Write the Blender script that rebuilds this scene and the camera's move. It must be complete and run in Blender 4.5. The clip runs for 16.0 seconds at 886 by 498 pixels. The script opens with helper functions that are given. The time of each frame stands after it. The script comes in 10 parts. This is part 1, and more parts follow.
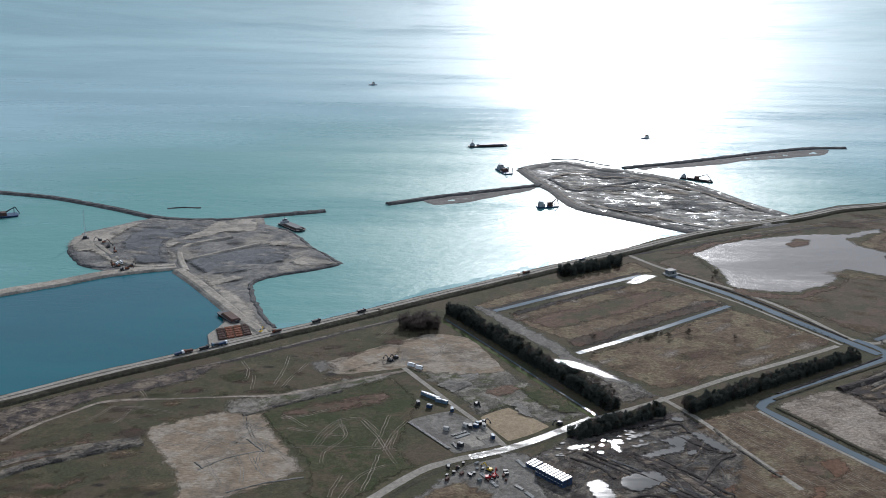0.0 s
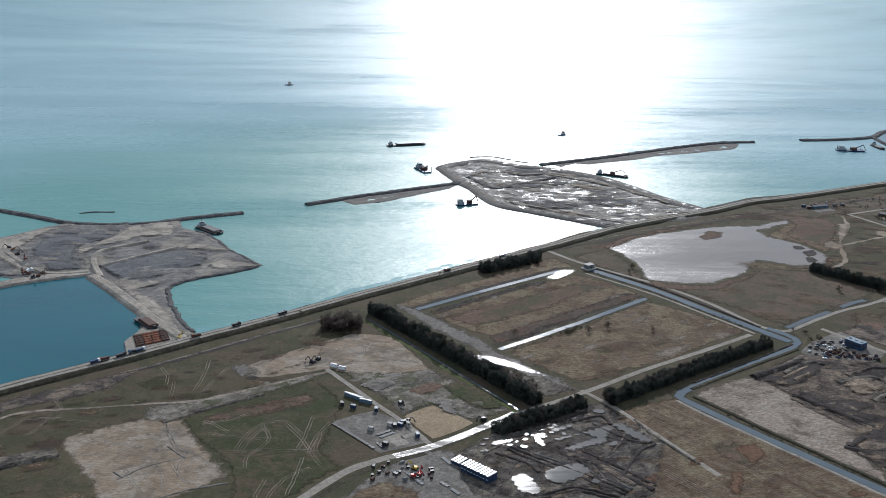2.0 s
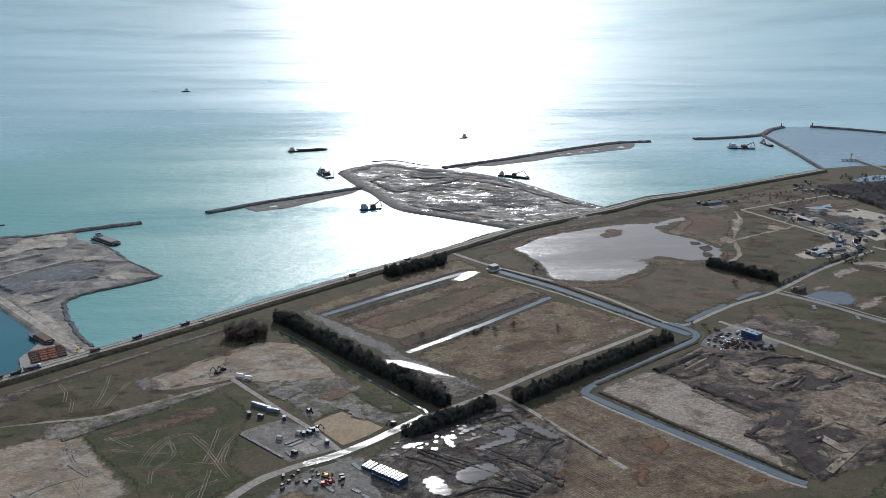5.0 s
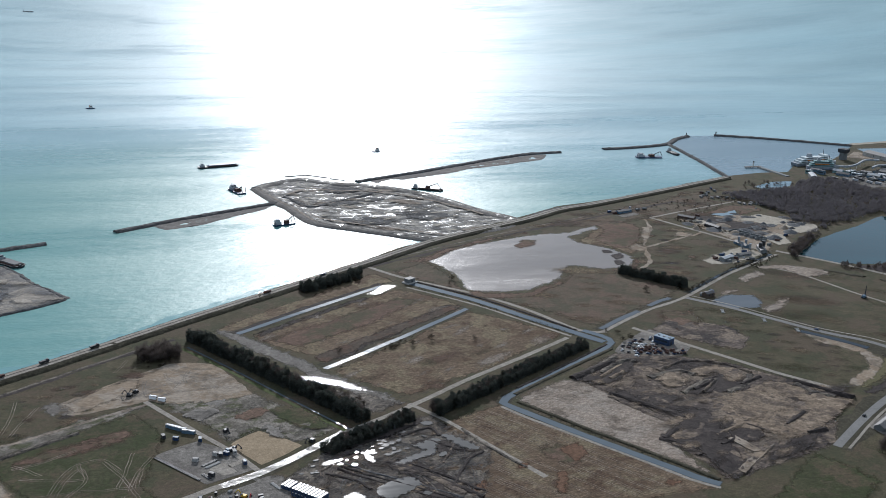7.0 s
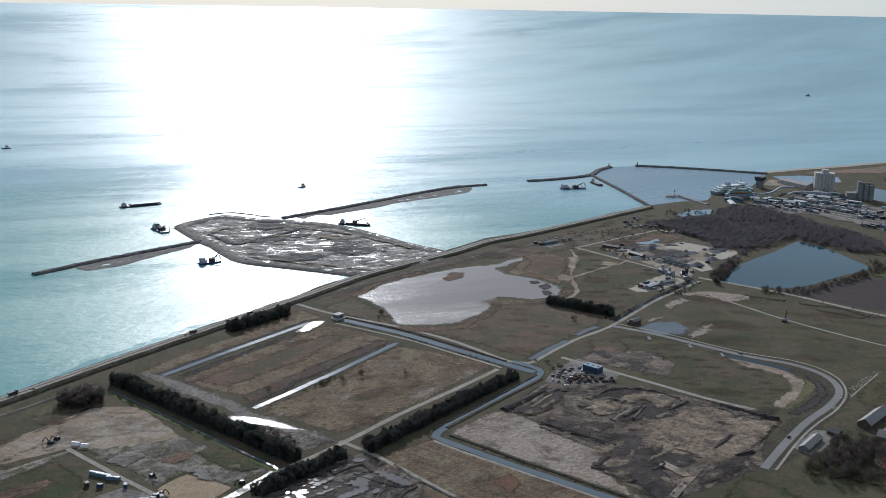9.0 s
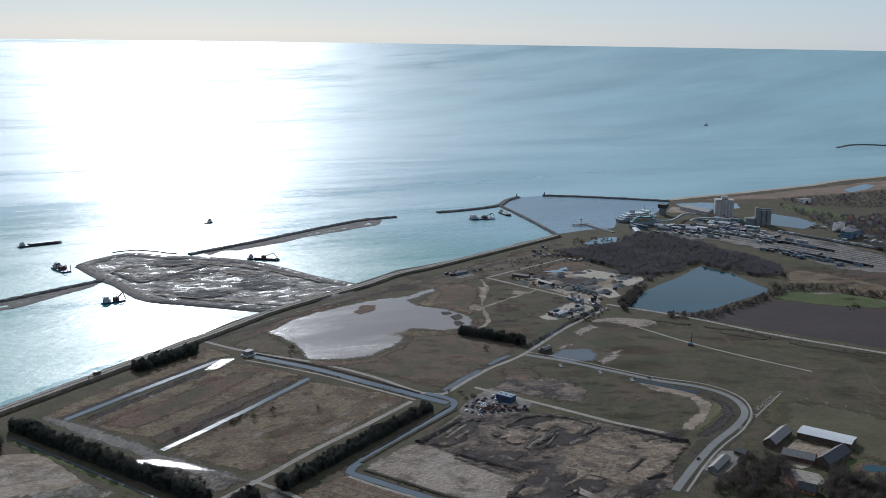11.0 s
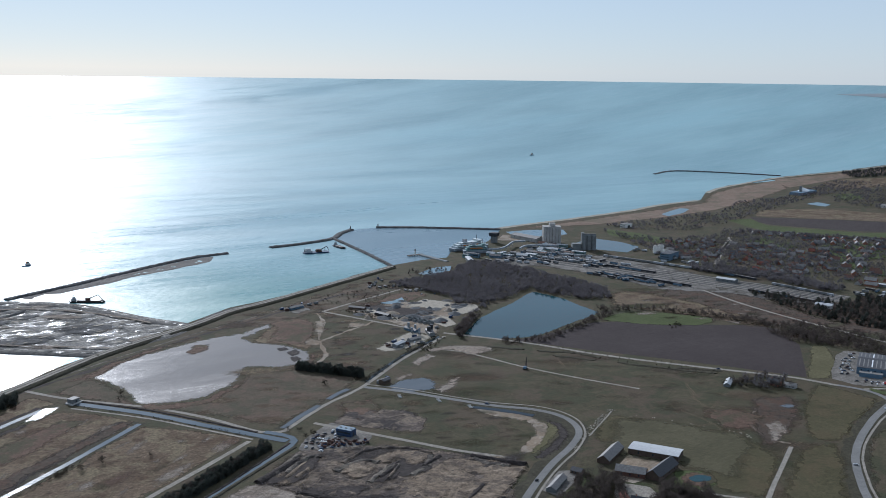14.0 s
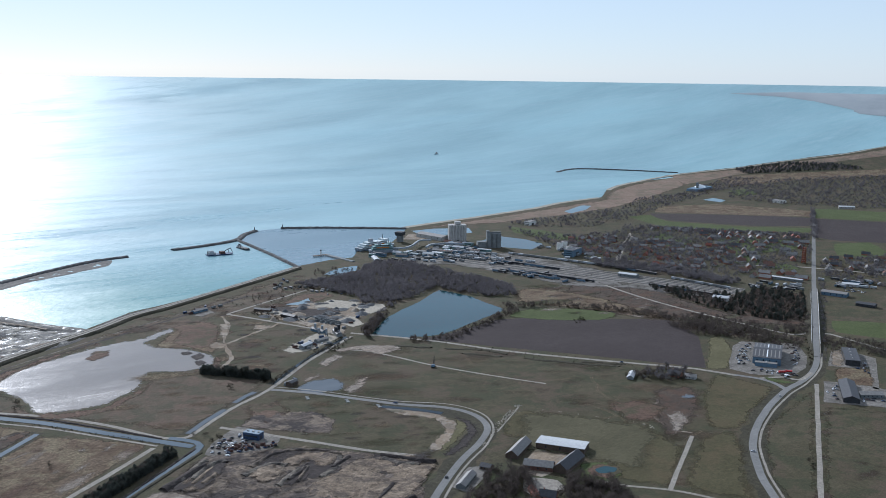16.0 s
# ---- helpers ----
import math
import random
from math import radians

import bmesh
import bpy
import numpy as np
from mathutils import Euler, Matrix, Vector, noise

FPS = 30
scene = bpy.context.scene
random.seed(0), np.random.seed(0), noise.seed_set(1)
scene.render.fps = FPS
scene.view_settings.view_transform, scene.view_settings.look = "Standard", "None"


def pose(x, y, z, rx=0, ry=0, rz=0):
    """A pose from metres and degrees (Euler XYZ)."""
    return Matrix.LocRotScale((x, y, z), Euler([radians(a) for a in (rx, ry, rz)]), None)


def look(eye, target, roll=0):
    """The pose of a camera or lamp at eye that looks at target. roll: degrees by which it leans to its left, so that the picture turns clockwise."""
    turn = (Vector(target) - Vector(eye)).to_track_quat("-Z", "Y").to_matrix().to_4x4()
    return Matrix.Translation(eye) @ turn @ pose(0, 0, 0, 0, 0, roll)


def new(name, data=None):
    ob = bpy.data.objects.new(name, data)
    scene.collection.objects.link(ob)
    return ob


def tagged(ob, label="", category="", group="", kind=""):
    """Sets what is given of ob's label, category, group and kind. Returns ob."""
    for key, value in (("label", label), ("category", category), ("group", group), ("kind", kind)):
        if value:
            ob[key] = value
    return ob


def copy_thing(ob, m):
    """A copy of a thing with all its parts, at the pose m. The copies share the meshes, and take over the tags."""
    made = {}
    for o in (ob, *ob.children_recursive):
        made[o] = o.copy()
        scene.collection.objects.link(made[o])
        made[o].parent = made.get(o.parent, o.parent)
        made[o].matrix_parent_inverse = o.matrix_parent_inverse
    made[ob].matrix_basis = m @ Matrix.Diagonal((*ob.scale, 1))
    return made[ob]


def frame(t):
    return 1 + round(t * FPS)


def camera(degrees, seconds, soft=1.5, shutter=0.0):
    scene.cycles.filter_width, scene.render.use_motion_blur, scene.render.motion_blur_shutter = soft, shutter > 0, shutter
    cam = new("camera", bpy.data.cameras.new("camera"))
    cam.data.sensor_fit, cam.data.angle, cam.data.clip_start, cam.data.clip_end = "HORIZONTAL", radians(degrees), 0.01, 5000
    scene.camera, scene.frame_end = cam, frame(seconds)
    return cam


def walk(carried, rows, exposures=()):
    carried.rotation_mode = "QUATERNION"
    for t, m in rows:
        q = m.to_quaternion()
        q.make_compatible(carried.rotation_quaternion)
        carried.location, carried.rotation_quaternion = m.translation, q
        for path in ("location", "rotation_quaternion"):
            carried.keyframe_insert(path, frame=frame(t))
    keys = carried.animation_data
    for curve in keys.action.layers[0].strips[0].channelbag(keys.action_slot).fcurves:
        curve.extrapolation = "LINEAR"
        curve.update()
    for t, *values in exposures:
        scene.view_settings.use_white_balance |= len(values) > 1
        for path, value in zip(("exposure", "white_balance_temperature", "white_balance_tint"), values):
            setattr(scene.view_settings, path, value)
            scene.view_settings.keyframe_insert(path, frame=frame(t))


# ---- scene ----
cam = camera(47.21, 16.0, soft=0.8)
EXPOSURE = [(0.0, 0.22, 5900, 10), (5.5, 0.24, 5900, 10), (8.5, 0.15, 5850, 10), (11.0, -0.02, 5720, 10), (12.0, -0.05, 5650, 10), (12.6, -0.1, 5620, 10), (13.1, -0.05, 5600, 10), (13.6, 0.08, 5600, 10), (14.3, 0.17, 5600, 10), (16.0, 0.42, 5580, 10)]
PATH = [
    (0, (0.08, 0.02, 331.35), (0.04, 956.12, 38.32), 1.005),
    (0.5, (0.14, -0.07, 331.29), (19.27, 955.84, 38.26), 1.084),
    (1, (0.19, -0.13, 331.22), (40.02, 955.23, 38.46), 1.115),
    (1.5, (0.24, -0.13, 331.13), (59.14, 954.29, 38.53), 1.128),
    (2, (0.29, -0.06, 331.02), (78.17, 953.04, 38.56), 1.121),
    (2.5, (0.33, 0.07, 330.90), (97.25, 951.44, 38.48), 1.104),
    (3, (0.36, 0.21, 330.79), (115.23, 949.66, 38.66), 1.076),
    (5.5, (0.55, 0.78, 330.38), (188.56, 940.66, 45.29), 1.230),
    (6, (0.51, 0.89, 330.34), (209.21, 937.11, 47.62), 1.260),
    (6.5, (0.40, 1.00, 330.32), (230.59, 933.65, 52.50), 1.213),
    (7, (0.31, 1.15, 330.33), (253.26, 929.40, 57.64), 1.193),
    (7.5, (0.28, 1.32, 330.33), (274.36, 926.01, 66.11), 1.127),
    (8, (0.31, 1.51, 330.29), (293.39, 922.76, 74.59), 1.050),
    (8.5, (0.39, 1.68, 330.21), (308.59, 920.27, 82.82), 0.993),
    (11, (1.25, 2.65, 329.56), (407.48, 892.69, 122.70), 0.805),
    (11.5, (1.38, 2.80, 329.44), (436.21, 881.08, 130.60), 0.777),
    (12, (1.51, 2.88, 329.35), (449.45, 876.39, 138.72), 0.729),
    (12.5, (1.70, 2.90, 329.28), (462.03, 871.77, 147.20), 0.738),
    (13, (1.90, 2.86, 329.19), (495.39, 855.03, 155.17), 0.741),
    (13.5, (2.03, 2.84, 329.11), (531.95, 832.90, 155.40), 0.680),
    (14, (2.09, 2.82, 329.02), (552.33, 819.62, 155.64), 0.664),
    (14.5, (2.06, 2.81, 328.93), (575.08, 803.83, 155.71), 0.671),
    (15, (1.95, 2.82, 328.85), (599.39, 785.83, 155.72), 0.693),
    (15.5, (1.79, 2.86, 328.76), (615.70, 773.03, 155.67), 0.719),
    (16, (1.61, 2.90, 328.67), (626.29, 764.41, 155.83), 0.730),
]
walk(cam, [(t, look(eye, target, roll)) for t, eye, target, roll in PATH], EXPOSURE)

# ---- light ----
SUN_AZ, SUN_EL = 9.8, 27.0  # degrees east of +y, degrees up
world = bpy.data.worlds.new("world")
scene.world = world
world.use_nodes = True
wn, wl = world.node_tree.nodes, world.node_tree.links
sky = wn.new("ShaderNodeTexSky")
sky.sky_type, sky.sun_disc = "NISHITA", False
sky.sun_elevation, sky.sun_rotation = radians(SUN_EL), radians(SUN_AZ)
sky.air_density, sky.dust_density, sky.ozone_density, sky.altitude = 0.8, 0.2, 1.6, 0
haze = wn.new("ShaderNodeMix")  # thin bright haze all over the sky
haze.data_type = "RGBA"
haze.inputs[0].default_value, haze.inputs[7].default_value = 0.76, (4.55, 4.95, 5.3, 1)
wl.new(sky.outputs[0], haze.inputs[6])
wl.new(haze.outputs[2], wn["Background"].inputs[0])
wn["Background"].inputs[1].default_value = 0.1
sun = new("sun", bpy.data.lights.new("sun", "SUN"))
sun.data.energy, sun.data.angle, sun.data.color = 3.6, radians(0.6), (1.0, 0.95, 0.89)
sa, se = radians(SUN_AZ), radians(SUN_EL)
SUN_DIR = Vector((math.sin(sa) * math.cos(se), math.cos(sa) * math.cos(se), math.sin(se)))
sun.matrix_world = Matrix.Translation((0, 0, 500)) @ SUN_DIR.to_track_quat("Z", "Y").to_matrix().to_4x4()


# ---- materials ----
def nodes_of(name):
    m = bpy.data.materials.new(name)
    m.use_nodes = True
    return m, m.node_tree.nodes, m.node_tree.links, m.node_tree.nodes["Principled BSDF"]


def noise_node(n, l, scale, detail=4.0, rough=0.6, stretch=None, turn=0.0, seed=0.0):
    tc = n.new("ShaderNodeTexCoord")
    mp = n.new("ShaderNodeMapping")
    mp.inputs["Location"].default_value = (seed * 13.7, seed * 7.1, 0)
    mp.inputs["Rotation"].default_value = (0, 0, radians(turn))
    mp.inputs["Scale"].default_value = stretch or (1, 1, 1)
    t = n.new("ShaderNodeTexNoise")
    t.inputs["Scale"].default_value, t.inputs["Detail"].default_value, t.inputs["Roughness"].default_value = scale, detail, rough
    l.new(tc.outputs["Object"], mp.inputs["Vector"])
    l.new(mp.outputs[0], t.inputs["Vector"])
    return t.outputs["Fac"]


def ramp(n, l, fac, stops):
    r = n.new("ShaderNodeValToRGB")
    e = r.color_ramp.elements
    while len(e) < len(stops):
        e.new(0.5)
    for el, (p, c) in zip(e, stops):
        el.position, el.color = p, (*c, 1) if len(c) == 3 else c
    l.new(fac, r.inputs[0])
    return r.outputs[0]


def mix(n, l, fac, a, b, kind="MIX"):
    x = n.new("ShaderNodeMix")
    x.data_type, x.blend_type = "RGBA", kind
    for sock, v in ((x.inputs[0], fac), (x.inputs[6], a), (x.inputs[7], b)):
        if isinstance(v, (int, float)):
            sock.default_value = v
        elif isinstance(v, tuple):
            sock.default_value = (*v, 1)
        else:
            l.new(v, sock)
    return x.outputs[2]


def bump(n, l, height, bsdf, strength, dist):
    b = n.new("ShaderNodeBump")
    b.inputs["Strength"].default_value, b.inputs["Distance"].default_value = strength, dist
    l.new(height, b.inputs["Height"])
    l.new(b.outputs[0], bsdf.inputs["Normal"])


def ground_mat(name, dark, mid, light, big=0.02, small=0.25, rough=0.95, bumpy=0.6, stretch=None, turn=0.0, patch=None, wet=0.0, seed=1.0, patch2=None, grain=0.85):
    """Earth, grass, gravel: patches, clumps and grain from tens of metres down to a hand's width, with lines along one way where stretch is given."""
    m, n, l, b = nodes_of(name)
    f1 = noise_node(n, l, big, 11, 0.72, seed=seed)
    f2 = noise_node(n, l, small, 8, 0.75, stretch, turn, seed + 3)
    f3 = noise_node(n, l, small * 6, 4, 0.75, stretch, turn, seed + 5)
    c1 = ramp(n, l, f1, [(0.36, dark), (0.5, mid), (0.64, light)])
    c2 = ramp(n, l, f2, [(0.36, dark), (0.5, mid), (0.64, light)])
    c = mix(n, l, 0.5, c1, c2)
    for k, extra in enumerate((patch, patch2)):
        if extra:
            fp = noise_node(n, l, big * (1.5 + k), 9, 0.7, seed=seed + 9 + 4 * k)
            c = mix(n, l, ramp(n, l, fp, [(0.49, (0, 0, 0)), (0.57, (0.9, 0.9, 0.9))]), c, extra)
    f4 = noise_node(n, l, 0.33, 5, 0.8, stretch, turn, seed + 7)
    for f in (f3, f4):
        g = ramp(n, l, f, [(0.36, (0.5, 0.5, 0.5)), (0.5, (1.0, 1.0, 1.0)), (0.64, (1.6, 1.6, 1.6))])
        c = mix(n, l, grain * 0.62, c, g, "MULTIPLY")
    l.new(c, b.inputs["Base Color"])
    b.inputs["Specular IOR Level"].default_value = 0.1
    if wet:
        fw = noise_node(n, l, big * 1.6, 9, 0.74, (0.6, 1.5, 1), turn, seed + 12)
        k = ramp(n, l, fw, [(0.56 - wet * 0.2, (rough,) * 3), (0.64 - wet * 0.2, (0.24,) * 3)])
        l.new(k, b.inputs["Roughness"])
        b.inputs["Specular IOR Level"].default_value = 0.4
    else:
        b.inputs["Roughness"].default_value = rough
    bump(n, l, mix(n, l, 0.5, f4, f2), b, bumpy, 1.2)
    return m


def water_mat(name, near, far, rough, wave=0.05, amount=0.35, big=0.004, patches=None, spec=0.5, silt=None, calm=1.08):
    """Water: base colours with optional silt, wind patches that change its gloss, and waves."""
    m, n, l, b = nodes_of(name)
    f1 = noise_node(n, l, big, 4, 0.55, (0.35, 1, 1), 12, 2)
    c = mix(n, l, ramp(n, l, f1, [(0.38, (0, 0, 0)), (0.62, (1, 1, 1))]), near, far)
    if patches:
        f4 = noise_node(n, l, big * 0.45, 5, 0.6, (0.3, 1, 1), 12, 7)
        c = mix(n, l, ramp(n, l, f4, [(0.54, (0, 0, 0)), (0.66, (0.8, 0.8, 0.8))]), c, patches)
    if silt:
        # silt stirred up hangs in the water round the works and thins out to sea
        tc, dot, off, mr = n.new("ShaderNodeTexCoord"), n.new("ShaderNodeVectorMath"), n.new("ShaderNodeMath"), n.new("ShaderNodeMapRange")
        dot.operation, off.operation = "DISTANCE", "MULTIPLY_ADD"
        dot.inputs[1].default_value = (0, 1080, 0)
        l.new(tc.outputs["Object"], dot.inputs[0])
        l.new(f1, off.inputs[0])
        off.inputs[1].default_value = 500
        l.new(dot.outputs["Value"], off.inputs[2])
        l.new(off.outputs[0], mr.inputs[0])
        mr.inputs[1].default_value, mr.inputs[2].default_value, mr.inputs[3].default_value, mr.inputs[4].default_value = 700, 1350, 1, 0
        c = mix(n, l, mr.outputs[0], c, silt)
    l.new(c, b.inputs["Base Color"])
    f2 = mix(n, l, 0.25, noise_node(n, l, big * 0.9, 9, 0.7, (0.16, 1, 1), 12, 4), noise_node(n, l, big * 9, 6, 0.75, (0.25, 1, 1), 9, 6))
    gloss = ramp(n, l, f2, [(0.4, (rough * 0.66,) * 3), (0.5, (rough,) * 3), (0.6, (rough * calm,) * 3)])
    if silt:  # choppy in the lagoon, calm in the lee of the moles, larger waves out at sea
        grow = n.new("ShaderNodeMapRange")
        l.new(off.outputs[0], grow.inputs[0])
        grow.inputs[1].default_value, grow.inputs[2].default_value = 0, 3000
        sea_state = ramp(n, l, grow.outputs[0], [(0.2, (0.8,) * 3), (0.34, (0.56,) * 3), (0.93, (1.02,) * 3)])
        gloss = mix(n, l, 1.0, gloss, sea_state, "MULTIPLY")
    l.new(gloss, b.inputs["Roughness"])
    b.inputs["IOR"].default_value = 1.33
    b.inputs["Specular IOR Level"].default_value = spec
    f3 = noise_node(n, l, wave, 5, 0.7, (0.6, 1, 1), 15, 5)
    bump(n, l, f3, b, amount, 2.0)
    up = n.new("ShaderNodeCombineXYZ")  # normal points up, so water shades as level where it lifts to the horizon line
    up.inputs[2].default_value = 1.0
    l.new(up.outputs[0], b.inputs["Normal"].links[0].from_node.inputs["Normal"])
    return m


def paint_mat(name, colour, rough=0.6, metal=0.0, wear=0.25, scale=0.6, spec=0.3):
    """Painted, rendered or roofed surfaces, weathered at two sizes."""
    m, n, l, b = nodes_of(name)
    f = noise_node(n, l, scale, 5, 0.65)
    lo = tuple(v * (1 - wear) for v in colour)
    hi = tuple(min(1, v * (1 + wear * 0.5)) for v in colour)
    l.new(ramp(n, l, f, [(0.35, lo), (0.65, hi)]), b.inputs["Base Color"])
    b.inputs["Roughness"].default_value, b.inputs["Metallic"].default_value = rough, metal
    b.inputs["Specular IOR Level"].default_value = spec
    bump(n, l, noise_node(n, l, scale * 6, 3), b, 0.15, 0.05)
    return m


GRASS = ground_mat("winter_grass", (0.043, 0.038, 0.022), (0.063, 0.055, 0.033), (0.094, 0.081, 0.052), 0.011, 0.12, patch=(0.078, 0.06, 0.042), patch2=(0.048, 0.049, 0.028), grain=0.6)
FIELD_GREEN = ground_mat("rough_pasture", (0.026, 0.029, 0.014), (0.042, 0.045, 0.022), (0.072, 0.068, 0.038), 0.02, 0.16, patch=(0.075, 0.058, 0.038), patch2=(0.035, 0.043, 0.018), seed=2)
STRAW = ground_mat("dead_grass", (0.062, 0.043, 0.028), (0.106, 0.076, 0.051), (0.162, 0.123, 0.085), 0.014, 0.12, stretch=(0.7, 1.3, 1), turn=-28, patch=(0.072, 0.047, 0.03), patch2=(0.14, 0.113, 0.072), seed=3, grain=1.25)
STRAW_PALE = ground_mat("pale_stubble", (0.115, 0.092, 0.073), (0.2, 0.164, 0.133), (0.295, 0.25, 0.208), 0.018, 0.2, stretch=(0.7, 1.3, 1), turn=-40, patch=(0.11, 0.09, 0.072), patch2=(0.22, 0.19, 0.16), seed=4, grain=1.25)
RUSSET = ground_mat("russet_reed", (0.058, 0.036, 0.026), (0.098, 0.064, 0.047), (0.15, 0.104, 0.078), 0.02, 0.2, patch=(0.06, 0.055, 0.033), seed=5)
MUD = ground_mat("churned_mud", (0.035, 0.031, 0.028), (0.095, 0.083, 0.072), (0.21, 0.182, 0.152), 0.035, 0.2, bumpy=1.0, patch=(0.035, 0.031, 0.029), patch2=(0.15, 0.13, 0.105), seed=6, grain=1.25)
MUD_BROWN = ground_mat("stripped_topsoil", (0.029, 0.024, 0.022), (0.07, 0.056, 0.049), (0.18, 0.147, 0.12), 0.02, 0.16, bumpy=1.0, stretch=(0.6, 1.4, 1), turn=25, patch=(0.036, 0.031, 0.03), patch2=(0.16, 0.128, 0.098), seed=7, grain=1.25)
SAND = ground_mat("sandy_subsoil", (0.13, 0.1, 0.07), (0.2, 0.156, 0.113), (0.275, 0.22, 0.163), 0.016, 0.1, stretch=(0.55, 1.4, 1), turn=-25, patch=(0.14, 0.115, 0.09), patch2=(0.25, 0.215, 0.175), seed=8, grain=0.6)
SAND_TAN = ground_mat("tan_sand", (0.19, 0.145, 0.095), (0.25, 0.195, 0.13), (0.3, 0.24, 0.165), 0.03, 0.15, seed=9, grain=0.5)
GRAVEL = ground_mat("grey_gravel", (0.095, 0.087, 0.077), (0.155, 0.143, 0.128), (0.225, 0.208, 0.187), 0.035, 0.25, patch=(0.11, 0.1, 0.09), seed=10)
TRACK = ground_mat("dirt_road", (0.17, 0.152, 0.128), (0.24, 0.218, 0.188), (0.31, 0.285, 0.25), 0.05, 0.3, seed=11, grain=0.6)
TRACK_WET = ground_mat("wet_dirt_road", (0.18, 0.165, 0.145), (0.24, 0.22, 0.195), (0.3, 0.275, 0.245), 0.05, 0.3, wet=0.75, seed=12, grain=0.6)
ASPHALT = ground_mat("asphalt_road", (0.13, 0.128, 0.124), (0.17, 0.167, 0.16), (0.21, 0.206, 0.2), 0.03, 0.4, bumpy=0.2, seed=13, grain=0.3)
SPOIL = ground_mat("grey_spoil", (0.085, 0.084, 0.086), (0.15, 0.145, 0.14), (0.25, 0.23, 0.205), 0.014, 0.16, grain=0.9, bumpy=1.0, stretch=(0.6, 1.3, 1), turn=-20, patch=(0.22, 0.198, 0.168), patch2=(0.1, 0.098, 0.096), seed=14)
ISLE = ground_mat("wet_grey_fill", (0.045, 0.044, 0.042), (0.12, 0.114, 0.107), (0.33, 0.305, 0.27), 0.03, 0.1, grain=1.2, bumpy=1.0, stretch=(0.6, 1.3, 1), turn=-20, patch=(0.05, 0.049, 0.047), patch2=(0.27, 0.25, 0.215), wet=0.14, seed=20)
SLATE = ground_mat("slate_grey_spoil", (0.06, 0.062, 0.068), (0.1, 0.102, 0.108), (0.15, 0.15, 0.152), 0.02, 0.14, bumpy=1.0, seed=44, grain=0.8)
PUMPED = ground_mat("pumped_sand", (0.2, 0.175, 0.145), (0.28, 0.25, 0.212), (0.36, 0.325, 0.28), 0.02, 0.14, bumpy=0.8, patch=(0.18, 0.165, 0.145), seed=45, grain=0.7)
ISLE_BANK = ground_mat("grey_sand_bank", (0.085, 0.08, 0.076), (0.14, 0.13, 0.12), (0.2, 0.186, 0.168), 0.03, 0.2, seed=24)
PLOUGH = ground_mat("ploughed_soil", (0.036, 0.028, 0.028), (0.046, 0.037, 0.036), (0.058, 0.047, 0.046), 0.008, 0.2, stretch=(0.12, 2.2, 1), turn=8, seed=15, grain=0.35)
MEADOW = ground_mat("green_meadow", (0.045, 0.056, 0.02), (0.062, 0.076, 0.029), (0.085, 0.098, 0.044), 0.02, 0.25, seed=16, grain=0.5)
ROCK = ground_mat("dark_armour_stone", (0.03, 0.03, 0.032), (0.075, 0.074, 0.075), (0.17, 0.165, 0.16), 0.1, 0.5, bumpy=1.0, seed=17)
DIKE_GRASS = ground_mat("dike_grass", (0.026, 0.024, 0.017), (0.045, 0.041, 0.028), (0.075, 0.067, 0.047), 0.03, 0.25, seed=18)
BEACH = ground_mat("beach_sand", (0.22, 0.195, 0.155), (0.3, 0.27, 0.22), (0.37, 0.335, 0.28), 0.02, 0.2, seed=19, grain=0.4)
# the open sea's base colours are lightened to stand in for haze
SEA = water_mat("sea_water", (0.19, 0.31, 0.345), (0.24, 0.375, 0.41), 0.5, 0.06, 0.45, patches=(0.24, 0.39, 0.43), spec=0.27, silt=(0.095, 0.235, 0.222), calm=1.3)
BASIN = water_mat("deep_basin_water", (0.002, 0.076, 0.1), (0.004, 0.1, 0.125), 0.2, 0.1, 0.1, 0.006)
PORT = water_mat("port_water", (0.1, 0.17, 0.21), (0.13, 0.2, 0.24), 0.3, 0.1, 0.2, 0.006)
MERE = water_mat("brown_mere_water", (0.185, 0.158, 0.135), (0.21, 0.18, 0.155), 0.2, 0.15, 0.2, 0.008, spec=0.36, calm=1.5)
LAKE = water_mat("blue_lake_water", (0.004, 0.034, 0.042), (0.007, 0.047, 0.058), 0.05, 0.1, 0.03, 0.01, spec=0.3)
DITCH = water_mat("ditch_water", (0.075, 0.095, 0.11), (0.1, 0.12, 0.135), 0.1, 0.2, 0.03, 0.02)
PUDDLE = water_mat("puddle_water", (0.1, 0.095, 0.085), (0.14, 0.13, 0.12), 0.06, 0.3, 0.006, 0.03)
SILVER_WATER = water_mat("silty_standing_water", (0.2, 0.2, 0.19), (0.26, 0.26, 0.25), 0.2, 0.3, 0.3, 0.05)
# haze over the far headland is put into this pale blue-grey colour
HAZED_SHORE = ground_mat("haze_tinted_shore", (0.24, 0.265, 0.28), (0.29, 0.315, 0.33), (0.34, 0.36, 0.37), 0.001, 0.004, seed=33, grain=0.0, bumpy=0.0)


# ---- shapes of the land ----
FLAT_TO, RIM, EYE = 3400.0, 4930.0, 330.0
SEA_Z = -1.3
RIM_STEPS = np.linspace(FLAT_TO, RIM, 200)
RIM_LIFT = 287.0 * ((RIM_STEPS - FLAT_TO) / (RIM - FLAT_TO)) ** 1.3
RIM_SEEN = EYE * RIM_STEPS / (EYE - RIM_LIFT)


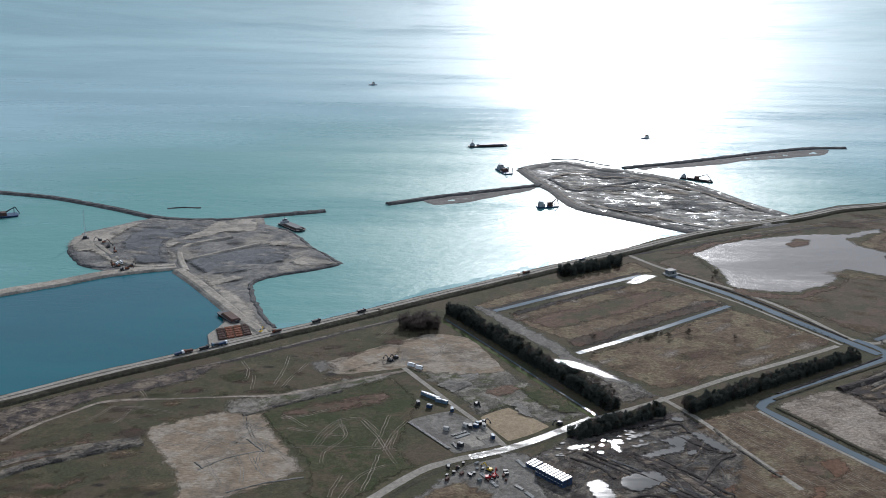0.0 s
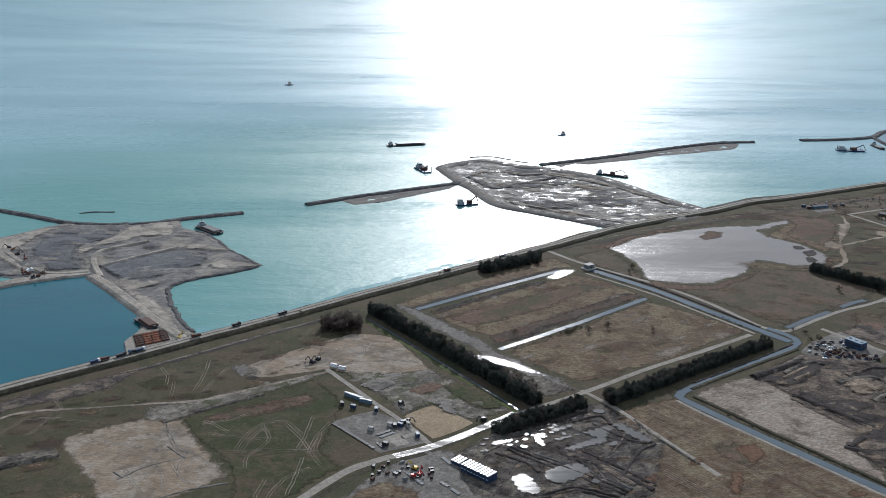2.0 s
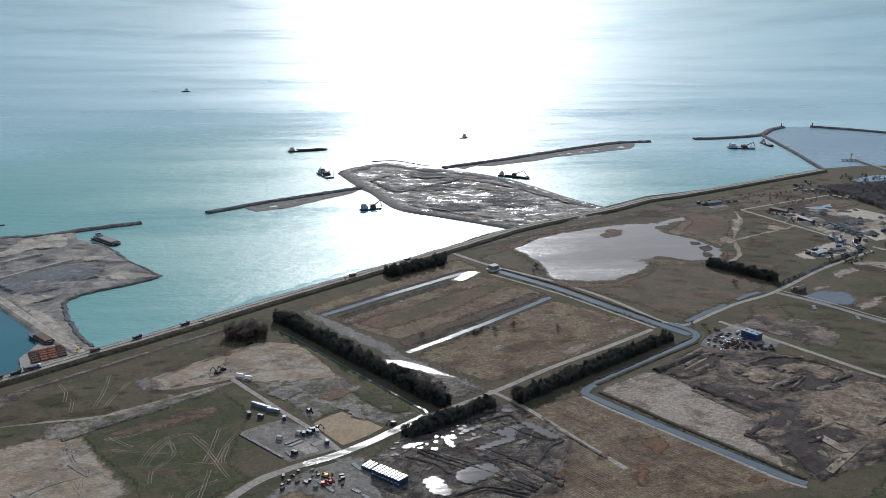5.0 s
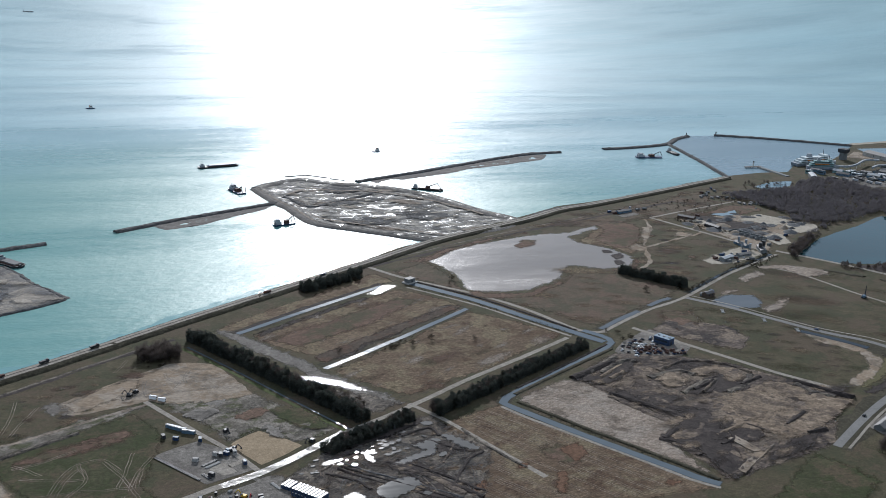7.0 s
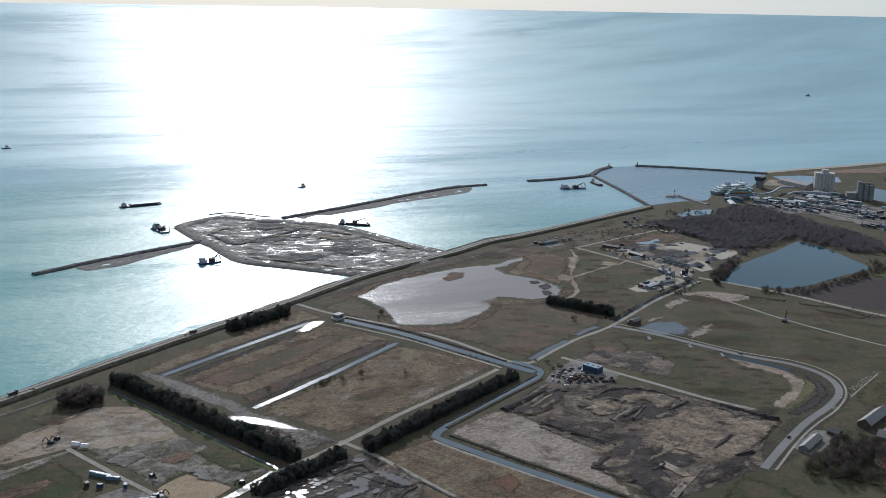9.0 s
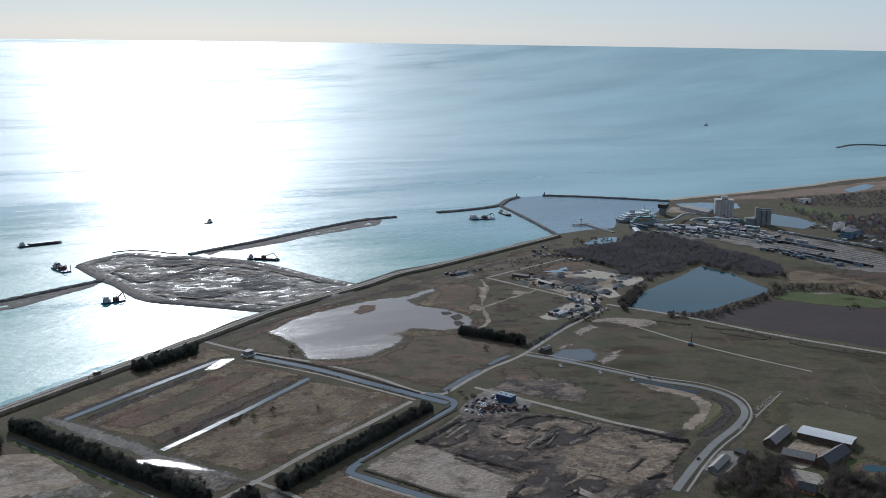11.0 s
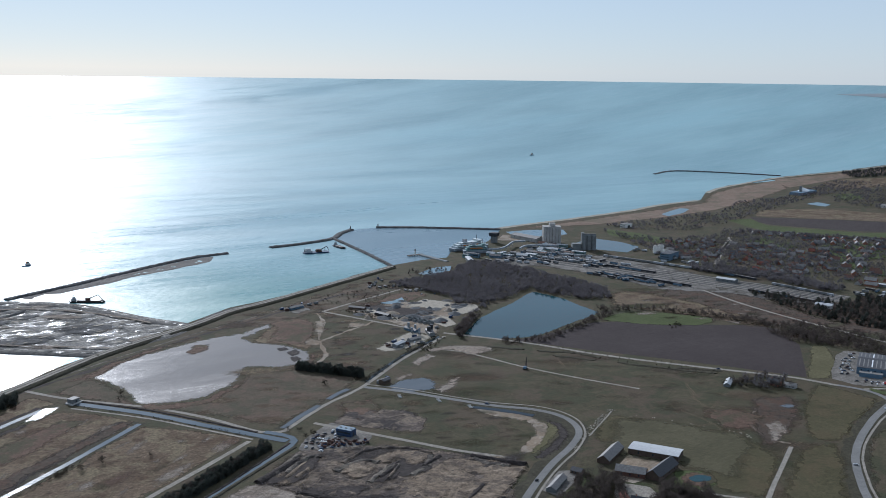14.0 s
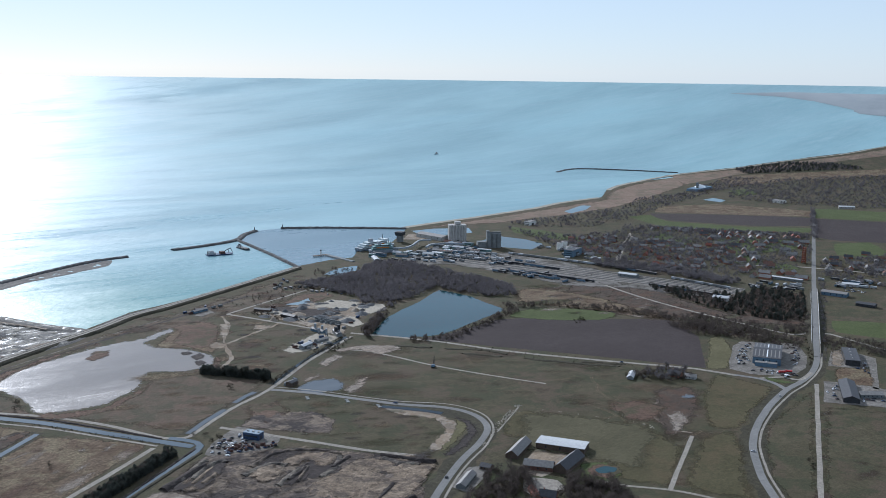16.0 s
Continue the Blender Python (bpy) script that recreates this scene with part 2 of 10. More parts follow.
def settle(verts):
    """Fits the far country and sea past 3.4 km to the camera's view: drawn closer together on a gently rising rim,
    smaller as they come nearer.
    """
    v = np.array(verts, float)
    r = np.hypot(v[:, 0], v[:, 1])
    k = np.where(r > FLAT_TO, np.interp(r, RIM_SEEN, RIM_STEPS) / np.maximum(r, 1), 1.0)
    v[:, :2] *= k[:, None]
    v[:, 2] = EYE + (v[:, 2] - EYE) * k
    return v


def link_mesh(name, verts, faces, mat, smooth=False):
    me = bpy.data.meshes.new(name)
    me.from_pydata(settle(verts).tolist(), [], faces)
    for k in mat if isinstance(mat, (list, tuple)) else [mat]:
        me.materials.append(k)
    if smooth:
        me.polygons.foreach_set("use_smooth", [True] * len(me.polygons))
    me.update()
    return new(name, me)


def curve_through(pts, step, closed=False, wobble=0.0, size=40.0, soft=1.0):
    """Points every step metres along a smooth line through pts, moved sideways by natural unevenness."""
    p = [Vector((x, y)) for x, y in pts]
    n = len(p)
    out = []
    for i in range(n if closed else n - 1):
        if closed:
            a, b, c, d = p[i - 1], p[i], p[(i + 1) % n], p[(i + 2) % n]
        else:
            a, b, c, d = p[max(i - 1, 0)], p[i], p[i + 1], p[min(i + 2, n - 1)]
        k = max(1, int((c - b).length / step))
        for j in range(k):
            t = j / k
            m0, m1 = (c - a) * 0.5, (d - b) * 0.5
            bend = m0 * t * (1 - t) ** 2 - m1 * t * t * (1 - t) - (c - b) * (t * (1 - t) ** 2 - t * t * (1 - t))
            out.append(b + (c - b) * t + bend * soft)
    if not closed:
        out.append(p[-1])
    if wobble:
        out = [q + Vector(noise.noise_vector((q.x / size, q.y / size, 3.3))[:2]) * wobble + Vector(noise.noise_vector((q.x / size * 5, q.y / size * 5, 8.1))[:2]) * wobble * 0.5 + Vector(noise.noise_vector((q.x / size * 17, q.y / size * 17, 4.4))[:2]) * wobble * 0.4 for q in out]
    return out


def sheet(name, pts, z, mat, label="", category="ground", wobble=2.5, step=3.0, depth=0.0, size=40.0, soft=0.3):
    """A flat piece of ground or water with an uneven outline; depth: how far its edges go down."""
    line = curve_through(pts, step, True, wobble, size, soft) if wobble or step < 50 else [Vector(p) for p in pts]
    from mathutils import geometry
    n = len(line)
    verts = [(q.x, q.y, z) for q in line]
    faces = [tuple(f) for f in geometry.tessellate_polygon([[Vector((q.x, q.y, 0)) for q in line]])]
    fixed = []
    for f in faces:
        a, b, c = (line[i] for i in f)
        fixed.append(f if (b - a).cross(c - a) > 0 else f[::-1])
    if depth:
        verts += [(q.x, q.y, z - depth) for q in line]
        fixed += [(i, (i + 1) % n, n + (i + 1) % n, n + i) for i in range(n)]
    return tagged(link_mesh(name, verts, fixed, mat), label, category, kind="structure")


def ribbon(name, pts, width, z, mat, label="", category="road", wobble=0.4, step=8.0, vary=0.08):
    """A strip along a line: a road, a track, a ditch."""
    line = curve_through(pts, step, False, wobble)
    verts, faces = [], []
    for i, q in enumerate(line):
        d = (line[min(i + 1, len(line) - 1)] - line[max(i - 1, 0)]).normalized()
        s = Vector((-d.y, d.x))
        w = width * 0.5 * (1 + vary * 2 * noise.noise((q.x * 0.06, q.y * 0.06, 1)))
        for k in (-1, 1):
            verts.append((*(q + s * w * k), z))
    faces = [(2 * i, 2 * i + 2, 2 * i + 3, 2 * i + 1) for i in range(len(line) - 1)]
    faces = [f[::-1] for f in faces]
    return tagged(link_mesh(name, verts, faces, mat), label, category, kind="structure")


def embankment(name, pts, top, base, height, mat, label="", category="dike", z=0.0, step=6.0, lump=0.4, wobble=0.8):
    """A raised bank with sloping sides; lump: how uneven its stones or turf are."""
    line = curve_through(pts, step, False, wobble)
    prof = [(-base / 2, -0.5), (-(top + base) / 4, height * 0.55), (-top / 2, height), (0, height * 1.02), (top / 2, height), ((top + base) / 4, height * 0.55), (base / 2, -0.5)]
    m = len(prof)
    verts, faces = [], []
    for i, q in enumerate(line):
        d = (line[min(i + 1, len(line) - 1)] - line[max(i - 1, 0)]).normalized()
        s = Vector((-d.y, d.x))
        for o, h in prof:
            p = q + s * o
            v = noise.noise_vector((p.x * 0.25, p.y * 0.25, h))
            verts.append((p.x + v.x * lump, p.y + v.y * lump, z + h + v.z * lump))
    for i in range(len(line) - 1):
        for j in range(m - 1):
            a = i * m + j
            faces.append((a, a + 1, a + m + 1, a + m))
    faces += [tuple(range(m)), tuple(reversed(range(len(verts) - m, len(verts))))]
    return tagged(link_mesh(name, verts, faces, mat), label, category, kind="structure")


def inside(pts, x, y):
    c = np.zeros(np.shape(x), bool)
    j = len(pts) - 1
    for i in range(len(pts)):
        (xi, yi), (xj, yj) = pts[i], pts[j]
        if yi != yj:
            c ^= ((yi > y) != (yj > y)) & (x < (xj - xi) * (y - yi) / (yj - yi) + xi)
        j = i
    return c


FRAYED = {}


def frayed(mat, width, cover=1.0):
    """The same ground, broken up into clumps towards the edge of its patch."""
    if (mat.name, width, cover) in FRAYED:
        return FRAYED[mat.name, width, cover]
    m = mat.copy()
    m.name = mat.name + "_thinning"
    n, l = m.node_tree.nodes, m.node_tree.links
    att, mul, out, clear, blend = n.new("ShaderNodeAttribute"), n.new("ShaderNodeMath"), n["Material Output"], n.new("ShaderNodeBsdfTransparent"), n.new("ShaderNodeMixShader")
    att.attribute_name = "edge"
    mul.operation = "MULTIPLY_ADD"
    l.new(att.outputs["Fac"], mul.inputs[0])
    mul.inputs[1].default_value = 0.5 / width
    l.new(noise_node(n, l, 1.1 / width, 9, 0.72, seed=width), mul.inputs[2])
    l.new(ramp(n, l, mul.outputs[0], [(0.58, (0, 0, 0)), (0.86 if cover == 1 else 1.0, (cover,) * 3)]), blend.inputs[0])
    l.new(clear.outputs[0], blend.inputs[1])
    l.new(n["Principled BSDF"].outputs[0], blend.inputs[2])
    l.new(blend.outputs[0], out.inputs[0])
    FRAYED[mat.name, width, cover] = m
    return m


def mark_edge(ob, edges):
    """Remember how far each point lies from the edge of its patch."""
    at = ob.data.attributes.new("edge", "FLOAT", "POINT")
    at.data.foreach_set("value", edges)


def relief(name, pts, z, mat, amp, size, cell=4.0, label="", category="ground", rim=0.0, wobble=3.0, fray=0.0):
    """Uneven ground: a mesh of small cells with heaps and hollows, sinking to its surroundings at the edge."""
    line = [(q.x, q.y) for q in curve_through(pts, 5.0, True, wobble, soft=0.3)]
    xs, ys = [p[0] for p in line], [p[1] for p in line]
    gx, gy = np.arange(min(xs) - cell, max(xs) + 2 * cell, cell), np.arange(min(ys) - cell, max(ys) + 2 * cell, cell)
    X, Y = np.meshgrid(gx, gy)
    hits = inside(line, X, Y)
    grown = hits.copy()
    for dj in (-1, 0, 1):
        for di in (-1, 0, 1):
            grown |= np.roll(np.roll(hits, dj, 0), di, 1)
    index, verts, edges = {}, [], []
    L = np.array(line)
    for j, i in zip(*np.nonzero(grown)):
        x, y = float(X[j, i]), float(Y[j, i])
        far = np.sqrt(((L - (x, y)) ** 2).sum(1))
        edge = float(far.min())
        index[j, i] = len(verts)
        edges.append(edge if hits[j, i] else 0.0)
        if not hits[j, i] and fray:  # a thinning margin
            verts.append((x, y, z - 0.02))
            continue
        if not hits[j, i]:  # the margin follows the outline
            x, y = L[far.argmin()]
            verts.append((float(x), float(y), z - 0.05))
            continue
        e = min(1, edge / (size * 0.5))
        h = noise.fractal((x / size, y / size, z), 0.9, 2.1, 4)
        ridge = 1 - abs(noise.noise((x / size * 1.7, y / size * 1.7, 5.0)))
        v = noise.noise_vector((x * 0.3, y * 0.3, 0))
        verts.append((x + v.x * cell * 0.4, y + v.y * cell * 0.4, z + e * amp * max(0, h * 0.9 + 0.25 + (ridge - 0.7) * 0.7) + rim * math.exp(-(edge - 7) ** 2 / 18)))
    faces = [(a, index[j, i + 1], index[j + 1, i + 1], index[j + 1, i]) for (j, i), a in index.items() if (j, i + 1) in index and (j + 1, i) in index and (j + 1, i + 1) in index]
    ob = link_mesh(name, verts, faces, frayed(mat, fray) if fray else mat, True)
    mark_edge(ob, edges)
    return tagged(ob, label, category, kind="structure")


PATCHES = []


def patch(name, pts, z, mat, label="", category="ground", fray=10.0, cell=4.0, wobble=4.0):
    """A patch of other ground or growth that thins out into its surroundings."""
    PATCHES.append(name)
    return relief(name, pts, z + 0.0012 * len(PATCHES), mat, 0.0, 20, cell, label, category, 0.0, wobble, fray)


def mottle(name, outline, mat, count, lo, hi, seed, label, z=0.09, long=2.0, turn=0.0, category="field", cover=0.75):
    """Many soft-edged patches of one growth, strewn over a field."""
    rnd = random.Random(seed)
    xs, ys = [p[0] for p in outline], [p[1] for p in outline]
    verts, faces, edges, spots, made = [], [], [], [], 0
    for _ in range(count * 30):
        if made >= count:
            break
        cx, cy = rnd.uniform(min(xs), max(xs)), rnd.uniform(min(ys), max(ys))
        r, a = lo * (hi / lo) ** rnd.random(), radians(turn) + rnd.uniform(-0.15, 0.15)
        along, across = cx * math.cos(radians(turn)) + cy * math.sin(radians(turn)), cy * math.cos(radians(turn)) - cx * math.sin(radians(turn))
        if not inside(outline, cx, cy) or any(math.hypot((along - u) / long, across - v) < (r + q) * 1.1 for u, v, q in spots):
            continue
        made += 1
        spots.append((along, across, r))
        stretch, h, base = rnd.uniform(1, long), z + 0.0015 * made, len(verts)
        verts.append((cx, cy, h))
        edges.append(r)
        for ring in (1, 2, 3):
            for k in range(14):
                b = math.tau * k / 14
                q = r * ring / 3 * (1 + 0.35 * noise.noise((math.cos(b) * 1.3, math.sin(b) * 1.3, seed + made * 3.7)))
                u, v = q * math.cos(b) * stretch, q * math.sin(b)
                verts.append((cx + u * math.cos(a) - v * math.sin(a), cy + u * math.sin(a) + v * math.cos(a), h))
                edges.append(r * (1 - ring / 3))
        for k in range(14):
            i, j = base + 1 + k, base + 1 + (k + 1) % 14
            faces += [(base, i, j), (i, i + 14, j + 14, j), (i + 14, i + 28, j + 28, j + 14)]
    ob = link_mesh(name, verts, faces, frayed(mat, (lo + hi) * 0.4 if cover < 1 else (lo + hi) * 0.25, cover))
    mark_edge(ob, edges)
    return tagged(ob, label, category, kind="structure")


# ---- sea and land ----
def build_sea():
    """The open sea out to its horizon line."""
    verts, faces = [(0, 0, SEA_Z)], []
    rings, spokes = [300, 700, 1200, 1800, 2400, 2900, 3390, 3550, 3750, 4000, 4300, 4700, 5200, 6000, 7200, 9000, 12000, 17000, 26000, 37000], 240
    for r in rings:
        for k in range(spokes):
            a = math.tau * k / spokes
            verts.append((r * math.sin(a), r * math.cos(a), SEA_Z))
    for k in range(spokes):
        faces.append((0, 1 + (k + 1) % spokes, 1 + k))
    for i in range(len(rings) - 1):
        for k in range(spokes):
            a, b = 1 + i * spokes + k, 1 + i * spokes + (k + 1) % spokes
            faces.append((a, b, b + spokes, a + spokes))
    return tagged(link_mesh("sea", verts, faces, SEA, True), "wide blue-green sea with wind patches and silt", "sea", kind="structure")


build_sea()
COAST = ([(-483.5, 577.0), (-399.5, 627.5), (-326.3, 684.2), (-294.1, 710.5), (-259.0, 736.4), (-222.2, 766.3), (-194.7, 787.9), (-144.2, 827.5), (-69.4, 885.0), (10, 946), (99, 1018), (202, 1095)]
         + [(258, 1142), (305, 1166), (358, 1202), (416, 1239), (456, 1264), (524, 1310), (575, 1325), (629, 1345), (699, 1370), (786, 1421), (879, 1462), (952, 1479), (1003, 1477), (1048, 1525), (1092, 1527), (1166, 1577), (1281, 1686)]
         + [(1289, 1703), (1389, 1723), (1520, 1741), (1644, 1760), (1758, 1781), (1898, 1819), (2051, 1832), (2196, 1942), (2298, 1997), (2428, 2042)])
FAR_COAST = [(2428, 2042), (2754, 2124), (3120, 2157), (3616, 2240), (4163, 2308), (4745, 2437), (5426, 2566), (6112, 2631)]
ARC = [(3395 * math.sin(radians(a)), 3395 * math.cos(radians(a))) for a in range(53, 150, 3)]
sheet("ground", COAST + ARC + [(1500, -3000), (-2000, -2800), (-3000, -900)], 0.0, GRASS, "flat coastal land under worn brown-green winter grass", wobble=1.5, step=12, depth=3.0)


def build_far_country():
    """The coastal land past the flat ground, out to its shore."""
    az = [math.degrees(math.atan2(x, y)) for x, y in FAR_COAST]
    out = [math.hypot(x, y) for x, y in FAR_COAST]
    verts, faces, rows = [], [], 14
    angles = [51.6 + 0.25 * k for k in range(110)]
    for a in angles:
        shore = max(3400, float(np.interp(a, az, out))) + 22 * noise.noise((a * 3, 0, 0))
        for j in range(rows):
            r = 3380 + (shore - 3380) * j / (rows - 1)
            verts.append((r * math.sin(radians(a)), r * math.cos(radians(a)), -0.02 if j else -0.2))
    for i in range(len(angles) - 1):
        for j in range(rows - 1):
            a = i * rows + j
            faces.append((a, a + rows, a + rows + 1, a + 1)[::-1])
    return tagged(link_mesh("ground_far", verts, faces, GRASS), "far flat coastal country", "ground", kind="structure")


build_far_country()
sheet("headland_far", [(15399, 10852), (14048, 8970), (12148, 7256), (9833, 5488), (8613, 4696), (8252, 4259), (8015, 3544), (7916, 2728), (18856, 6544), (18147, 8063), (18401, 9531), (18098, 11311)], 0.5, HAZED_SHORE, "low far headland across the bay, tinted pale for haze", "headland", 30, 200, size=300)

# water bodies
sheet("water_basin", [(-634.5, 786.3), (-503.3, 860.3), (-422, 910), (-335, 975), (-277, 998), (-199.5, 878.4), (-197.0, 819.6), (-194.6, 791.6), (-221.9, 765.1), (-258.3, 734.2), (-292.6, 706.4), (-324.7, 680.4), (-397.2, 623.4), (-480.4, 572.7)], SEA_Z + 0.08, BASIN, "deep blue sheltered basin behind the rubble arms", "water", 0.5)
sheet("water_port", [(874, 1444), (996, 1457), (1220, 1578), (1291, 1690), (1163, 1790), (1074, 1846), (1010, 1844), (933, 1772), (899, 1586)], SEA_Z + 0.06, PORT, "grey-blue ferry port water between stone moles", "water", 0.5)
patch("water_mere", [(275, 1080), (310, 1111), (353, 1139), (419, 1161), (486, 1174), (533, 1200), (526, 1180), (480, 1152), (479, 1125), (509, 1085), (521, 1053), (501, 1015), (467, 1011), (433, 1029), (402, 984), (357, 955), (314, 956), (293, 966), (292, 1023), (282, 1057)], 0.12, MERE, "shallow brown mere with reedy margins", "water", 5.0, 3.0, 5.0)
sheet("water_lake", [(724, 1021), (796, 1084), (880, 1128), (955, 1173), (964, 1113), (949, 1021), (883, 996), (794, 966), (747, 980)], 0.12, LAKE, "dark blue flooded pit lake ringed by bushes", "water", 2.0)

CALM = water_mat("sheltered_water", (0.13, 0.27, 0.275), (0.16, 0.3, 0.3), 0.2, 0.1, 0.3, 0.02, spec=0.34)
ribbon("water_sheltered", [(-142.1, 832.9), (-69.9, 891.0), (10, 955), (100, 1028), (189, 1097), (248, 1139), (312, 1172)], 15, SEA_Z + 0.07, CALM, "strip of calm green water under the dike", "water", 7, 6, 0.5)
sheet("water_sheltered_corner", [(221, 1133), (257, 1183), (295, 1185), (312, 1167), (261, 1135), (202, 1100)], SEA_Z + 0.1, CALM, "calm corner of the lagoon", "water", 5, 4)

GRAVEL_DARK = ground_mat("dark_weedy_gravel", (0.04, 0.037, 0.032), (0.07, 0.064, 0.055), (0.11, 0.1, 0.086), 0.05, 0.3, seed=42)
FLOOD = water_mat("shallow_grey_water", (0.07, 0.08, 0.088), (0.09, 0.1, 0.11), 0.15, 0.15, 0.1, 0.02, spec=0.3)
# rubble dike with its road
DIKE = [(-479.4, 571.3), (-396.3, 621.8), (-323.5, 677.6), (-261.0, 728.7), (-208.5, 766.9), (-142.5, 817.0), (-68.5, 873.1), (10, 935), (104, 1005), (213, 1087)] + [(302, 1156), (372, 1197), (447, 1237), (513, 1281), (575, 1306), (681, 1355), (788, 1406), (869, 1445)]
embankment("dike", DIKE, 12, 22, 2.6, DIKE_GRASS, "long grassy sea dike with a dark rubble seaward foot", "dike")
ribbon("dike_road", DIKE, 9.5, 2.85, TRACK, "pale dusty road along the top of the dike")
ribbon("dike_road_middle", DIKE, 1.5, 2.9, GRAVEL_DARK, "dark strip between the wheel lanes of the dike road", "road", 0.6, 8.0, 0.3)

# fields
patch("field_sand", [(-201.4, 630.8), (-207.3, 645.9), (-181.0, 655.7), (-155.0, 670.3), (-128.4, 668.6), (-119.2, 652.7), (-107.9, 621.9), (-86.3, 582.2), (-105.7, 567.4), (-152.8, 534.8), (-174.5, 584.9)], 0.06, SAND, "stripped square of pale sandy subsoil", "field", 6.0)
patch("field_green", [(-130.1, 675.9), (-93.3, 696.6), (-40.1, 734.9), (-19.0, 701.6), (-17.7, 659.3), (-28.0, 620.8), (-13.7, 592.0), (-31.3, 575.5), (-59.9, 537.9), (-80.2, 537.2), (-83.7, 584.4), (-111.5, 630.0)], 0.05, FIELD_GREEN, "rough green pasture crossed by wheel tracks", "field", 6.0)
sheet("site_sand", [(-94.3, 760.3), (-39.2, 806.3), (-10.6, 828.4), (23.9, 816.9), (54.2, 746.5), (31.3, 736.8), (-18.1, 746.7), (-27.4, 753.0), (-71.7, 738.9), (-85.3, 740.5)], 0.07, SAND, "levelled sandy building plot", "field", 3)
SITE_MIX = ground_mat("weedy_spoil", (0.05, 0.045, 0.034), (0.1, 0.09, 0.075), (0.19, 0.172, 0.15), 0.03, 0.15, bumpy=1.0, patch=(0.055, 0.06, 0.028), patch2=(0.2, 0.18, 0.155), seed=35)
relief("site_spoil", [(-20.5, 748.9), (31.5, 743.4), (54.5, 752.1), (78.6, 715.7), (107.9, 673.2), (77.4, 656.8), (50.6, 683.1), (29.2, 667.4), (4.5, 712.6)], 0.02, SITE_MIX, 1.2, 22, 4, "uneven plot of grey spoil and weeds", fray=7.0)
sheet("gravel_pad", [(-21.7, 659.2), (6.7, 675.7), (28.9, 654.9), (44.7, 626.7), (10.5, 611.9), (4.7, 620.4)], 0.12, GRAVEL, "flat grey gravel pad of the site compound", "yard", 0.6)
sheet("tan_plot", [(29.2, 665.6), (50.6, 683.1), (77.9, 653.3), (47.7, 630.9)], 0.14, SAND_TAN, "smooth tan sand plot", "field", 1.0)
for pts in ([(28, 901), (125, 980), (206, 1047), (226, 1012), (197, 997), (57.1, 891.3)], [(61.6, 876.6), (118, 918), (219, 987), (272, 922), (188.5, 858.4), (120.5, 806.0), (77.5, 846.1)], [(122.4, 784.0), (183.3, 830.9), (272, 904), (342.2, 823.9), (175.3, 719.7), (142.0, 752.5)]):
    patch("field_dead_grass", pts, 0.06, STRAW, "field of brown dead grass between ditches", "field", 6.0)
patch("field_straw", [(194.2, 672.3), (235.7, 691.6), (255.0, 661.3), (339.4, 536.1), (315.3, 529.7), (220.2, 520.7), (151.2, 531.6), (132.1, 611.7), (175.3, 657.8)], 0.05, STRAW, "rough field of brown dead grass", "field", 6.0)
patch("field_stubble", [(251.1, 696.8), (314.7, 726.8), (356.4, 625.9), (339.1, 598.6), (344.7, 543.4), (297.0, 612.0), (265.5, 665.7)], 0.08, STRAW_PALE, "field of pale stubble beside the canal", "field", 6.0)
relief("mud_site", [(109.3, 653.6), (176.1, 683.3), (209.0, 621.5), (180.8, 545.7), (70.1, 542.1), (57.6, 606.6)], 0.04, MUD, 0.8, 14, 3.5, "churned wet mud of the building site", fray=7.0)
relief("soil_site", [(313.8, 724.6), (367.1, 773.0), (412.1, 756.1), (453.8, 734.8), (509.5, 658.7), (457.3, 570.2), (349.9, 540.4), (347.0, 548.4), (336.7, 604.2), (354.4, 629.0)], 0.04, MUD_BROWN, 1.6, 26, 4, "stripped and dug-over brown topsoil", fray=7.0)
sheet("site_yard", [(370.6, 775.2), (391.1, 797.0), (427.6, 819.4), (444.2, 771.6), (425.7, 751.6), (381.8, 747.6)], 0.16, GRAVEL, "gravel parking yard", "yard", 1.5)
sheet("field_plough", [(758, 966), (806, 964), (901, 983), (942, 965), (1013, 901), (1083.3, 856.7), (1089.8, 828.3), (1048.1, 763.9), (939.1, 671.4), (901.9, 739.1), (855.7, 812.4), (801.7, 893.4)], 0.09, PLOUGH, "dark purple-brown ploughed field", "field", 0.8, soft=0)
patch("field_strip_green", [(923, 988), (950, 998), (979, 1002), (1021, 982), (1062, 918), (1045, 900), (1010, 896), (955, 940)], 0.12, MEADOW, "strip of bright green grass", "field", 5.0)

# roads and tracks
ribbon("road_wet", [(110.5, 667.9), (71.6, 636.8), (43.1, 617.8), (20.0, 607.0)], 7, 0.2, TRACK_WET, "wet pale site road")
ribbon("road_dry", [(26.0, 610.0), (8.5, 601.8), (-13.5, 586.2), (-46.8, 544.7)], 6.6, 0.19, TRACK, "dry pale site road in a wide bend", "road", 0.4, 5.0)
ribbon("road_site", [(-29.6, 751.8), (-8.5, 716.2), (8.8, 687.1), (28.9, 654.9), (44.5, 623.5)], 4.2, 0.22, TRACK, "pale dirt road through the site")
ribbon("road_field", [(108.9, 665.1), (167.0, 700.2), (229.9, 744.1), (291.7, 782.0), (342.4, 814.9)], 5, 0.2, TRACK, "pale dirt road beside a tree belt")
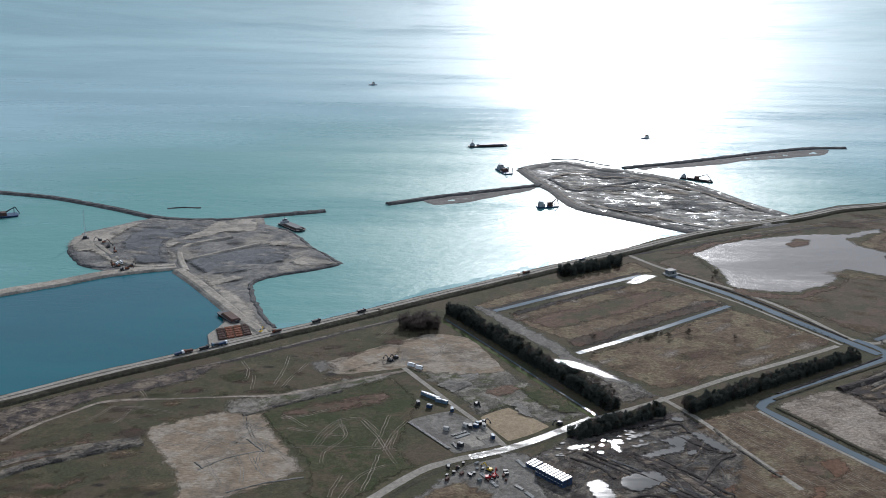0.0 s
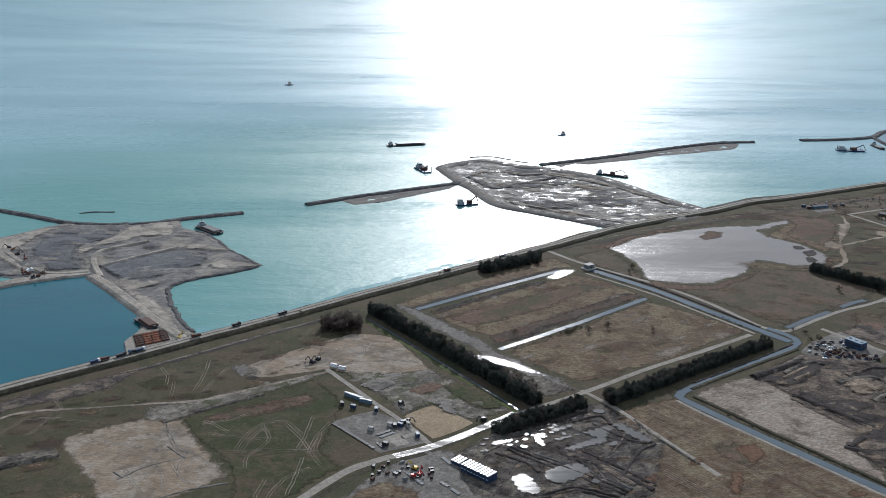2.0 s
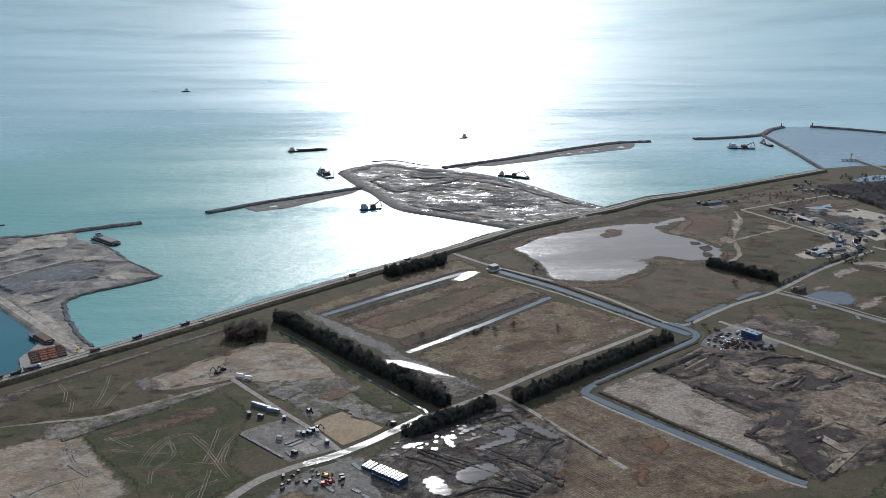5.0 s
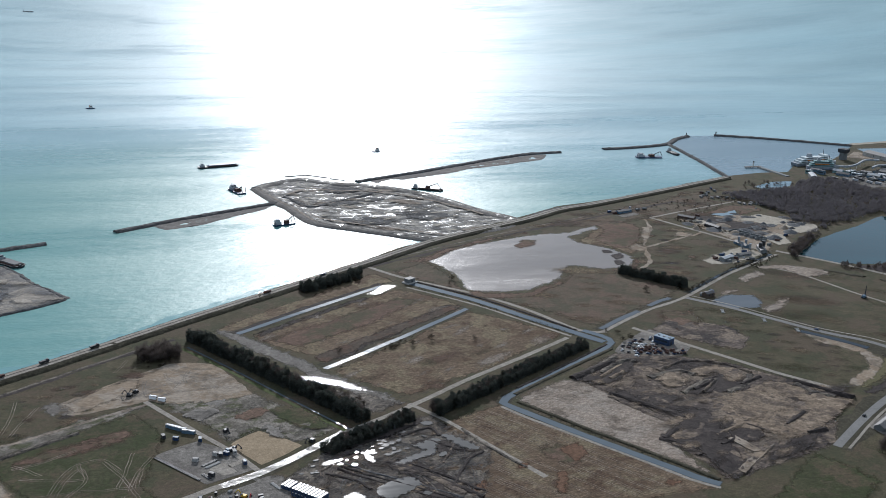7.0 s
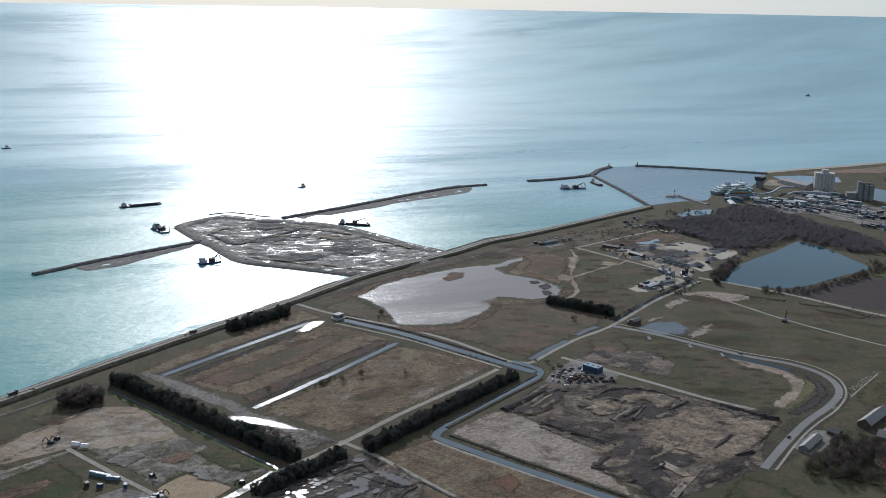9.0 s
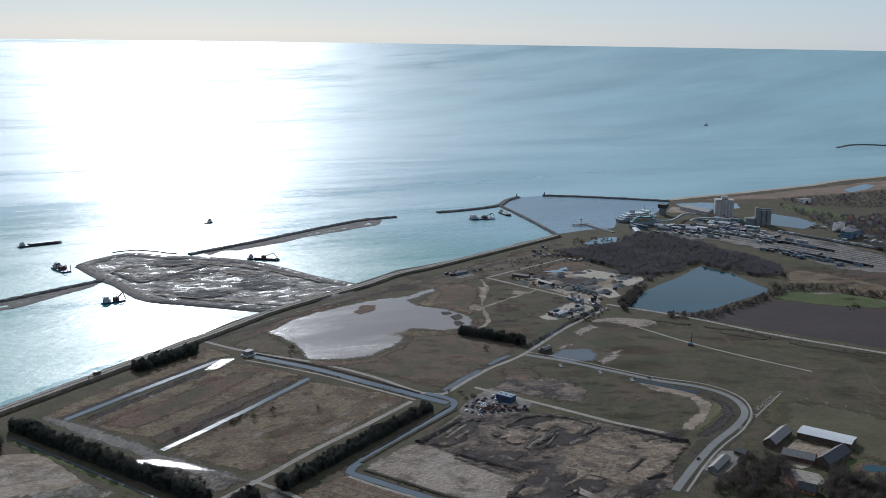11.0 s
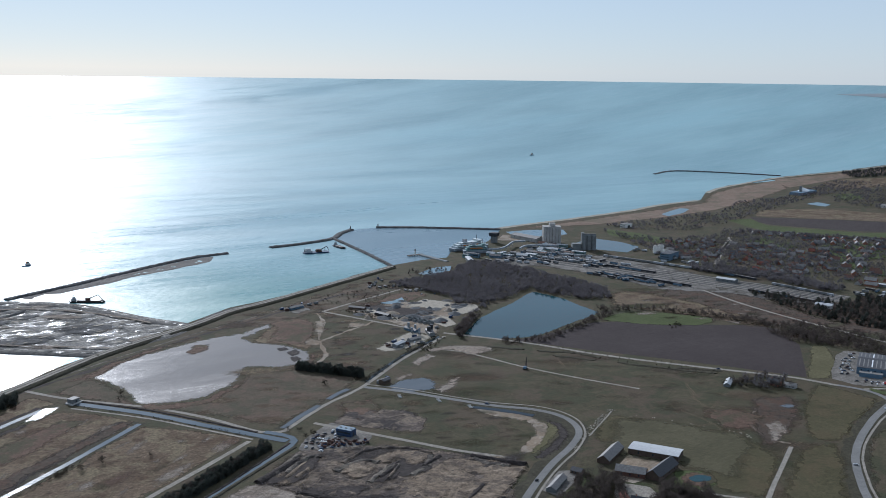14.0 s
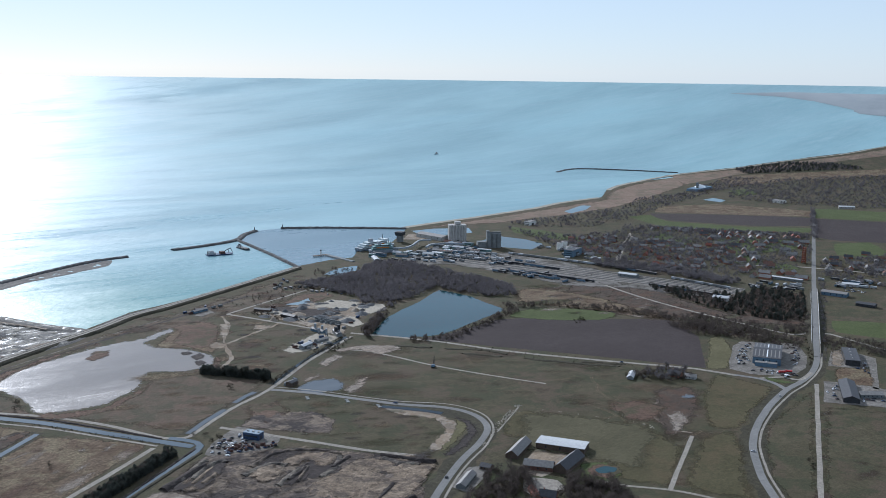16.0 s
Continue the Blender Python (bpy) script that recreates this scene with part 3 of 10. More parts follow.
ribbon("track_west", [(-298.0, 617.3), (-284.3, 641.2), (-264.7, 664.1), (-245.9, 681.7), (-201.7, 688.3), (-160.6, 692.9), (-123.2, 697.4), (-95.1, 711.6), (-57.7, 732.0), (-26.3, 747.5)], 3.2, 0.16, STRAW_PALE, "pale earth track over the grass", "road", 1.0, 5.0, 0.35)
ribbon("road_lane", [(381.3, 823.1), (445.4, 867.8), (509, 902), (597, 967), (695, 1026)], 4.6, 0.2, TRACK, "pale gravel lane")
ribbon("road_south", [(412.8, 827.1), (432.0, 794.2), (462.1, 742.5), (490.1, 694.3), (520.1, 654.4)], 5, 0.2, TRACK, "pale gravel lane")
ribbon("road_bend", [(507.3, 898.2), (537.7, 858.9), (583.3, 783.8), (616.2, 743.7), (624.3, 710.3), (611.7, 678.0), (581.3, 653.0), (542.8, 631.4), (501.6, 604.3), (452.1, 567.7)], 6.5, 0.22, ASPHALT, "grey asphalt road in a wide bend", vary=0)
ribbon("bend_verge", [(572.1, 805.2), (597.8, 756.9), (615.0, 719.4), (613.4, 689.6), (594.9, 667.0), (550.4, 636.6), (504.9, 605.2), (474.4, 583.6), (450.4, 569.1)], 26, 0.09, DIKE_GRASS, "dark grassy slopes of the road bend", "verge", vary=0.2)
ribbon("road_farm", [(703, 1041), (761, 953), (806.6, 858.2), (861.2, 772.4), (916.8, 693.7), (931.7, 665.9), (943.3, 633.0)], 6, 0.2, TRACK, "pale country road", vary=0)
ribbon("road_main", [(2224, 1308), (1619, 945), (1334.6, 773.7), (1159.7, 667.4), (1084.7, 620.4), (1032.2, 593.3), (982.8, 577.3), (937.4, 569.3), (862.8, 544.1), (781.7, 503.8), (717.9, 453.2), (668.6, 400.6)], 7, 0.24, ASPHALT, "grey asphalt main road in a sweeping curve", vary=0)
def raised_road(pts, heights):
    """The main road climbing over the railway: a grassy ramp, its roadway, kerbs and railings."""
    line = curve_through(pts, 8)
    at = np.linspace(0, 1, len(heights))
    lift = np.interp(np.linspace(0, 1, len(line)), at, heights)
    for name, prof, mat, words, kind in (("road_ramp", ((-1.9, -0.4), (-0.62, 1.0), (0.62, 1.0), (1.9, -0.4)), DIKE_GRASS, "grassy ramp of the main road over the railway", "ramp"), ("road_on_ramp", ((-0.44, 1.03), (0.44, 1.03)), ASPHALT, "grey asphalt roadway on the ramp", "road"), ("ramp_path", ((0.47, 1.02), (0.6, 1.02)), TRACK, "pale path beside the roadway", "path")):
        verts, faces, m = [], [], len(prof)
        for i, q in enumerate(line):
            d = (line[min(i + 1, len(line) - 1)] - line[max(i - 1, 0)]).normalized()
            side = Vector((d.y, -d.x))
            for o, h in prof:
                reach = o * 8.0 if abs(o) < 1 else math.copysign(5.0 + 1.5 * lift[i], o)
                p = q + side * reach
                verts.append((p.x, p.y, lift[i] * min(h, 1) + (h - 1) * 4 + 0.1 if h > 0 else -0.4))
        for i in range(len(line) - 1):
            for j in range(m - 1):
                a = i * m + j
                faces.append((a, a + 1, a + m + 1, a + m)[::-1])
        tagged(link_mesh(name, verts, faces, mat), words, kind, kind="structure")
    for side in (-1, 1):
        rail = Shape()
        for i in range(len(line) - 1):
            if lift[i] > 2.5:
                d = (line[i + 1] - line[i]).normalized()
                n = Vector((d.y, -d.x)) * side * 4.9
                a, b = line[i] + n, line[i + 1] + n
                rail.rod((a.x, a.y, lift[i] + 1.1), (b.x, b.y, lift[i + 1] + 1.1), 0.22, None, 4).rod((a.x, a.y, lift[i]), (a.x, a.y, lift[i] + 1.1), 0.12, None, 4)
        tagged(link_mesh("bridge_railing", rail.v, rail.f, RAILING), "pale steel railing along the road bridge", "railing", kind="structure")


RAILING = paint_mat("galvanised_railing", (0.5, 0.51, 0.52), 0.5, wear=0.1)
ribbon("main_verge", [(1067.0, 609.8), (1028.1, 590.9), (979.6, 574.6), (934.4, 566.7), (860.2, 541.8), (782.1, 503.4), (718.3, 452.9), (669.0, 400.3)], 24, 0.1, DIKE_GRASS, "dark grassy verges of the main road", "verge", vary=0.2)
# dark ribbon painted for the shadow east of the main road's slope
ribbon("road_shade_strip", [(1072.9, 605.4), (1167.3, 661.7), (1279.5, 728.6), (1414.2, 809.9), (1579, 911)], 9, 0.12, DIKE_GRASS, "grassy strip darkened for the slope's shadow beside the main road", "verge", vary=0.2)
ribbon("road_junction", [(942.6, 636.2), (953.3, 607.2), (949.1, 584.9), (940.1, 569.7)], 6, 0.26, ASPHALT, "grey asphalt side road at the junction", vary=0)
ribbon("hall_lane", [(954.4, 611.5), (978.4, 598.8), (984.1, 581.5), (1020.0, 588.8)], 5, 0.27, TRACK, "pale lane into the yard of the hall", vary=0)
for pts in ([(713, 959), (741, 926)], [(754, 911), (787, 879), (795, 849)], [(755, 884), (786, 844)], [(801, 825), (827, 785), (862, 735)], [(846, 775), (874, 739)]):
    embankment("field_bank", pts, 2, 9, 0.8, DIKE_GRASS, "low dark bank of old topsoil in the pasture", "bank", lump=0.5, step=3, wobble=4)

# ditches
ribbon("ditch_north", [(49.0, 886.4), (121, 939), (206, 999)], 6, 0.25, DITCH, "bright straight drainage ditch", "water")
ribbon("ditch_middle", [(114.5, 788.5), (185.0, 840.3), (274, 911)], 5.5, 0.25, DITCH, "bright straight drainage ditch", "water")
ribbon("canal_reeds", [(239, 1001), (287, 938), (322.7, 877.8), (354.8, 824.4), (371.5, 797.5)], 12, 0.09, DIKE_GRASS, "dark reedy canal margins", "bank", vary=0.25)
ribbon("canal_bend_reeds", [(363.7, 829.7), (378.5, 804.4), (366.4, 783.9), (302.6, 740.4), (245.2, 699.8), (239.2, 691.1), (255.6, 663.2), (280.3, 623.5), (306.0, 584.9), (329.7, 549.5), (340.9, 536.6)], 11, 0.1, DIKE_GRASS, "dark reedy canal margins", "bank", vary=0.25)
ribbon("ditch_reeds", [(43.6, 884.6), (121, 942), (210, 1003)], 14, 0.08, DIKE_GRASS, "dark reedy ditch margins", "bank", vary=0.3)
ribbon("ditch_reeds_middle", [(113.1, 793.3), (186.1, 845.8), (276, 915)], 15, 0.08, DIKE_GRASS, "dark reedy ditch margins", "bank", vary=0.3)
ribbon("canal", [(239, 1001), (287, 938), (322.7, 877.8), (354.8, 824.4), (371.5, 797.5)], 8.5, 0.25, DITCH, "straight drainage canal", "water")
ribbon("canal_bend", [(363.7, 829.7), (378.5, 804.4), (366.4, 783.9), (302.6, 740.4), (245.2, 699.8), (239.2, 691.1), (255.6, 663.2), (280.3, 623.5), (306.0, 584.9), (329.7, 549.5), (340.9, 536.6)], 7, 0.25, DITCH, "drainage canal turning a sharp corner", "water")

# reclaimed land
relief("reclaimed_island", [(116, 1501), (140, 1531), (192, 1558), (236, 1520), (282, 1498), (344, 1441), (379, 1381), (408, 1314), (439, 1260), (443, 1239), (403, 1200), (344, 1179), (310, 1158), (257, 1199), (216, 1235), (175, 1274), (155, 1360), (141, 1399)], -1.0, ISLE, 1.6, 26, 4, "reclaimed island of wet grey spoil behind its own bank", "island", 3.5)
relief("reclaimed_spit", [(-415, 1069), (-415, 1125), (-390, 1151), (-355, 1192), (-312, 1187), (-265, 1190), (-223, 1206), (-214, 1175), (-195, 1159), (-174, 1136), (-140, 1075), (-105, 1026), (-132, 1005), (-180, 974), (-190, 939), (-171.8, 884.3), (-144.1, 832.8), (-152.7, 819.1), (-184.6, 807.2), (-197.4, 817.0), (-201.5, 882.8), (-276, 997), (-317, 994), (-343, 984), (-373, 1004), (-394, 1029)], -0.9, SPOIL, 2.4, 30, 5, "reclaimed spit of grey spoil and sand", "spit", 0.8)
ISLE_RING = [(120, 1499), (141, 1523), (191, 1549), (234, 1512), (280, 1490), (343, 1434), (376, 1371), (405, 1304), (435, 1255), (436, 1238), (404, 1209), (346, 1186), (312, 1168), (260, 1209), (218, 1243), (177, 1282), (157, 1363), (143, 1402), (120, 1499)]
embankment("island_bank", ISLE_RING, 14, 26, 2.4, ISLE_BANK, "sandy grey bank round the reclaimed island", "bank", -1.2, lump=0.2)
patch("island_water", [(156, 1440), (192, 1500), (234, 1490), (280, 1470), (338, 1418), (368, 1362), (396, 1300), (420, 1254), (404, 1222), (346, 1200), (312, 1186), (262, 1222), (190, 1290), (170, 1366)], -0.93, SILVER_WATER, "silvery shallow water between heaps of wet fill", "water", 120.0, 5.0)
ribbon("island_road", ISLE_RING, 3.5, 1.4, STRAW_PALE, "pale haul road on the island bank", vary=0.3)
embankment("island_inner_bank", [(153, 1434), (167, 1400), (181, 1367), (222, 1393), (263, 1421), (293, 1453)], 4, 10, 1.8, ROCK, "dark inner bank of the reclaimed island", "bank", -0.6, lump=0.6)
embankment("island_shore_bank", [(449, 1243), (495, 1280), (538, 1301), (576, 1309)], 6, 16, 2.4, ROCK, "dark rubble bank at the root of the island", "bank", -0.6, lump=0.9)
for pts in ([(190, 1380), (222, 1393), (272, 1410), (303, 1406), (274, 1380), (217, 1360)], [(206, 1293), (250, 1300), (289, 1276), (269, 1252), (220, 1256)], [(300, 1321), (346, 1320), (366, 1279), (323, 1262), (298, 1282)], [(215, 1494), (262, 1485), (281, 1453), (238, 1438), (210, 1457)]):
    relief("dark_fill", pts, 0.1, ROCK, 1.2, 14, 4, "patch of dark dredged fill on the island", "ground", fray=9.0)
for k, pts in enumerate(([(185, 1393), (212, 1397), (250, 1419), (220, 1379), (189, 1364)], [(347, 1213), (387, 1222), (413, 1231), (393, 1207), (356, 1194)], [(229, 1247), (267, 1244), (290, 1217), (261, 1217)], [(286, 1398), (324, 1390), (347, 1352), (309, 1359)], [(161, 1438), (174, 1411), (181, 1367), (168, 1386)])):
    relief("pale_fill", pts, 0.35, STRAW_PALE, 1.0, 12, 4, "patch of pale drying silt on the island", "ground", fray=9.0)
ribbon("island_track", [(158, 1447), (193, 1479), (233, 1456), (272, 1449), (321, 1414), (370, 1350), (405, 1280)], 5, 1.1, STRAW_PALE, "pale haul track over the island", "path", 2)
ribbon("island_track_low", [(158, 1383), (182, 1302), (228, 1259), (277, 1222), (325, 1186)], 4, 1.1, STRAW_PALE, "pale haul track over the island", "path", 2)
relief("bar_middle", [(-30, 1303), (17, 1333), (95, 1375), (132, 1395), (119, 1370), (93, 1346), (31, 1297), (-12, 1278)], -1.35, ISLE_BANK, 1.0, 15, 4, "sand bar behind the breakwater", "bar", 0.6)
relief("bar_west", [(296, 1526), (388, 1574), (514, 1646), (614, 1696), (652, 1702), (644, 1676), (629, 1655), (568, 1627), (525, 1610), (476, 1592), (437, 1567), (383, 1544), (350, 1527), (332, 1534), (303, 1510)], -1.35, ISLE_BANK, 1.0, 15, 4, "sand bar behind the breakwater", "bar", 0.6)
embankment("spit_haul_road", [(-152.5, 817.8), (-179.0, 853.3), (-201.7, 888.9), (-234, 938), (-271, 991)], 7, 16, 2.6, PUMPED, "pale raised haul road along the spit", "causeway", -0.9)
embankment("spit_haul_road_far", [(-263, 988), (-282, 1035), (-286, 1066), (-277, 1084), (-242, 1113)], 4, 9, 2.1, PUMPED, "pale haul road across the spit", "causeway", -0.6, lump=0.2)
embankment("spit_haul_road_west", [(-279, 1004), (-313, 998), (-339, 1018), (-374, 1061), (-397, 1092)], 4, 9, 2.1, PUMPED, "pale haul road across the spit", "causeway", -0.6, lump=0.2)
embankment("spit_haul_road_east", [(-272, 1022), (-237, 1058), (-206, 1088)], 3, 8, 2.1, PUMPED, "pale haul road across the spit", "causeway", -0.6, lump=0.2)
embankment("spit_shore", [(-193, 1154), (-174, 1131), (-140, 1071), (-110, 1027), (-129, 1007), (-179, 973), (-189, 939), (-171.8, 884.3), (-146.5, 835.4)], 2, 7, 1.6, ROCK, "dark broken shore of the spit", "bank", SEA_Z, lump=0.6, wobble=3.5, step=3.5)
embankment("spit_shore_west", [(-408, 1059), (-390, 1027), (-372, 1005), (-348, 995)], 3, 10, 1.7, ROCK, "dark broken shore of the spit", "bank", SEA_Z, lump=0.6, wobble=3.5, step=3.5)
for pts in ([(-362.4, 1083.1), (-349.6, 1148.9), (-304.8, 1156.7), (-278.2, 1134.2), (-312.6, 1090.6), (-300, 1034.3), (-283.5, 1017.4), (-321.7, 1009.3)], [(-270.3, 1022), (-226.3, 1065.5), (-190.1, 1071.9), (-168.3, 1052.2), (-170, 1023.9), (-199.9, 991.6), (-235.8, 975), (-255.7, 996)], [(-279.5, 1163.3), (-261.6, 1174.6), (-251.2, 1150.4), (-267.5, 1139.6)]):
    relief("dark_spoil", pts, 0.5, SLATE, 1.4, 22, 3, "broad patch of slate-grey dredged spoil", "ground", fray=7.0)
for pts in ([(-415.4, 1069), (-419.6, 1102), (-408.4, 1125.9), (-388.8, 1146.4), (-367.7, 1165.1), (-355.2, 1173.5), (-363.8, 1140.7), (-372.4, 1104.9), (-375.3, 1078), (-353, 1037.2), (-333.3, 1018.4), (-334.5, 1002.9), (-358, 1020.9), (-382.7, 1049.8), (-393.4, 1045.1), (-406, 1054.7)], [(-274.5, 1171.2), (-251.2, 1190.7), (-227.4, 1192.3), (-217.3, 1162.4), (-220, 1133.1), (-252.5, 1131), (-267.8, 1111.4), (-289.9, 1096.5), (-306.4, 1091), (-285.4, 1131.3)], [(-312.8, 1081.8), (-289.9, 1096.5), (-298.4, 1065.4), (-280.2, 1037.4), (-284.5, 1021.2), (-302.5, 1052.5)], [(-200, 1093.1), (-189.1, 1104.9), (-169.1, 1099.4), (-172.8, 1081.6), (-191.1, 1078.3)], [(-164.7, 1028.1), (-150, 1053.3), (-137, 1047.9), (-116.8, 1030.9), (-108.6, 1021.5), (-132.4, 1010.5), (-156.4, 1013)], [(-237.8, 953.7), (-214.3, 976.2), (-195.9, 970), (-214.5, 949.7), (-228.4, 942.2)], [(-265.7, 1003), (-237.8, 953.7), (-210.5, 905.5), (-187.1, 868.7), (-166.8, 829.1), (-155.6, 824.3), (-153.5, 835.1), (-173.6, 879.8), (-197.1, 919), (-224.8, 950.9)]):
    relief("pale_sand", pts, 0.62, PUMPED, 1.2, 22, 3, "broad patch of pale pumped sand", "ground", fray=7.0)
embankment("breakwater_east", [(-763, 1350), (-589, 1304), (-505, 1280), (-416, 1233), (-341, 1190), (-264, 1187), (-213, 1212), (-150, 1238)], 5, 14, 2.5, ROCK, "dark curving rubble breakwater", "breakwater", SEA_Z, lump=0.8)
embankment("arm_dike", [(-630.2, 780.3), (-501.8, 857.4), (-423, 914), (-381, 944), (-336, 979), (-278, 1004)], 14, 20, 2.2, PUMPED, "pale causeway bank", "causeway", SEA_Z)
embankment("breakwater_middle", [(-73, 1279), (17, 1335), (137, 1399)], 5, 14, 2.8, ROCK, "dark rubble breakwater", "breakwater", SEA_Z, lump=0.8)
embankment("breakwater_west", [(274, 1522), (388, 1580), (514, 1652), (614, 1702), (685, 1713)], 5, 14, 2.8, ROCK, "dark rubble breakwater", "breakwater", SEA_Z, lump=0.8)
embankment("port_mole_east", [(778, 1731), (848, 1739), (921, 1762), (969, 1812), (1011, 1844)], 7, 16, 3, ROCK, "dark stone port mole", "mole", SEA_Z, lump=0.8)
embankment("port_wall", [(927, 1767), (902, 1591), (876, 1448)], 4, 9, 3, ROCK, "straight stone port wall", "mole", SEA_Z, lump=0.5)
embankment("port_mole_west", [(1072, 1846), (1163, 1790), (1285, 1692)], 6, 14, 3, ROCK, "dark stone port mole", "mole", SEA_Z, lump=0.8)
embankment("far_groyne", [(2444, 2385), (2591, 2434), (2697, 2320), (2786, 2149)], 8, 18, 3, ROCK, "far dark stone breakwater", "breakwater", SEA_Z, lump=0.8)

# ---- more ground ----
FIELD_MOSS = ground_mat("mossy_yellow_grass", (0.068, 0.062, 0.032), (0.096, 0.087, 0.046), (0.13, 0.116, 0.066), 0.03, 0.25, seed=37, grain=0.5)
SCRUB = ground_mat("brown_winter_scrub", (0.034, 0.026, 0.02), (0.06, 0.046, 0.036), (0.1, 0.08, 0.062), 0.03, 0.2, bumpy=1.0, patch=(0.08, 0.05, 0.036), seed=38)
DARK_EARTH = ground_mat("dark_moist_earth", (0.022, 0.019, 0.018), (0.042, 0.035, 0.033), (0.075, 0.063, 0.056), 0.05, 0.25, bumpy=1.0, seed=39)
# shade put into the colour: ditch water several times darker than DITCH
DARK_DITCH = water_mat("shaded_ditch_water", (0.012, 0.02, 0.026), (0.016, 0.028, 0.035), 0.08, 0.2, 0.03, 0.02, spec=0.2)
SOIL_TAN = ground_mat("tan_dug_soil", (0.085, 0.064, 0.047), (0.165, 0.128, 0.094), (0.25, 0.2, 0.15), 0.03, 0.16, bumpy=1.0, patch=(0.08, 0.064, 0.052), seed=34, grain=1.25)
relief("disturbed_verge", [(-330.6, 656.1), (-286.8, 690.7), (-255.0, 710.0), (-202.9, 744.3), (-174.5, 759.1), (-188.9, 723.2), (-222.2, 701.3), (-248.7, 690.3), (-274.8, 658.3), (-310.3, 610.5)], 0.03, MUD_BROWN, 0.7, 12, 3.5, "strip of rough disturbed soil beside the dike", fray=6.0)
embankment("soil_ridge", [(-295.9, 562.3), (-279.1, 572.6), (-263.4, 587.7), (-235.9, 603.8), (-201.3, 620.9)], 5, 11, 1.6, MUD, "long low ridge of dark dug soil", "ridge", lump=0.7, wobble=2, step=4)
ribbon("soil_strip", [(-302.5, 576.8), (-285.1, 586.9), (-268.1, 599.6), (-239.1, 613.1), (-205.1, 627.3)], 7, 0.1, MUD, "pale strip of scraped soil", "ground", wobble=2)
patch("russet_patch", [(-289.5, 597.3), (-272.9, 611.9), (-251.1, 625.6), (-233.4, 613.3), (-245.9, 600.4), (-270.6, 587.4), (-282.1, 579.7)], 0.05, RUSSET, "patch of russet dead weeds", "field", 9.0)
for pts in ([(-292, 603.4), (-272.8, 611.9), (-245.6, 620.9), (-244.6, 629.2), (-232.8, 617.4), (-247.5, 605), (-266.3, 595.1), (-285.1, 586.9)], [(-274.4, 561.7), (-255.1, 566.5), (-235, 570), (-227.5, 579.5), (-220.3, 569.1), (-234.3, 558.3), (-247.3, 546.5), (-266.9, 543.9)], [(-99.4, 679.1), (-68, 699.6), (-43.1, 710.7), (-33.7, 696.1), (-57.9, 680.7), (-85.3, 665.7)]):
    patch("russet_weeds", pts, 0.07, RUSSET, "russet dead weeds beside a soil ridge", "field", 7.0)
patch("russet_patch_middle", [(-114.8, 670.9), (-92.1, 686.9), (-51.0, 700.3), (-37.5, 689.1), (-66.1, 678.5), (-89.4, 665.5), (-112.8, 658.3)], 0.09, RUSSET, "patch of russet dead weeds", "field", 9.0)
patch("gravel_band", [(-163.1, 688.9), (-127.2, 696.2), (-79.4, 726.8), (-26.4, 750.8), (-23.5, 744.3), (-72.4, 709.5), (-108.6, 685.3), (-138.5, 665.4), (-155.2, 667.5)], 0.08, SITE_MIX, "grey stone base of a new road", "ground", 6.0)
embankment("gravel_ridge", [(-142.2, 663.5), (-108.8, 686.3), (-75.2, 707.3)], 2, 6, 0.9, MUD, "low dark spoil ridge", "ridge", lump=0.5, step=4)
patch("wedge_gravel", [(-108.3, 762.0), (-92.8, 767.4), (-80.8, 740.7), (-98.9, 742.2)], 0.12, GRAVEL, "grey gravel wedge", "ground", 6.0)
patch("pale_pad_left", [(-87.6, 761.8), (-43.6, 798.5), (-37.5, 791.4), (-37.6, 774.5), (-72.3, 745.5), (-81.2, 744.0)], 0.13, SAND, "smooth pale sand pad", "ground", 4.0)
patch("grey_strip", [(25, 902), (46.7, 895.3), (77.5, 846.1), (109.6, 795.6), (142.3, 745.9), (167.3, 706.2), (155.0, 704.7), (135.9, 720.1), (102.1, 771.3), (59.4, 838.5)], 0.09, GRAVEL, "strip of grey stony ground", "ground", 7.0)
relief("dark_soil_wedge", [(100.6, 757.5), (125.1, 736.5), (142.4, 732.9), (161.9, 707.0), (140.0, 692.4), (131.0, 702.7)], 0.06, MUD, 0.7, 10, 3, "wedge of dark dug soil", fray=6.0)
ribbon("verge_path", [(-1.9, 861.9), (33.3, 804.6), (67.7, 744.9), (94.1, 698.3), (112.2, 668.8)], 3.2, 0.14, MEADOW, "grassy path beside the tree belt", "path")
ribbon("belt_ditch", [(4.3, 862.2), (39.1, 803.6), (73.0, 744.0), (99.3, 698.5), (115.1, 671.7)], 1.8, 0.12, DITCH, "narrow ditch beside the tree belt", "water")
relief("compound_soil", [(8.5, 589.9), (39.1, 613.7), (61.9, 613.8), (83.3, 552.2), (69.1, 532.7), (28.5, 531.4), (-5.4, 539.6), (-21.1, 547.4), (-5.9, 568.0)], 0.05, GRAVEL, 0.25, 12, 3.5, "trampled grey ground of the machine compound", "yard", fray=6.0)
relief("rough_mound", [(-15.6, 539.3), (-5.8, 563.9), (15.7, 577.1), (32.9, 555.8), (28.6, 534.5)], 0.2, STRAW, 1.8, 25, 4, "low mound under dead grass", fray=6.0)
ribbon("road_ditch", [(105.9, 657.9), (67.0, 628.4), (42.7, 610.7), (8.5, 594.3), (-11.5, 577.6), (-30.1, 555.0)], 4, 0.1, DIKE_GRASS, "dark grassy ditch along the wet road", "ditch")
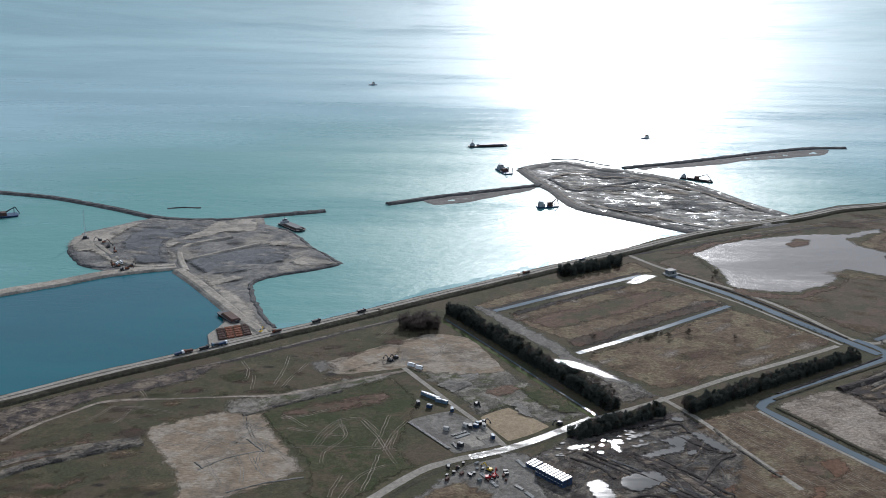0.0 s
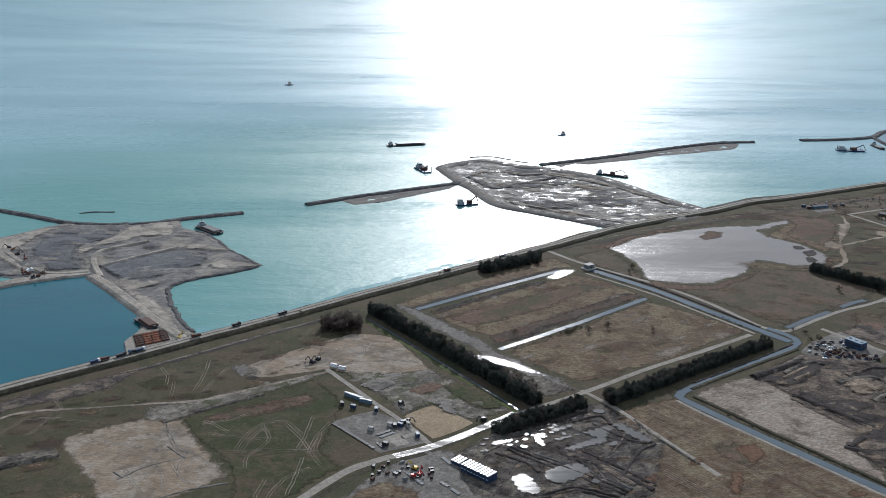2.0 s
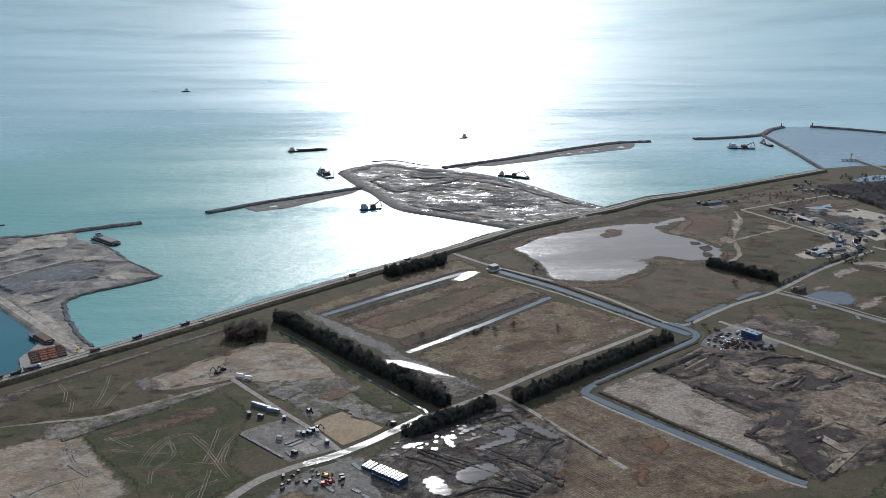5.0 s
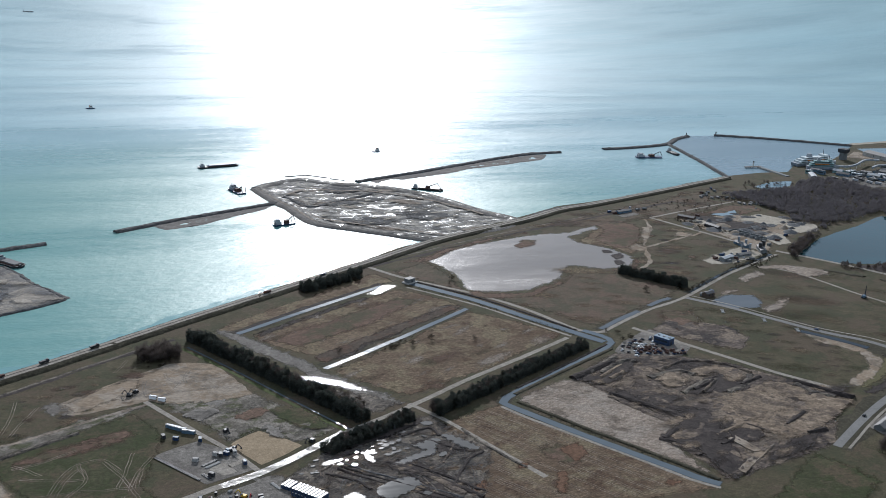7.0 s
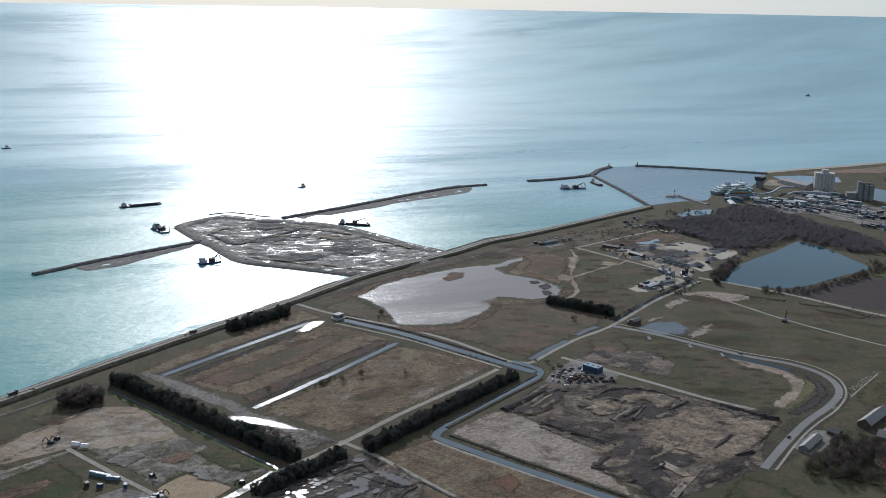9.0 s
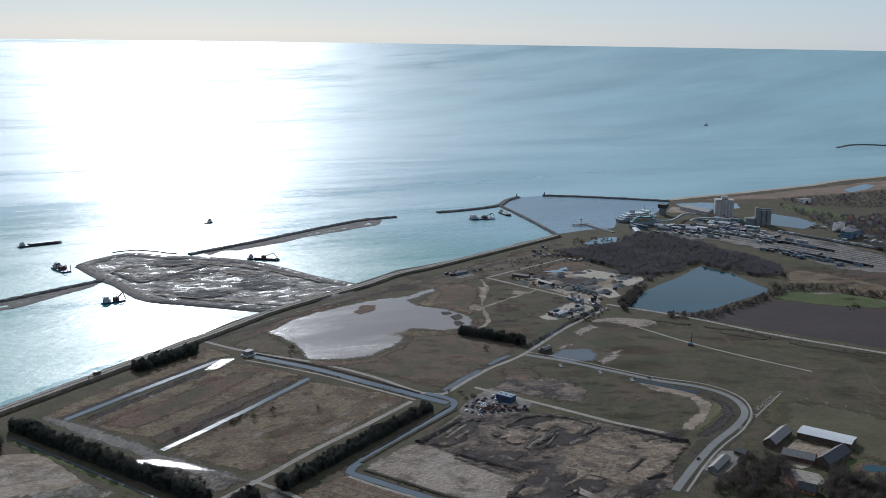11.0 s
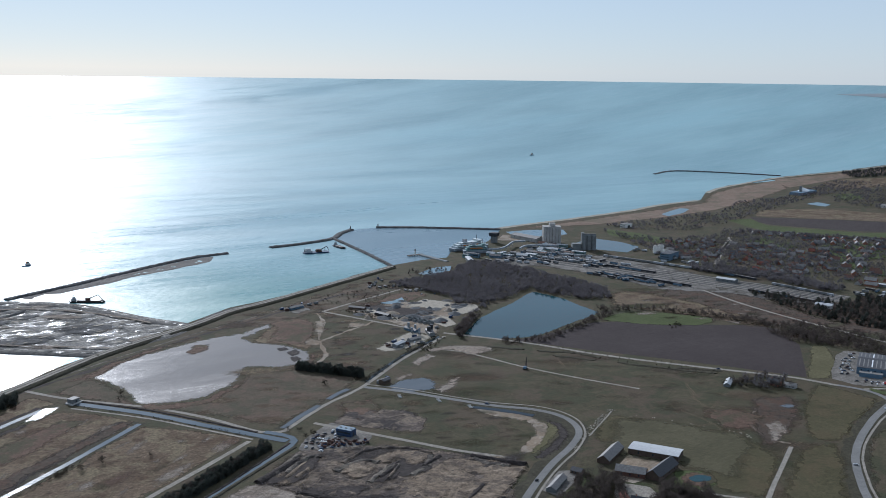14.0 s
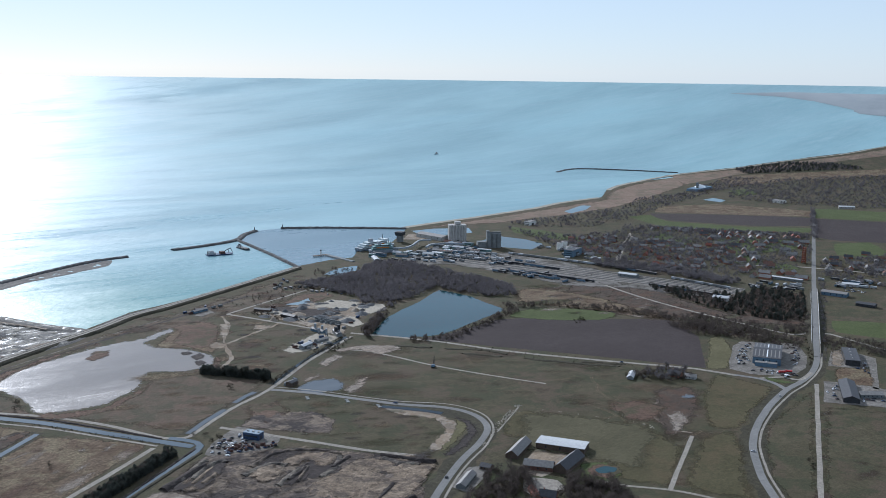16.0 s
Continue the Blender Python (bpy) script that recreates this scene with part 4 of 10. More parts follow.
sheet("concrete_slab", [(13.3, 632.1), (23.6, 639.2), (31.0, 624.6), (22.5, 621.1)], 0.2, TRACK, "pale concrete slab of the compound", "slab", 0.3, 3)
sheet("concrete_slab_small", [(25.1, 635.1), (34.8, 641.3), (37.0, 638.0), (27.4, 631.0)], 0.2, TRACK, "pale concrete slab of the compound", "slab", 0.3, 3)
ribbon("cross_path", [(167.1, 705.2), (178.9, 686.3), (190.5, 664.7), (209.0, 621.5), (231.0, 571.9)], 4, 0.15, TRACK, "faint earth track over the dead grass", "path")
ribbon("canal_track", [(203, 1074), (237, 1020), (292, 958), (330, 900), (361.8, 830.0), (383.9, 823.2)], 5, 0.16, TRACK, "pale gravel track beside the canal")
ribbon("canal_verge", [(231, 990), (283, 925), (318.9, 866.1), (347.3, 817.7)], 3, 0.12, TRACK, "pale bank path beside the canal", "path")
ribbon("field_edge_dark", [(65.1, 891.7), (126, 937), (207, 992)], 3, 0.09, DIKE_GRASS, "dark reedy ditch bank", "bank")
embankment("canal_bank", [(253.5, 704.0), (307.3, 739.8), (370.3, 780.6)], 2, 5, 0.8, DIKE_GRASS, "dark grassy canal bank", "bank", lump=0.3)
embankment("canal_bank_south", [(251.3, 690.4), (266.2, 667.6), (287.9, 631.5), (313.3, 591.4), (343.2, 542.9)], 2, 5, 0.9, DIKE_GRASS, "dark grassy canal bank", "bank", lump=0.3)
ribbon("bank_track", [(236.0, 685.3), (252.0, 657.8), (278.2, 618.4), (303.9, 580.3), (324.5, 547.3), (338.6, 532.5)], 3, 0.13, TRACK, "pale path along the canal bank", "path")
patch("russet_patch_east", [(235.2, 617.0), (261.4, 619.2), (267.1, 590.9), (254.8, 580.6), (237.9, 595.4)], 0.1, RUSSET, "patch of russet dead grass", "field", 9.0)
patch("russet_patch_low", [(231.7, 572.4), (241.5, 567.1), (239.0, 545.3), (227.9, 546.3)], 0.1, RUSSET, "patch of russet dead grass", "field", 9.0)
patch("dark_pasture", [(361.6, 514.0), (431.3, 565.7), (452.0, 515.5), (390.4, 458.9), (347.1, 478.1)], 0.08, FIELD_GREEN, "dark green pasture", "field", 9.0)
ribbon("dike_foot_path", [(-314.7, 656.7), (-253.1, 704.0), (-202.1, 741.0), (-137.9, 788.1), (-66.2, 843.4), (-11.5, 881.9)], 3, 0.07, MUD, "dark track at the foot of the dike", "path", 1.0)
ribbon("dike_foot_path_far", [(81, 999), (199, 1076), (294, 1127), (361, 1163), (432, 1198), (510, 1233), (595, 1271)], 3, 0.07, MUD, "dark track at the foot of the dike", "path", 1.0)
BROWN_MEADOW = ground_mat("brown_meadow", (0.06, 0.046, 0.033), (0.084, 0.066, 0.046), (0.12, 0.096, 0.07), 0.015, 0.15, patch=(0.1, 0.07, 0.052), patch2=(0.06, 0.055, 0.036), seed=47, grain=0.7)
patch("dike_meadow", [(440, 1205), (559, 1265), (700, 1330), (780, 1370), (760, 1260), (655, 1210), (615, 1222), (560, 1190), (500, 1195)], 0.03, BROWN_MEADOW, "brown dead grass behind the dike", "field", 14.0)
patch("mere_reeds", [(223, 1046), (275, 1080), (291, 1020), (293, 961), (354, 948), (399, 976), (433, 1022), (468, 999), (508, 1007), (523, 926), (448.6, 874.1), (381.5, 836.5), (328, 908), (292, 945), (255, 1000)], 0.06, BROWN_MEADOW, "meadow of brown dead grass round the mere", "field", 12.0)
patch("mere_island", [(395, 1125), (414, 1148), (429, 1142), (414, 1115), (397, 1110)], 0.3, RUSSET, "small reedy island in the mere", "island", 5.0)
patch("reed_fringe", [(274, 1076), (335, 1127), (423, 1171), (477, 1193), (427, 1182), (359, 1158), (289, 1107), (243, 1077)], 0.1, RUSSET, "russet reed fringe", "reeds", 9.0)
patch("reed_corner", [(477, 1126), (533, 1191), (575, 1174), (547, 1085), (523, 1052), (510, 1088)], 0.08, STRAW, "brown grass by the mere", "field", 10.0)
for pts, w in (([(490.2, 984.3), (511.9, 1007.7), (527.3, 1025.2), (540.1, 1053.4), (549.5, 1086.1)], 6), ([(549.5, 1086.1), (569.7, 1121.6), (594.2, 1157.2), (607.6, 1194.9), (613, 1215.8)], 4), ([(549.5, 1086.1), (577.4, 1098.6), (612.4, 1116.5), (658.8, 1137.8)], 4), ([(539, 1075.8), (538.3, 1090.3), (529.2, 1089.1)], 4)):
    ribbon("sandy_track", pts, w, 0.15, SAND, "sandy worn track over the grass", "path", 2.5, 5.0, 0.5)
for pts in ([(589.3, 1179.5), (603, 1174.1), (584.4, 1132.6), (567.3, 1116.9), (572.5, 1141.5)], [(538.3, 1117.1), (550, 1102.2), (554.4, 1084.5), (541.9, 1067.7), (529.7, 1080.7)], [(626.7, 1151.9), (641.7, 1136.1), (630.6, 1121.1), (610.4, 1126.9)]):
    patch("sandy_spot", pts, 0.14, SAND, "bare sandy spot in the grass", "ground", 6.0, 2.5)
ribbon("road_yard", [(625, 1223), (658, 1139), (680, 1076), (687, 1032)], 5, 0.2, TRACK, "pale gravel lane to the yard")
ribbon("road_yard_upper", [(625, 1223), (694, 1252), (793, 1291)], 4, 0.2, TRACK, "pale gravel lane to the yard")
patch("yard_sand", [(654, 1212), (750, 1219), (835, 1160), (803, 1126), (734, 1086), (689, 1034), (678, 1059), (675, 1103)], 0.15, SAND, "sandy storage yard with stockpiles", "yard", 8.0)
patch("yard_sand_lower", [(593, 1025), (643, 1055), (677, 1068), (683, 1031), (617, 999), (593, 1004)], 0.16, BEACH, "pale storage yard", "yard", 7.0)
sheet("small_pond", [(717, 1228), (742, 1230), (763, 1241), (754, 1218), (731, 1212)], 0.4, PORT, "small pond in rough grass", "water", 3, 4)
patch("small_pond_pale", [(583, 1246), (616, 1260), (620, 1240), (587, 1227)], 0.14, GRAVEL, "pale levelled patch", "ground", 7.0)
patch("flood_patch", [(529.0, 885.5), (556.9, 899.6), (581.8, 894.0), (580.1, 869.0), (560.9, 852.2), (532.7, 859.6)], 0.14, FLOOD, "shallow flooded patch in the grass", "water", 5.0, 2.5)
patch("russet_plot", [(459.3, 869.8), (498.3, 857.9), (478.9, 807.1), (442.5, 808.2)], 0.07, RUSSET, "patch of russet bare ground", "field", 12.0)
relief("soil_plot", [(425.0, 815.3), (456.9, 841.0), (505.3, 814.1), (510.1, 780.6), (484.8, 750.2), (447.5, 789.5)], 0.05, MUD_BROWN, 0.9, 15, 3.5, "heaps of brown soil on rough grass", fray=6.0)
patch("pale_loop", [(564.9, 789.8), (586.6, 759.8), (601.1, 726.8), (591.7, 692.4), (569.8, 670.1), (538.5, 659.0), (533.4, 668.0), (574.6, 693.3), (587.8, 722.4), (570.6, 756.0)], 0.08, SAND, "pale sandy scrape inside the road bend", "ground", 3.0)
ribbon("loop_ditch", [(566.6, 785.6), (586.6, 759.8), (602.5, 732.8)], 7, 0.3, DARK_DITCH, "dark water-filled ditch", "water", vary=0.3)
patch("loop_meadow", [(604.1, 712.5), (597.4, 693.1), (575.2, 672.2), (543.7, 654.2), (534.8, 655.1), (565.1, 673.5), (586.9, 694.3)], 0.13, FIELD_MOSS, "yellow-green grass slope inside the bend", "field", 3.0, 2.5)
ribbon("works_track", [(642, 989), (674, 954), (697.1, 867.7), (724.3, 798.5), (751.5, 740.0)], 3.5, 0.14, TRACK, "pale straight works track", "path")
ribbon("farm_track", [(631.0, 479.1), (684.5, 510.0), (746.6, 545.1)], 4, 0.14, TRACK, "pale farm track", "path")
ribbon("farm_lane", [(600.9, 528.1), (607.7, 509.8), (632.4, 478.0), (648.4, 441.1), (664.1, 391.5)], 3.5, 0.16, TRACK, "pale farm lane", "path")
ribbon("stone_drain", [(676.0, 702.8), (642.8, 681.9), (610.1, 662.1)], 1.6, 0.15, TRACK, "pale stone-lined drain", "path")
ribbon("straight_path", [(985.9, 562.2), (857.1, 483.7), (687.2, 379.9)], 4.5, 0.2, TRACK, "straight pale gravel path", "path")
ribbon("cycle_path", [(1339.4, 770.2), (1164.4, 663.9), (1084.6, 614.5), (1037.4, 589.4), (979.4, 569.7), (929.2, 558.8), (861.7, 536.4), (786.7, 500.0), (727.9, 453.2), (673.8, 396.6)], 2.2, 0.24, TRACK, "narrow cycle path beside the main road", "path", vary=0)
ribbon("bend_cycle_path", [(512, 907), (542.7, 866.8), (588.6, 790.9), (625.1, 750.0), (632.8, 710.0), (615.3, 673.3), (582.4, 645.1), (545.7, 624.3), (507.5, 599.8), (458.6, 562.7)], 2.0, 0.24, TRACK, "narrow cycle path beside the bend", "path", vary=0)
patch("pasture_east", [(919.2, 514.3), (959.7, 470.7), (966.2, 400.6), (723.4, 292.4), (680.8, 372.4)], 0.07, GRASS, "brown pasture", "field", 10.0)
mottle("east_patches", [(919.2, 514.3), (959.7, 470.7), (966.2, 400.6), (723.4, 292.4), (680.8, 372.4)], SCRUB, 30, 6, 20, 41, "brown weedy patches in the pasture", 0.1, 3.0, -10)
patch("pasture_triangle", [(965.2, 553.2), (854.9, 485.3), (690.5, 383.7), (677.7, 400.0), (723.6, 448.8), (787.0, 496.1), (847.9, 526.2)], 0.07, GRASS, "rough green verge inside the road curve", "field", 8.0)
sheet("hall_yard", [(981.4, 671.0), (1046.6, 711.3), (1072, 716), (1118, 668), (1074.8, 627.7), (1031.6, 602.1), (987.9, 594.3), (959.8, 626.0), (959.1, 653.7)], 0.18, GRAVEL, "pale concrete yard full of parked cars", "yard", 1.5, soft=0)
patch("junction_island", [(962.1, 611.0), (966.2, 600.1), (971.2, 578.3), (957.5, 586.2), (954.6, 601.0)], 0.3, MEADOW, "grassy island in the road junction", "verge", 2.0, 2.0, 0.5)
sheet("office_yard", [(1001.9, 562.9), (1023.3, 534.1), (1027.8, 506.0), (1036.1, 466.4), (989.3, 444.0), (970.8, 475.2), (948.5, 505.3), (935.6, 524.0)], 0.18, GRAVEL, "pale concrete yard", "yard", 1, soft=0)
sheet("depot_yard", [(1060.5, 591.7), (1121.0, 624.0), (1141.9, 621.1), (1134.7, 574.0), (1021.9, 510.4), (1020.3, 516.5), (1094.3, 560.7), (1077.8, 567.5), (1068.9, 579.8)], 0.18, GRAVEL, "pale concrete yard", "yard", 1, soft=0)
patch("depot_plot", [(1058.4, 582.1), (1081.9, 556.1), (1028.5, 520.2), (1011.0, 553.5)], 0.15, STRAW, "brown rough grass plot between two yards", "field", 4.0)
patch("depot_soil", [(1121.0, 624.0), (1137.0, 618.4), (1074.3, 581.4), (1064.7, 588.5)], 0.22, SAND, "bare brown soil beside the depot", "ground", 4.0)
patch("verge_green", [(941.5, 672.4), (1049.3, 749.2), (1070.3, 740.5), (1024.0, 696.2), (958.9, 656.6)], 0.1, FIELD_MOSS, "yellow-green rough grass plot beside the hall", "field", 4.0)
sheet("plot_green_east", [(1266.0, 706.4), (1314.6, 655.0), (1356.7, 574.8), (1277.6, 539.6), (1233.3, 612.8), (1213.6, 669.7)], 0.08, MEADOW, "bright green winter wheat", "field", 1)
sheet("farm_court", [(582.8, 595.9), (609.2, 609.0), (622.4, 580.4), (592.4, 564.8), (568.2, 560.6), (563.5, 579.2)], 0.16, SAND, "pale concrete farm court", "yard", 1, 4)
sheet("farm_drive", [(557.1, 569.1), (573.3, 549.3), (565.5, 532.3), (536.7, 535.1), (537.0, 551.4)], 0.16, TRACK, "pale farm drive", "yard", 1, 4)
sheet("house_drive", [(496.5, 591.0), (533.5, 613.1), (547.3, 605.6), (530.5, 589.6), (500.1, 574.3)], 0.16, GRAVEL, "pale gravel drive", "yard", 1, 4)
patch("farm_lawn", [(472, 552), (511, 583), (548, 592), (590, 545), (603, 520), (582, 466), (535, 500), (500, 530)], 0.08, FIELD_GREEN, "dark green lawn under the farm trees", "field", 6.0)
patch("farm_garden", [(615.0, 560.1), (638.1, 548.8), (626.7, 523.2), (599.5, 517.6), (586.2, 539.4)], 0.1, MEADOW, "green farm garden", "field", 4.0)

# heath colour lightened to stand in for haze over the far coast
HEATH = ground_mat("hazed_coastal_heath", (0.11, 0.078, 0.058), (0.17, 0.122, 0.092), (0.23, 0.172, 0.135), 0.012, 0.08, patch=(0.12, 0.1, 0.07), seed=46, grain=0.7)
RAIL_GROUND = ground_mat("oily_ballast", (0.075, 0.069, 0.063), (0.14, 0.13, 0.118), (0.23, 0.213, 0.193), 0.02, 0.1, stretch=(2.2, 0.35, 1), turn=-20, patch=(0.06, 0.053, 0.043), seed=36)
# far country
patch("heath", [(1294, 1681), (1490, 1706), (1722, 1743), (2005, 1791), (2183, 1917), (2381, 1998), (2670, 2069), (2493, 1889), (2134, 1734), (1916, 1662), (1708, 1635), (1524, 1631), (1358, 1665)], 0.08, HEATH, "russet coastal heath behind the beach", "field", 20.0, 10.0)
relief("heath_far", [(2676, 2086), (3045, 2104), (3498, 2166), (4014, 2224), (4523, 2322), (5717, 2459), (5021, 2156), (4164, 2135), (3323, 2057), (2839, 1983), (2519, 1909)], 0.3, HEATH, 0.0, 30, 40, "russet coastal heath behind the beach", "field")
ribbon("beach", [(1290, 1703), (1384, 1717), (1514, 1734), (1637, 1752), (1751, 1773), (1890, 1811), (2039, 1826)], 16, 0.14, BEACH, "narrow pale sand beach", "beach", 3)
ribbon("beach_far", [(2188, 1930), (2289, 1985), (2418, 2029), (2739, 2111), (3101, 2144), (3592, 2225), (4132, 2291), (4707, 2417), (5872, 2589)], 14, 0.14, BEACH, "narrow pale sand beach", "beach", 3)
sheet("far_field_tan", [(2029, 1612), (2189, 1558), (2275, 1346), (2181, 1291), (2062, 1418), (1933, 1552)], 0.1, STRAW, "far tan field", "field", 2, 20)
sheet("far_field_plough", [(1906, 1547), (2053, 1412), (2165, 1279), (2048, 1210), (1937, 1287), (1849, 1451)], 0.1, PLOUGH, "far ploughed field", "field", 2, 20)
sheet("far_field_green", [(1818, 1538), (1883, 1528), (1834, 1439), (1922, 1277), (2015, 1193), (1954, 1159), (1828, 1283), (1768, 1402)], 0.12, MEADOW, "far green field", "field", 2, 20)
sheet("far_field_green_east", [(2325, 1362), (2415, 1227), (2490, 1080), (2373, 1028), (2262, 1147), (2175, 1272)], 0.12, MEADOW, "far green field", "field", 2, 20)
sheet("far_field_plough_east", [(2157, 1262), (2244, 1138), (2336, 1012), (2023.0, 872.0), (1957, 998), (1907, 1067), (1912, 1116)], 0.12, PLOUGH, "far ploughed field", "field", 2, 20)
sheet("far_meadow_east", [(1864, 1047), (1938, 1012), (1862, 939), (1792, 916), (1750, 975)], 0.12, MEADOW, "far green paddock", "field", 2, 10)
sheet("town_green", [(1634, 1327), (1719, 1340), (1665, 1287), (1594, 1269)], 0.12, MEADOW, "green paddock in the town", "field", 1, 10)
sheet("town_green_wide", [(1570, 1222), (1687, 1272), (1650, 1230), (1548, 1191)], 0.12, MEADOW, "green paddock in the town", "field", 1, 10)
patch("town_park", [(1717, 1217), (1836, 1100), (1767, 1052), (1616, 1070), (1550, 968), (1521, 1028), (1626, 1152)], 0.1, MEADOW, "green park lawns in the town", "field", 15.0, 10.0)
sheet("port_green", [(1484, 1579), (1506, 1506), (1502, 1367), (1467, 1342), (1443, 1442), (1435, 1518)], 0.1, MEADOW, "green strip beside the inner port", "field", 2, 10)
relief("far_moor", [(2715, 1937), (2922, 1974), (3550, 1816), (4036, 1727), (3788, 1619), (3305, 1689), (2890, 1786), (2592, 1789)], 0.3, STRAW, 0.0, 30, 40, "far brown moor", "field")
sheet("far_pool", [(2235, 1638), (2290, 1645), (2277, 1596), (2234, 1582)], 0.16, PORT, "far pale pool", "water", 1, 10)
sheet("heath_pond", [(1764, 1690), (1877, 1740), (1888, 1719), (1820, 1677), (1747, 1655)], 0.16, PORT, "pale pond on the heath", "water", 2, 10)
sheet("forest_pond", [(879, 1377), (928, 1407), (964, 1406), (940, 1374), (895, 1354)], 0.14, PORT, "pale pond at the edge of the wood", "water", 1, 6)
sheet("inner_port", [(1299, 1476), (1377, 1506), (1395, 1442), (1386, 1382), (1322, 1350), (1295, 1400)], 0.12, LAKE, "blue inner port basin", "water", 0, 100)
sheet("inner_port_outer", [(1273, 1658), (1333, 1654), (1398, 1619), (1364, 1568), (1301, 1576), (1258, 1606)], 0.12, PORT, "blue-grey fishing port basin", "water", 0, 100)
patch("rail_ground", [(1078, 1450), (1207, 1446), (1262, 1349), (1290, 1232), (1278, 1091), (1303, 994), (1291.5, 869.9), (1236, 901), (1203, 1003), (1136, 1083), (1125, 1201), (1099, 1316), (1036, 1361)], 0.08, RAIL_GROUND, "stony ground of the railway yard", "ground", 15.0, 10.0)
patch("wood_floor", [(1237, 1004), (1265, 947), (1261, 913), (1307, 880), (1372, 887), (1385, 820), (1238, 724), (1209, 704), (1137, 800), (1188, 804), (1199, 874)], 0.06, SCRUB, "brown leaf litter under the dark wood", "ground", 12.0, 6.0)
patch("rail_slope", [(1215, 1161), (1246, 1097), (1237, 1004), (1205, 886), (1188, 804), (1127, 820), (1086, 879), (1040, 943), (1030, 982), (1075, 1040), (1140, 1080), (1180, 1130)], 0.05, SCRUB, "brown weedy slope below the railway", "field", 12.0, 6.0)
patch("rail_meadow", [(1042, 1105), (1101, 1098), (1120, 976), (1102.2, 819.2), (1068.8, 859.4), (1040, 946), (1013, 1009), (992, 1046)], 0.06, STRAW, "pale rough meadow beside the railway", "field", 15.0, 10.0)
ribbon("rail_path", [(1190, 1049), (1167, 951), (1156.4, 860.5), (1152.9, 774.1), (1154.9, 698.8), (1184.6, 691.1)], 5, 0.16, TRACK, "pale sandy path", "path")
ribbon("town_lane", [(1375, 1184), (1474, 1258), (1605, 1347)], 8, 0.2, TRACK, "pale town street")
ribbon("side_road", [(1503, 1028), (1576, 963), (1619.6, 881.7), (1651.9, 798.9)], 7, 0.2, TRACK, "pale town street")
ribbon("east_road", [(1188.9, 680.8), (1196.7, 667.9), (1181.0, 585.6), (1180.5, 496.2)], 5, 0.2, TRACK, "pale lane")
for k in range(17):
    a, b = [(1084, 1425), (1298.1, 884.4)], [(1172, 1470), (1347.7, 898.4)]
    f = k / 16
    line = [(a[0][0] * (1 - f) + b[0][0] * f, a[0][1] * (1 - f) + b[0][1] * f), (a[1][0] * (1 - f) + b[1][0] * f, a[1][1] * (1 - f) + b[1][1] * f)]
    ribbon("railway_track", line, 2.8, 0.2, ROCK if k % 3 else TRACK, "straight railway track on ballast", "track", 0.6, 25)


OLIVE = ground_mat("olive_winter_grass", (0.045, 0.04, 0.02), (0.064, 0.057, 0.03), (0.092, 0.08, 0.045), 0.015, 0.15, patch=(0.08, 0.064, 0.036), seed=41, grain=0.6)
patch("pasture_lower", [(665.4, 702.2), (695.8, 658.1), (731.9, 582.7), (717.7, 531.3), (639.7, 480.9), (613.9, 515.2), (646.1, 568.9), (638.2, 602.5), (607.5, 643.8), (612.0, 662.6)], 0.06, OLIVE, "olive green pasture round the farm", "field", 12.0, 5.0, 1.0)
patch("pasture_strip", [(745.9, 540.2), (793.5, 532.0), (764.8, 498.8), (701.1, 451.1), (667.7, 420.8), (639.7, 475.3)], 0.06, OLIVE, "olive brown pasture beside the farm track", "field", 14.0, 5.0, 1.0)
patch("pasture_corner", [(926.9, 653.3), (935.3, 631.1), (935.6, 580.3), (856.7, 553.0), (799.9, 527.1), (778.6, 553.0), (852.3, 614.5)], 0.065, OLIVE, "olive pasture in the corner of two roads", "field", 9.0, 5.0, 1.0)
FOX = ground_mat("fox_red_grass", (0.068, 0.038, 0.023), (0.104, 0.06, 0.038), (0.14, 0.086, 0.058), 0.05, 0.3, seed=43)
patch("bend_slope", [(608.1, 720.6), (609.0, 697.7), (595.7, 674.1), (566.8, 652.9), (539.3, 641.2), (534.4, 648.5), (561.9, 661.9), (584.9, 677.0), (599.8, 698.3)], 0.12, DARK_EARTH, "dark grassy slope inside the road bend", "verge", 4.0, 2.5, 2.0)
# dark and tan bands of the dug soil
for pts in ([(337.0, 704.0), (347.7, 684.7), (367.4, 656.6), (382.1, 653.4), (391.5, 623.4), (383.1, 598.9), (368.5, 551.2), (353.7, 541.3), (349.5, 555.7), (349.3, 586.7), (336.6, 595.5), (329.8, 605.3), (345.9, 620.9), (362.9, 629.6), (353.1, 646.6), (333.8, 680.3)], [(388.4, 674.4), (412.8, 697.4), (437.4, 705.5), (448.5, 680.9), (435.6, 667.5)], [(378.1, 597.9), (397.2, 609.5), (414.8, 608.6), (411.7, 594.6), (397.0, 582.8), (382.8, 588.4)], [(392.0, 731.2), (415.9, 742.7), (420.6, 729.6), (398.3, 718.2)], [(309.3, 719.4), (335.7, 735.7), (364.1, 760.3), (379.4, 748.0), (364.0, 725.6), (334.3, 708.9)], [(409.1, 577.5), (435.5, 591.0), (457.5, 596.7), (437.2, 573.2), (407.5, 561.1), (382.6, 555.3)], [(342.3, 683.3), (373.7, 678.7), (383.1, 668.8), (363.0, 657.2), (344.8, 668.2)]):
    patch("dark_soil", pts, 1.0, DARK_EARTH, "band of dark moist soil in the dug field", "ground", 5.0, 3.0, 5.0)
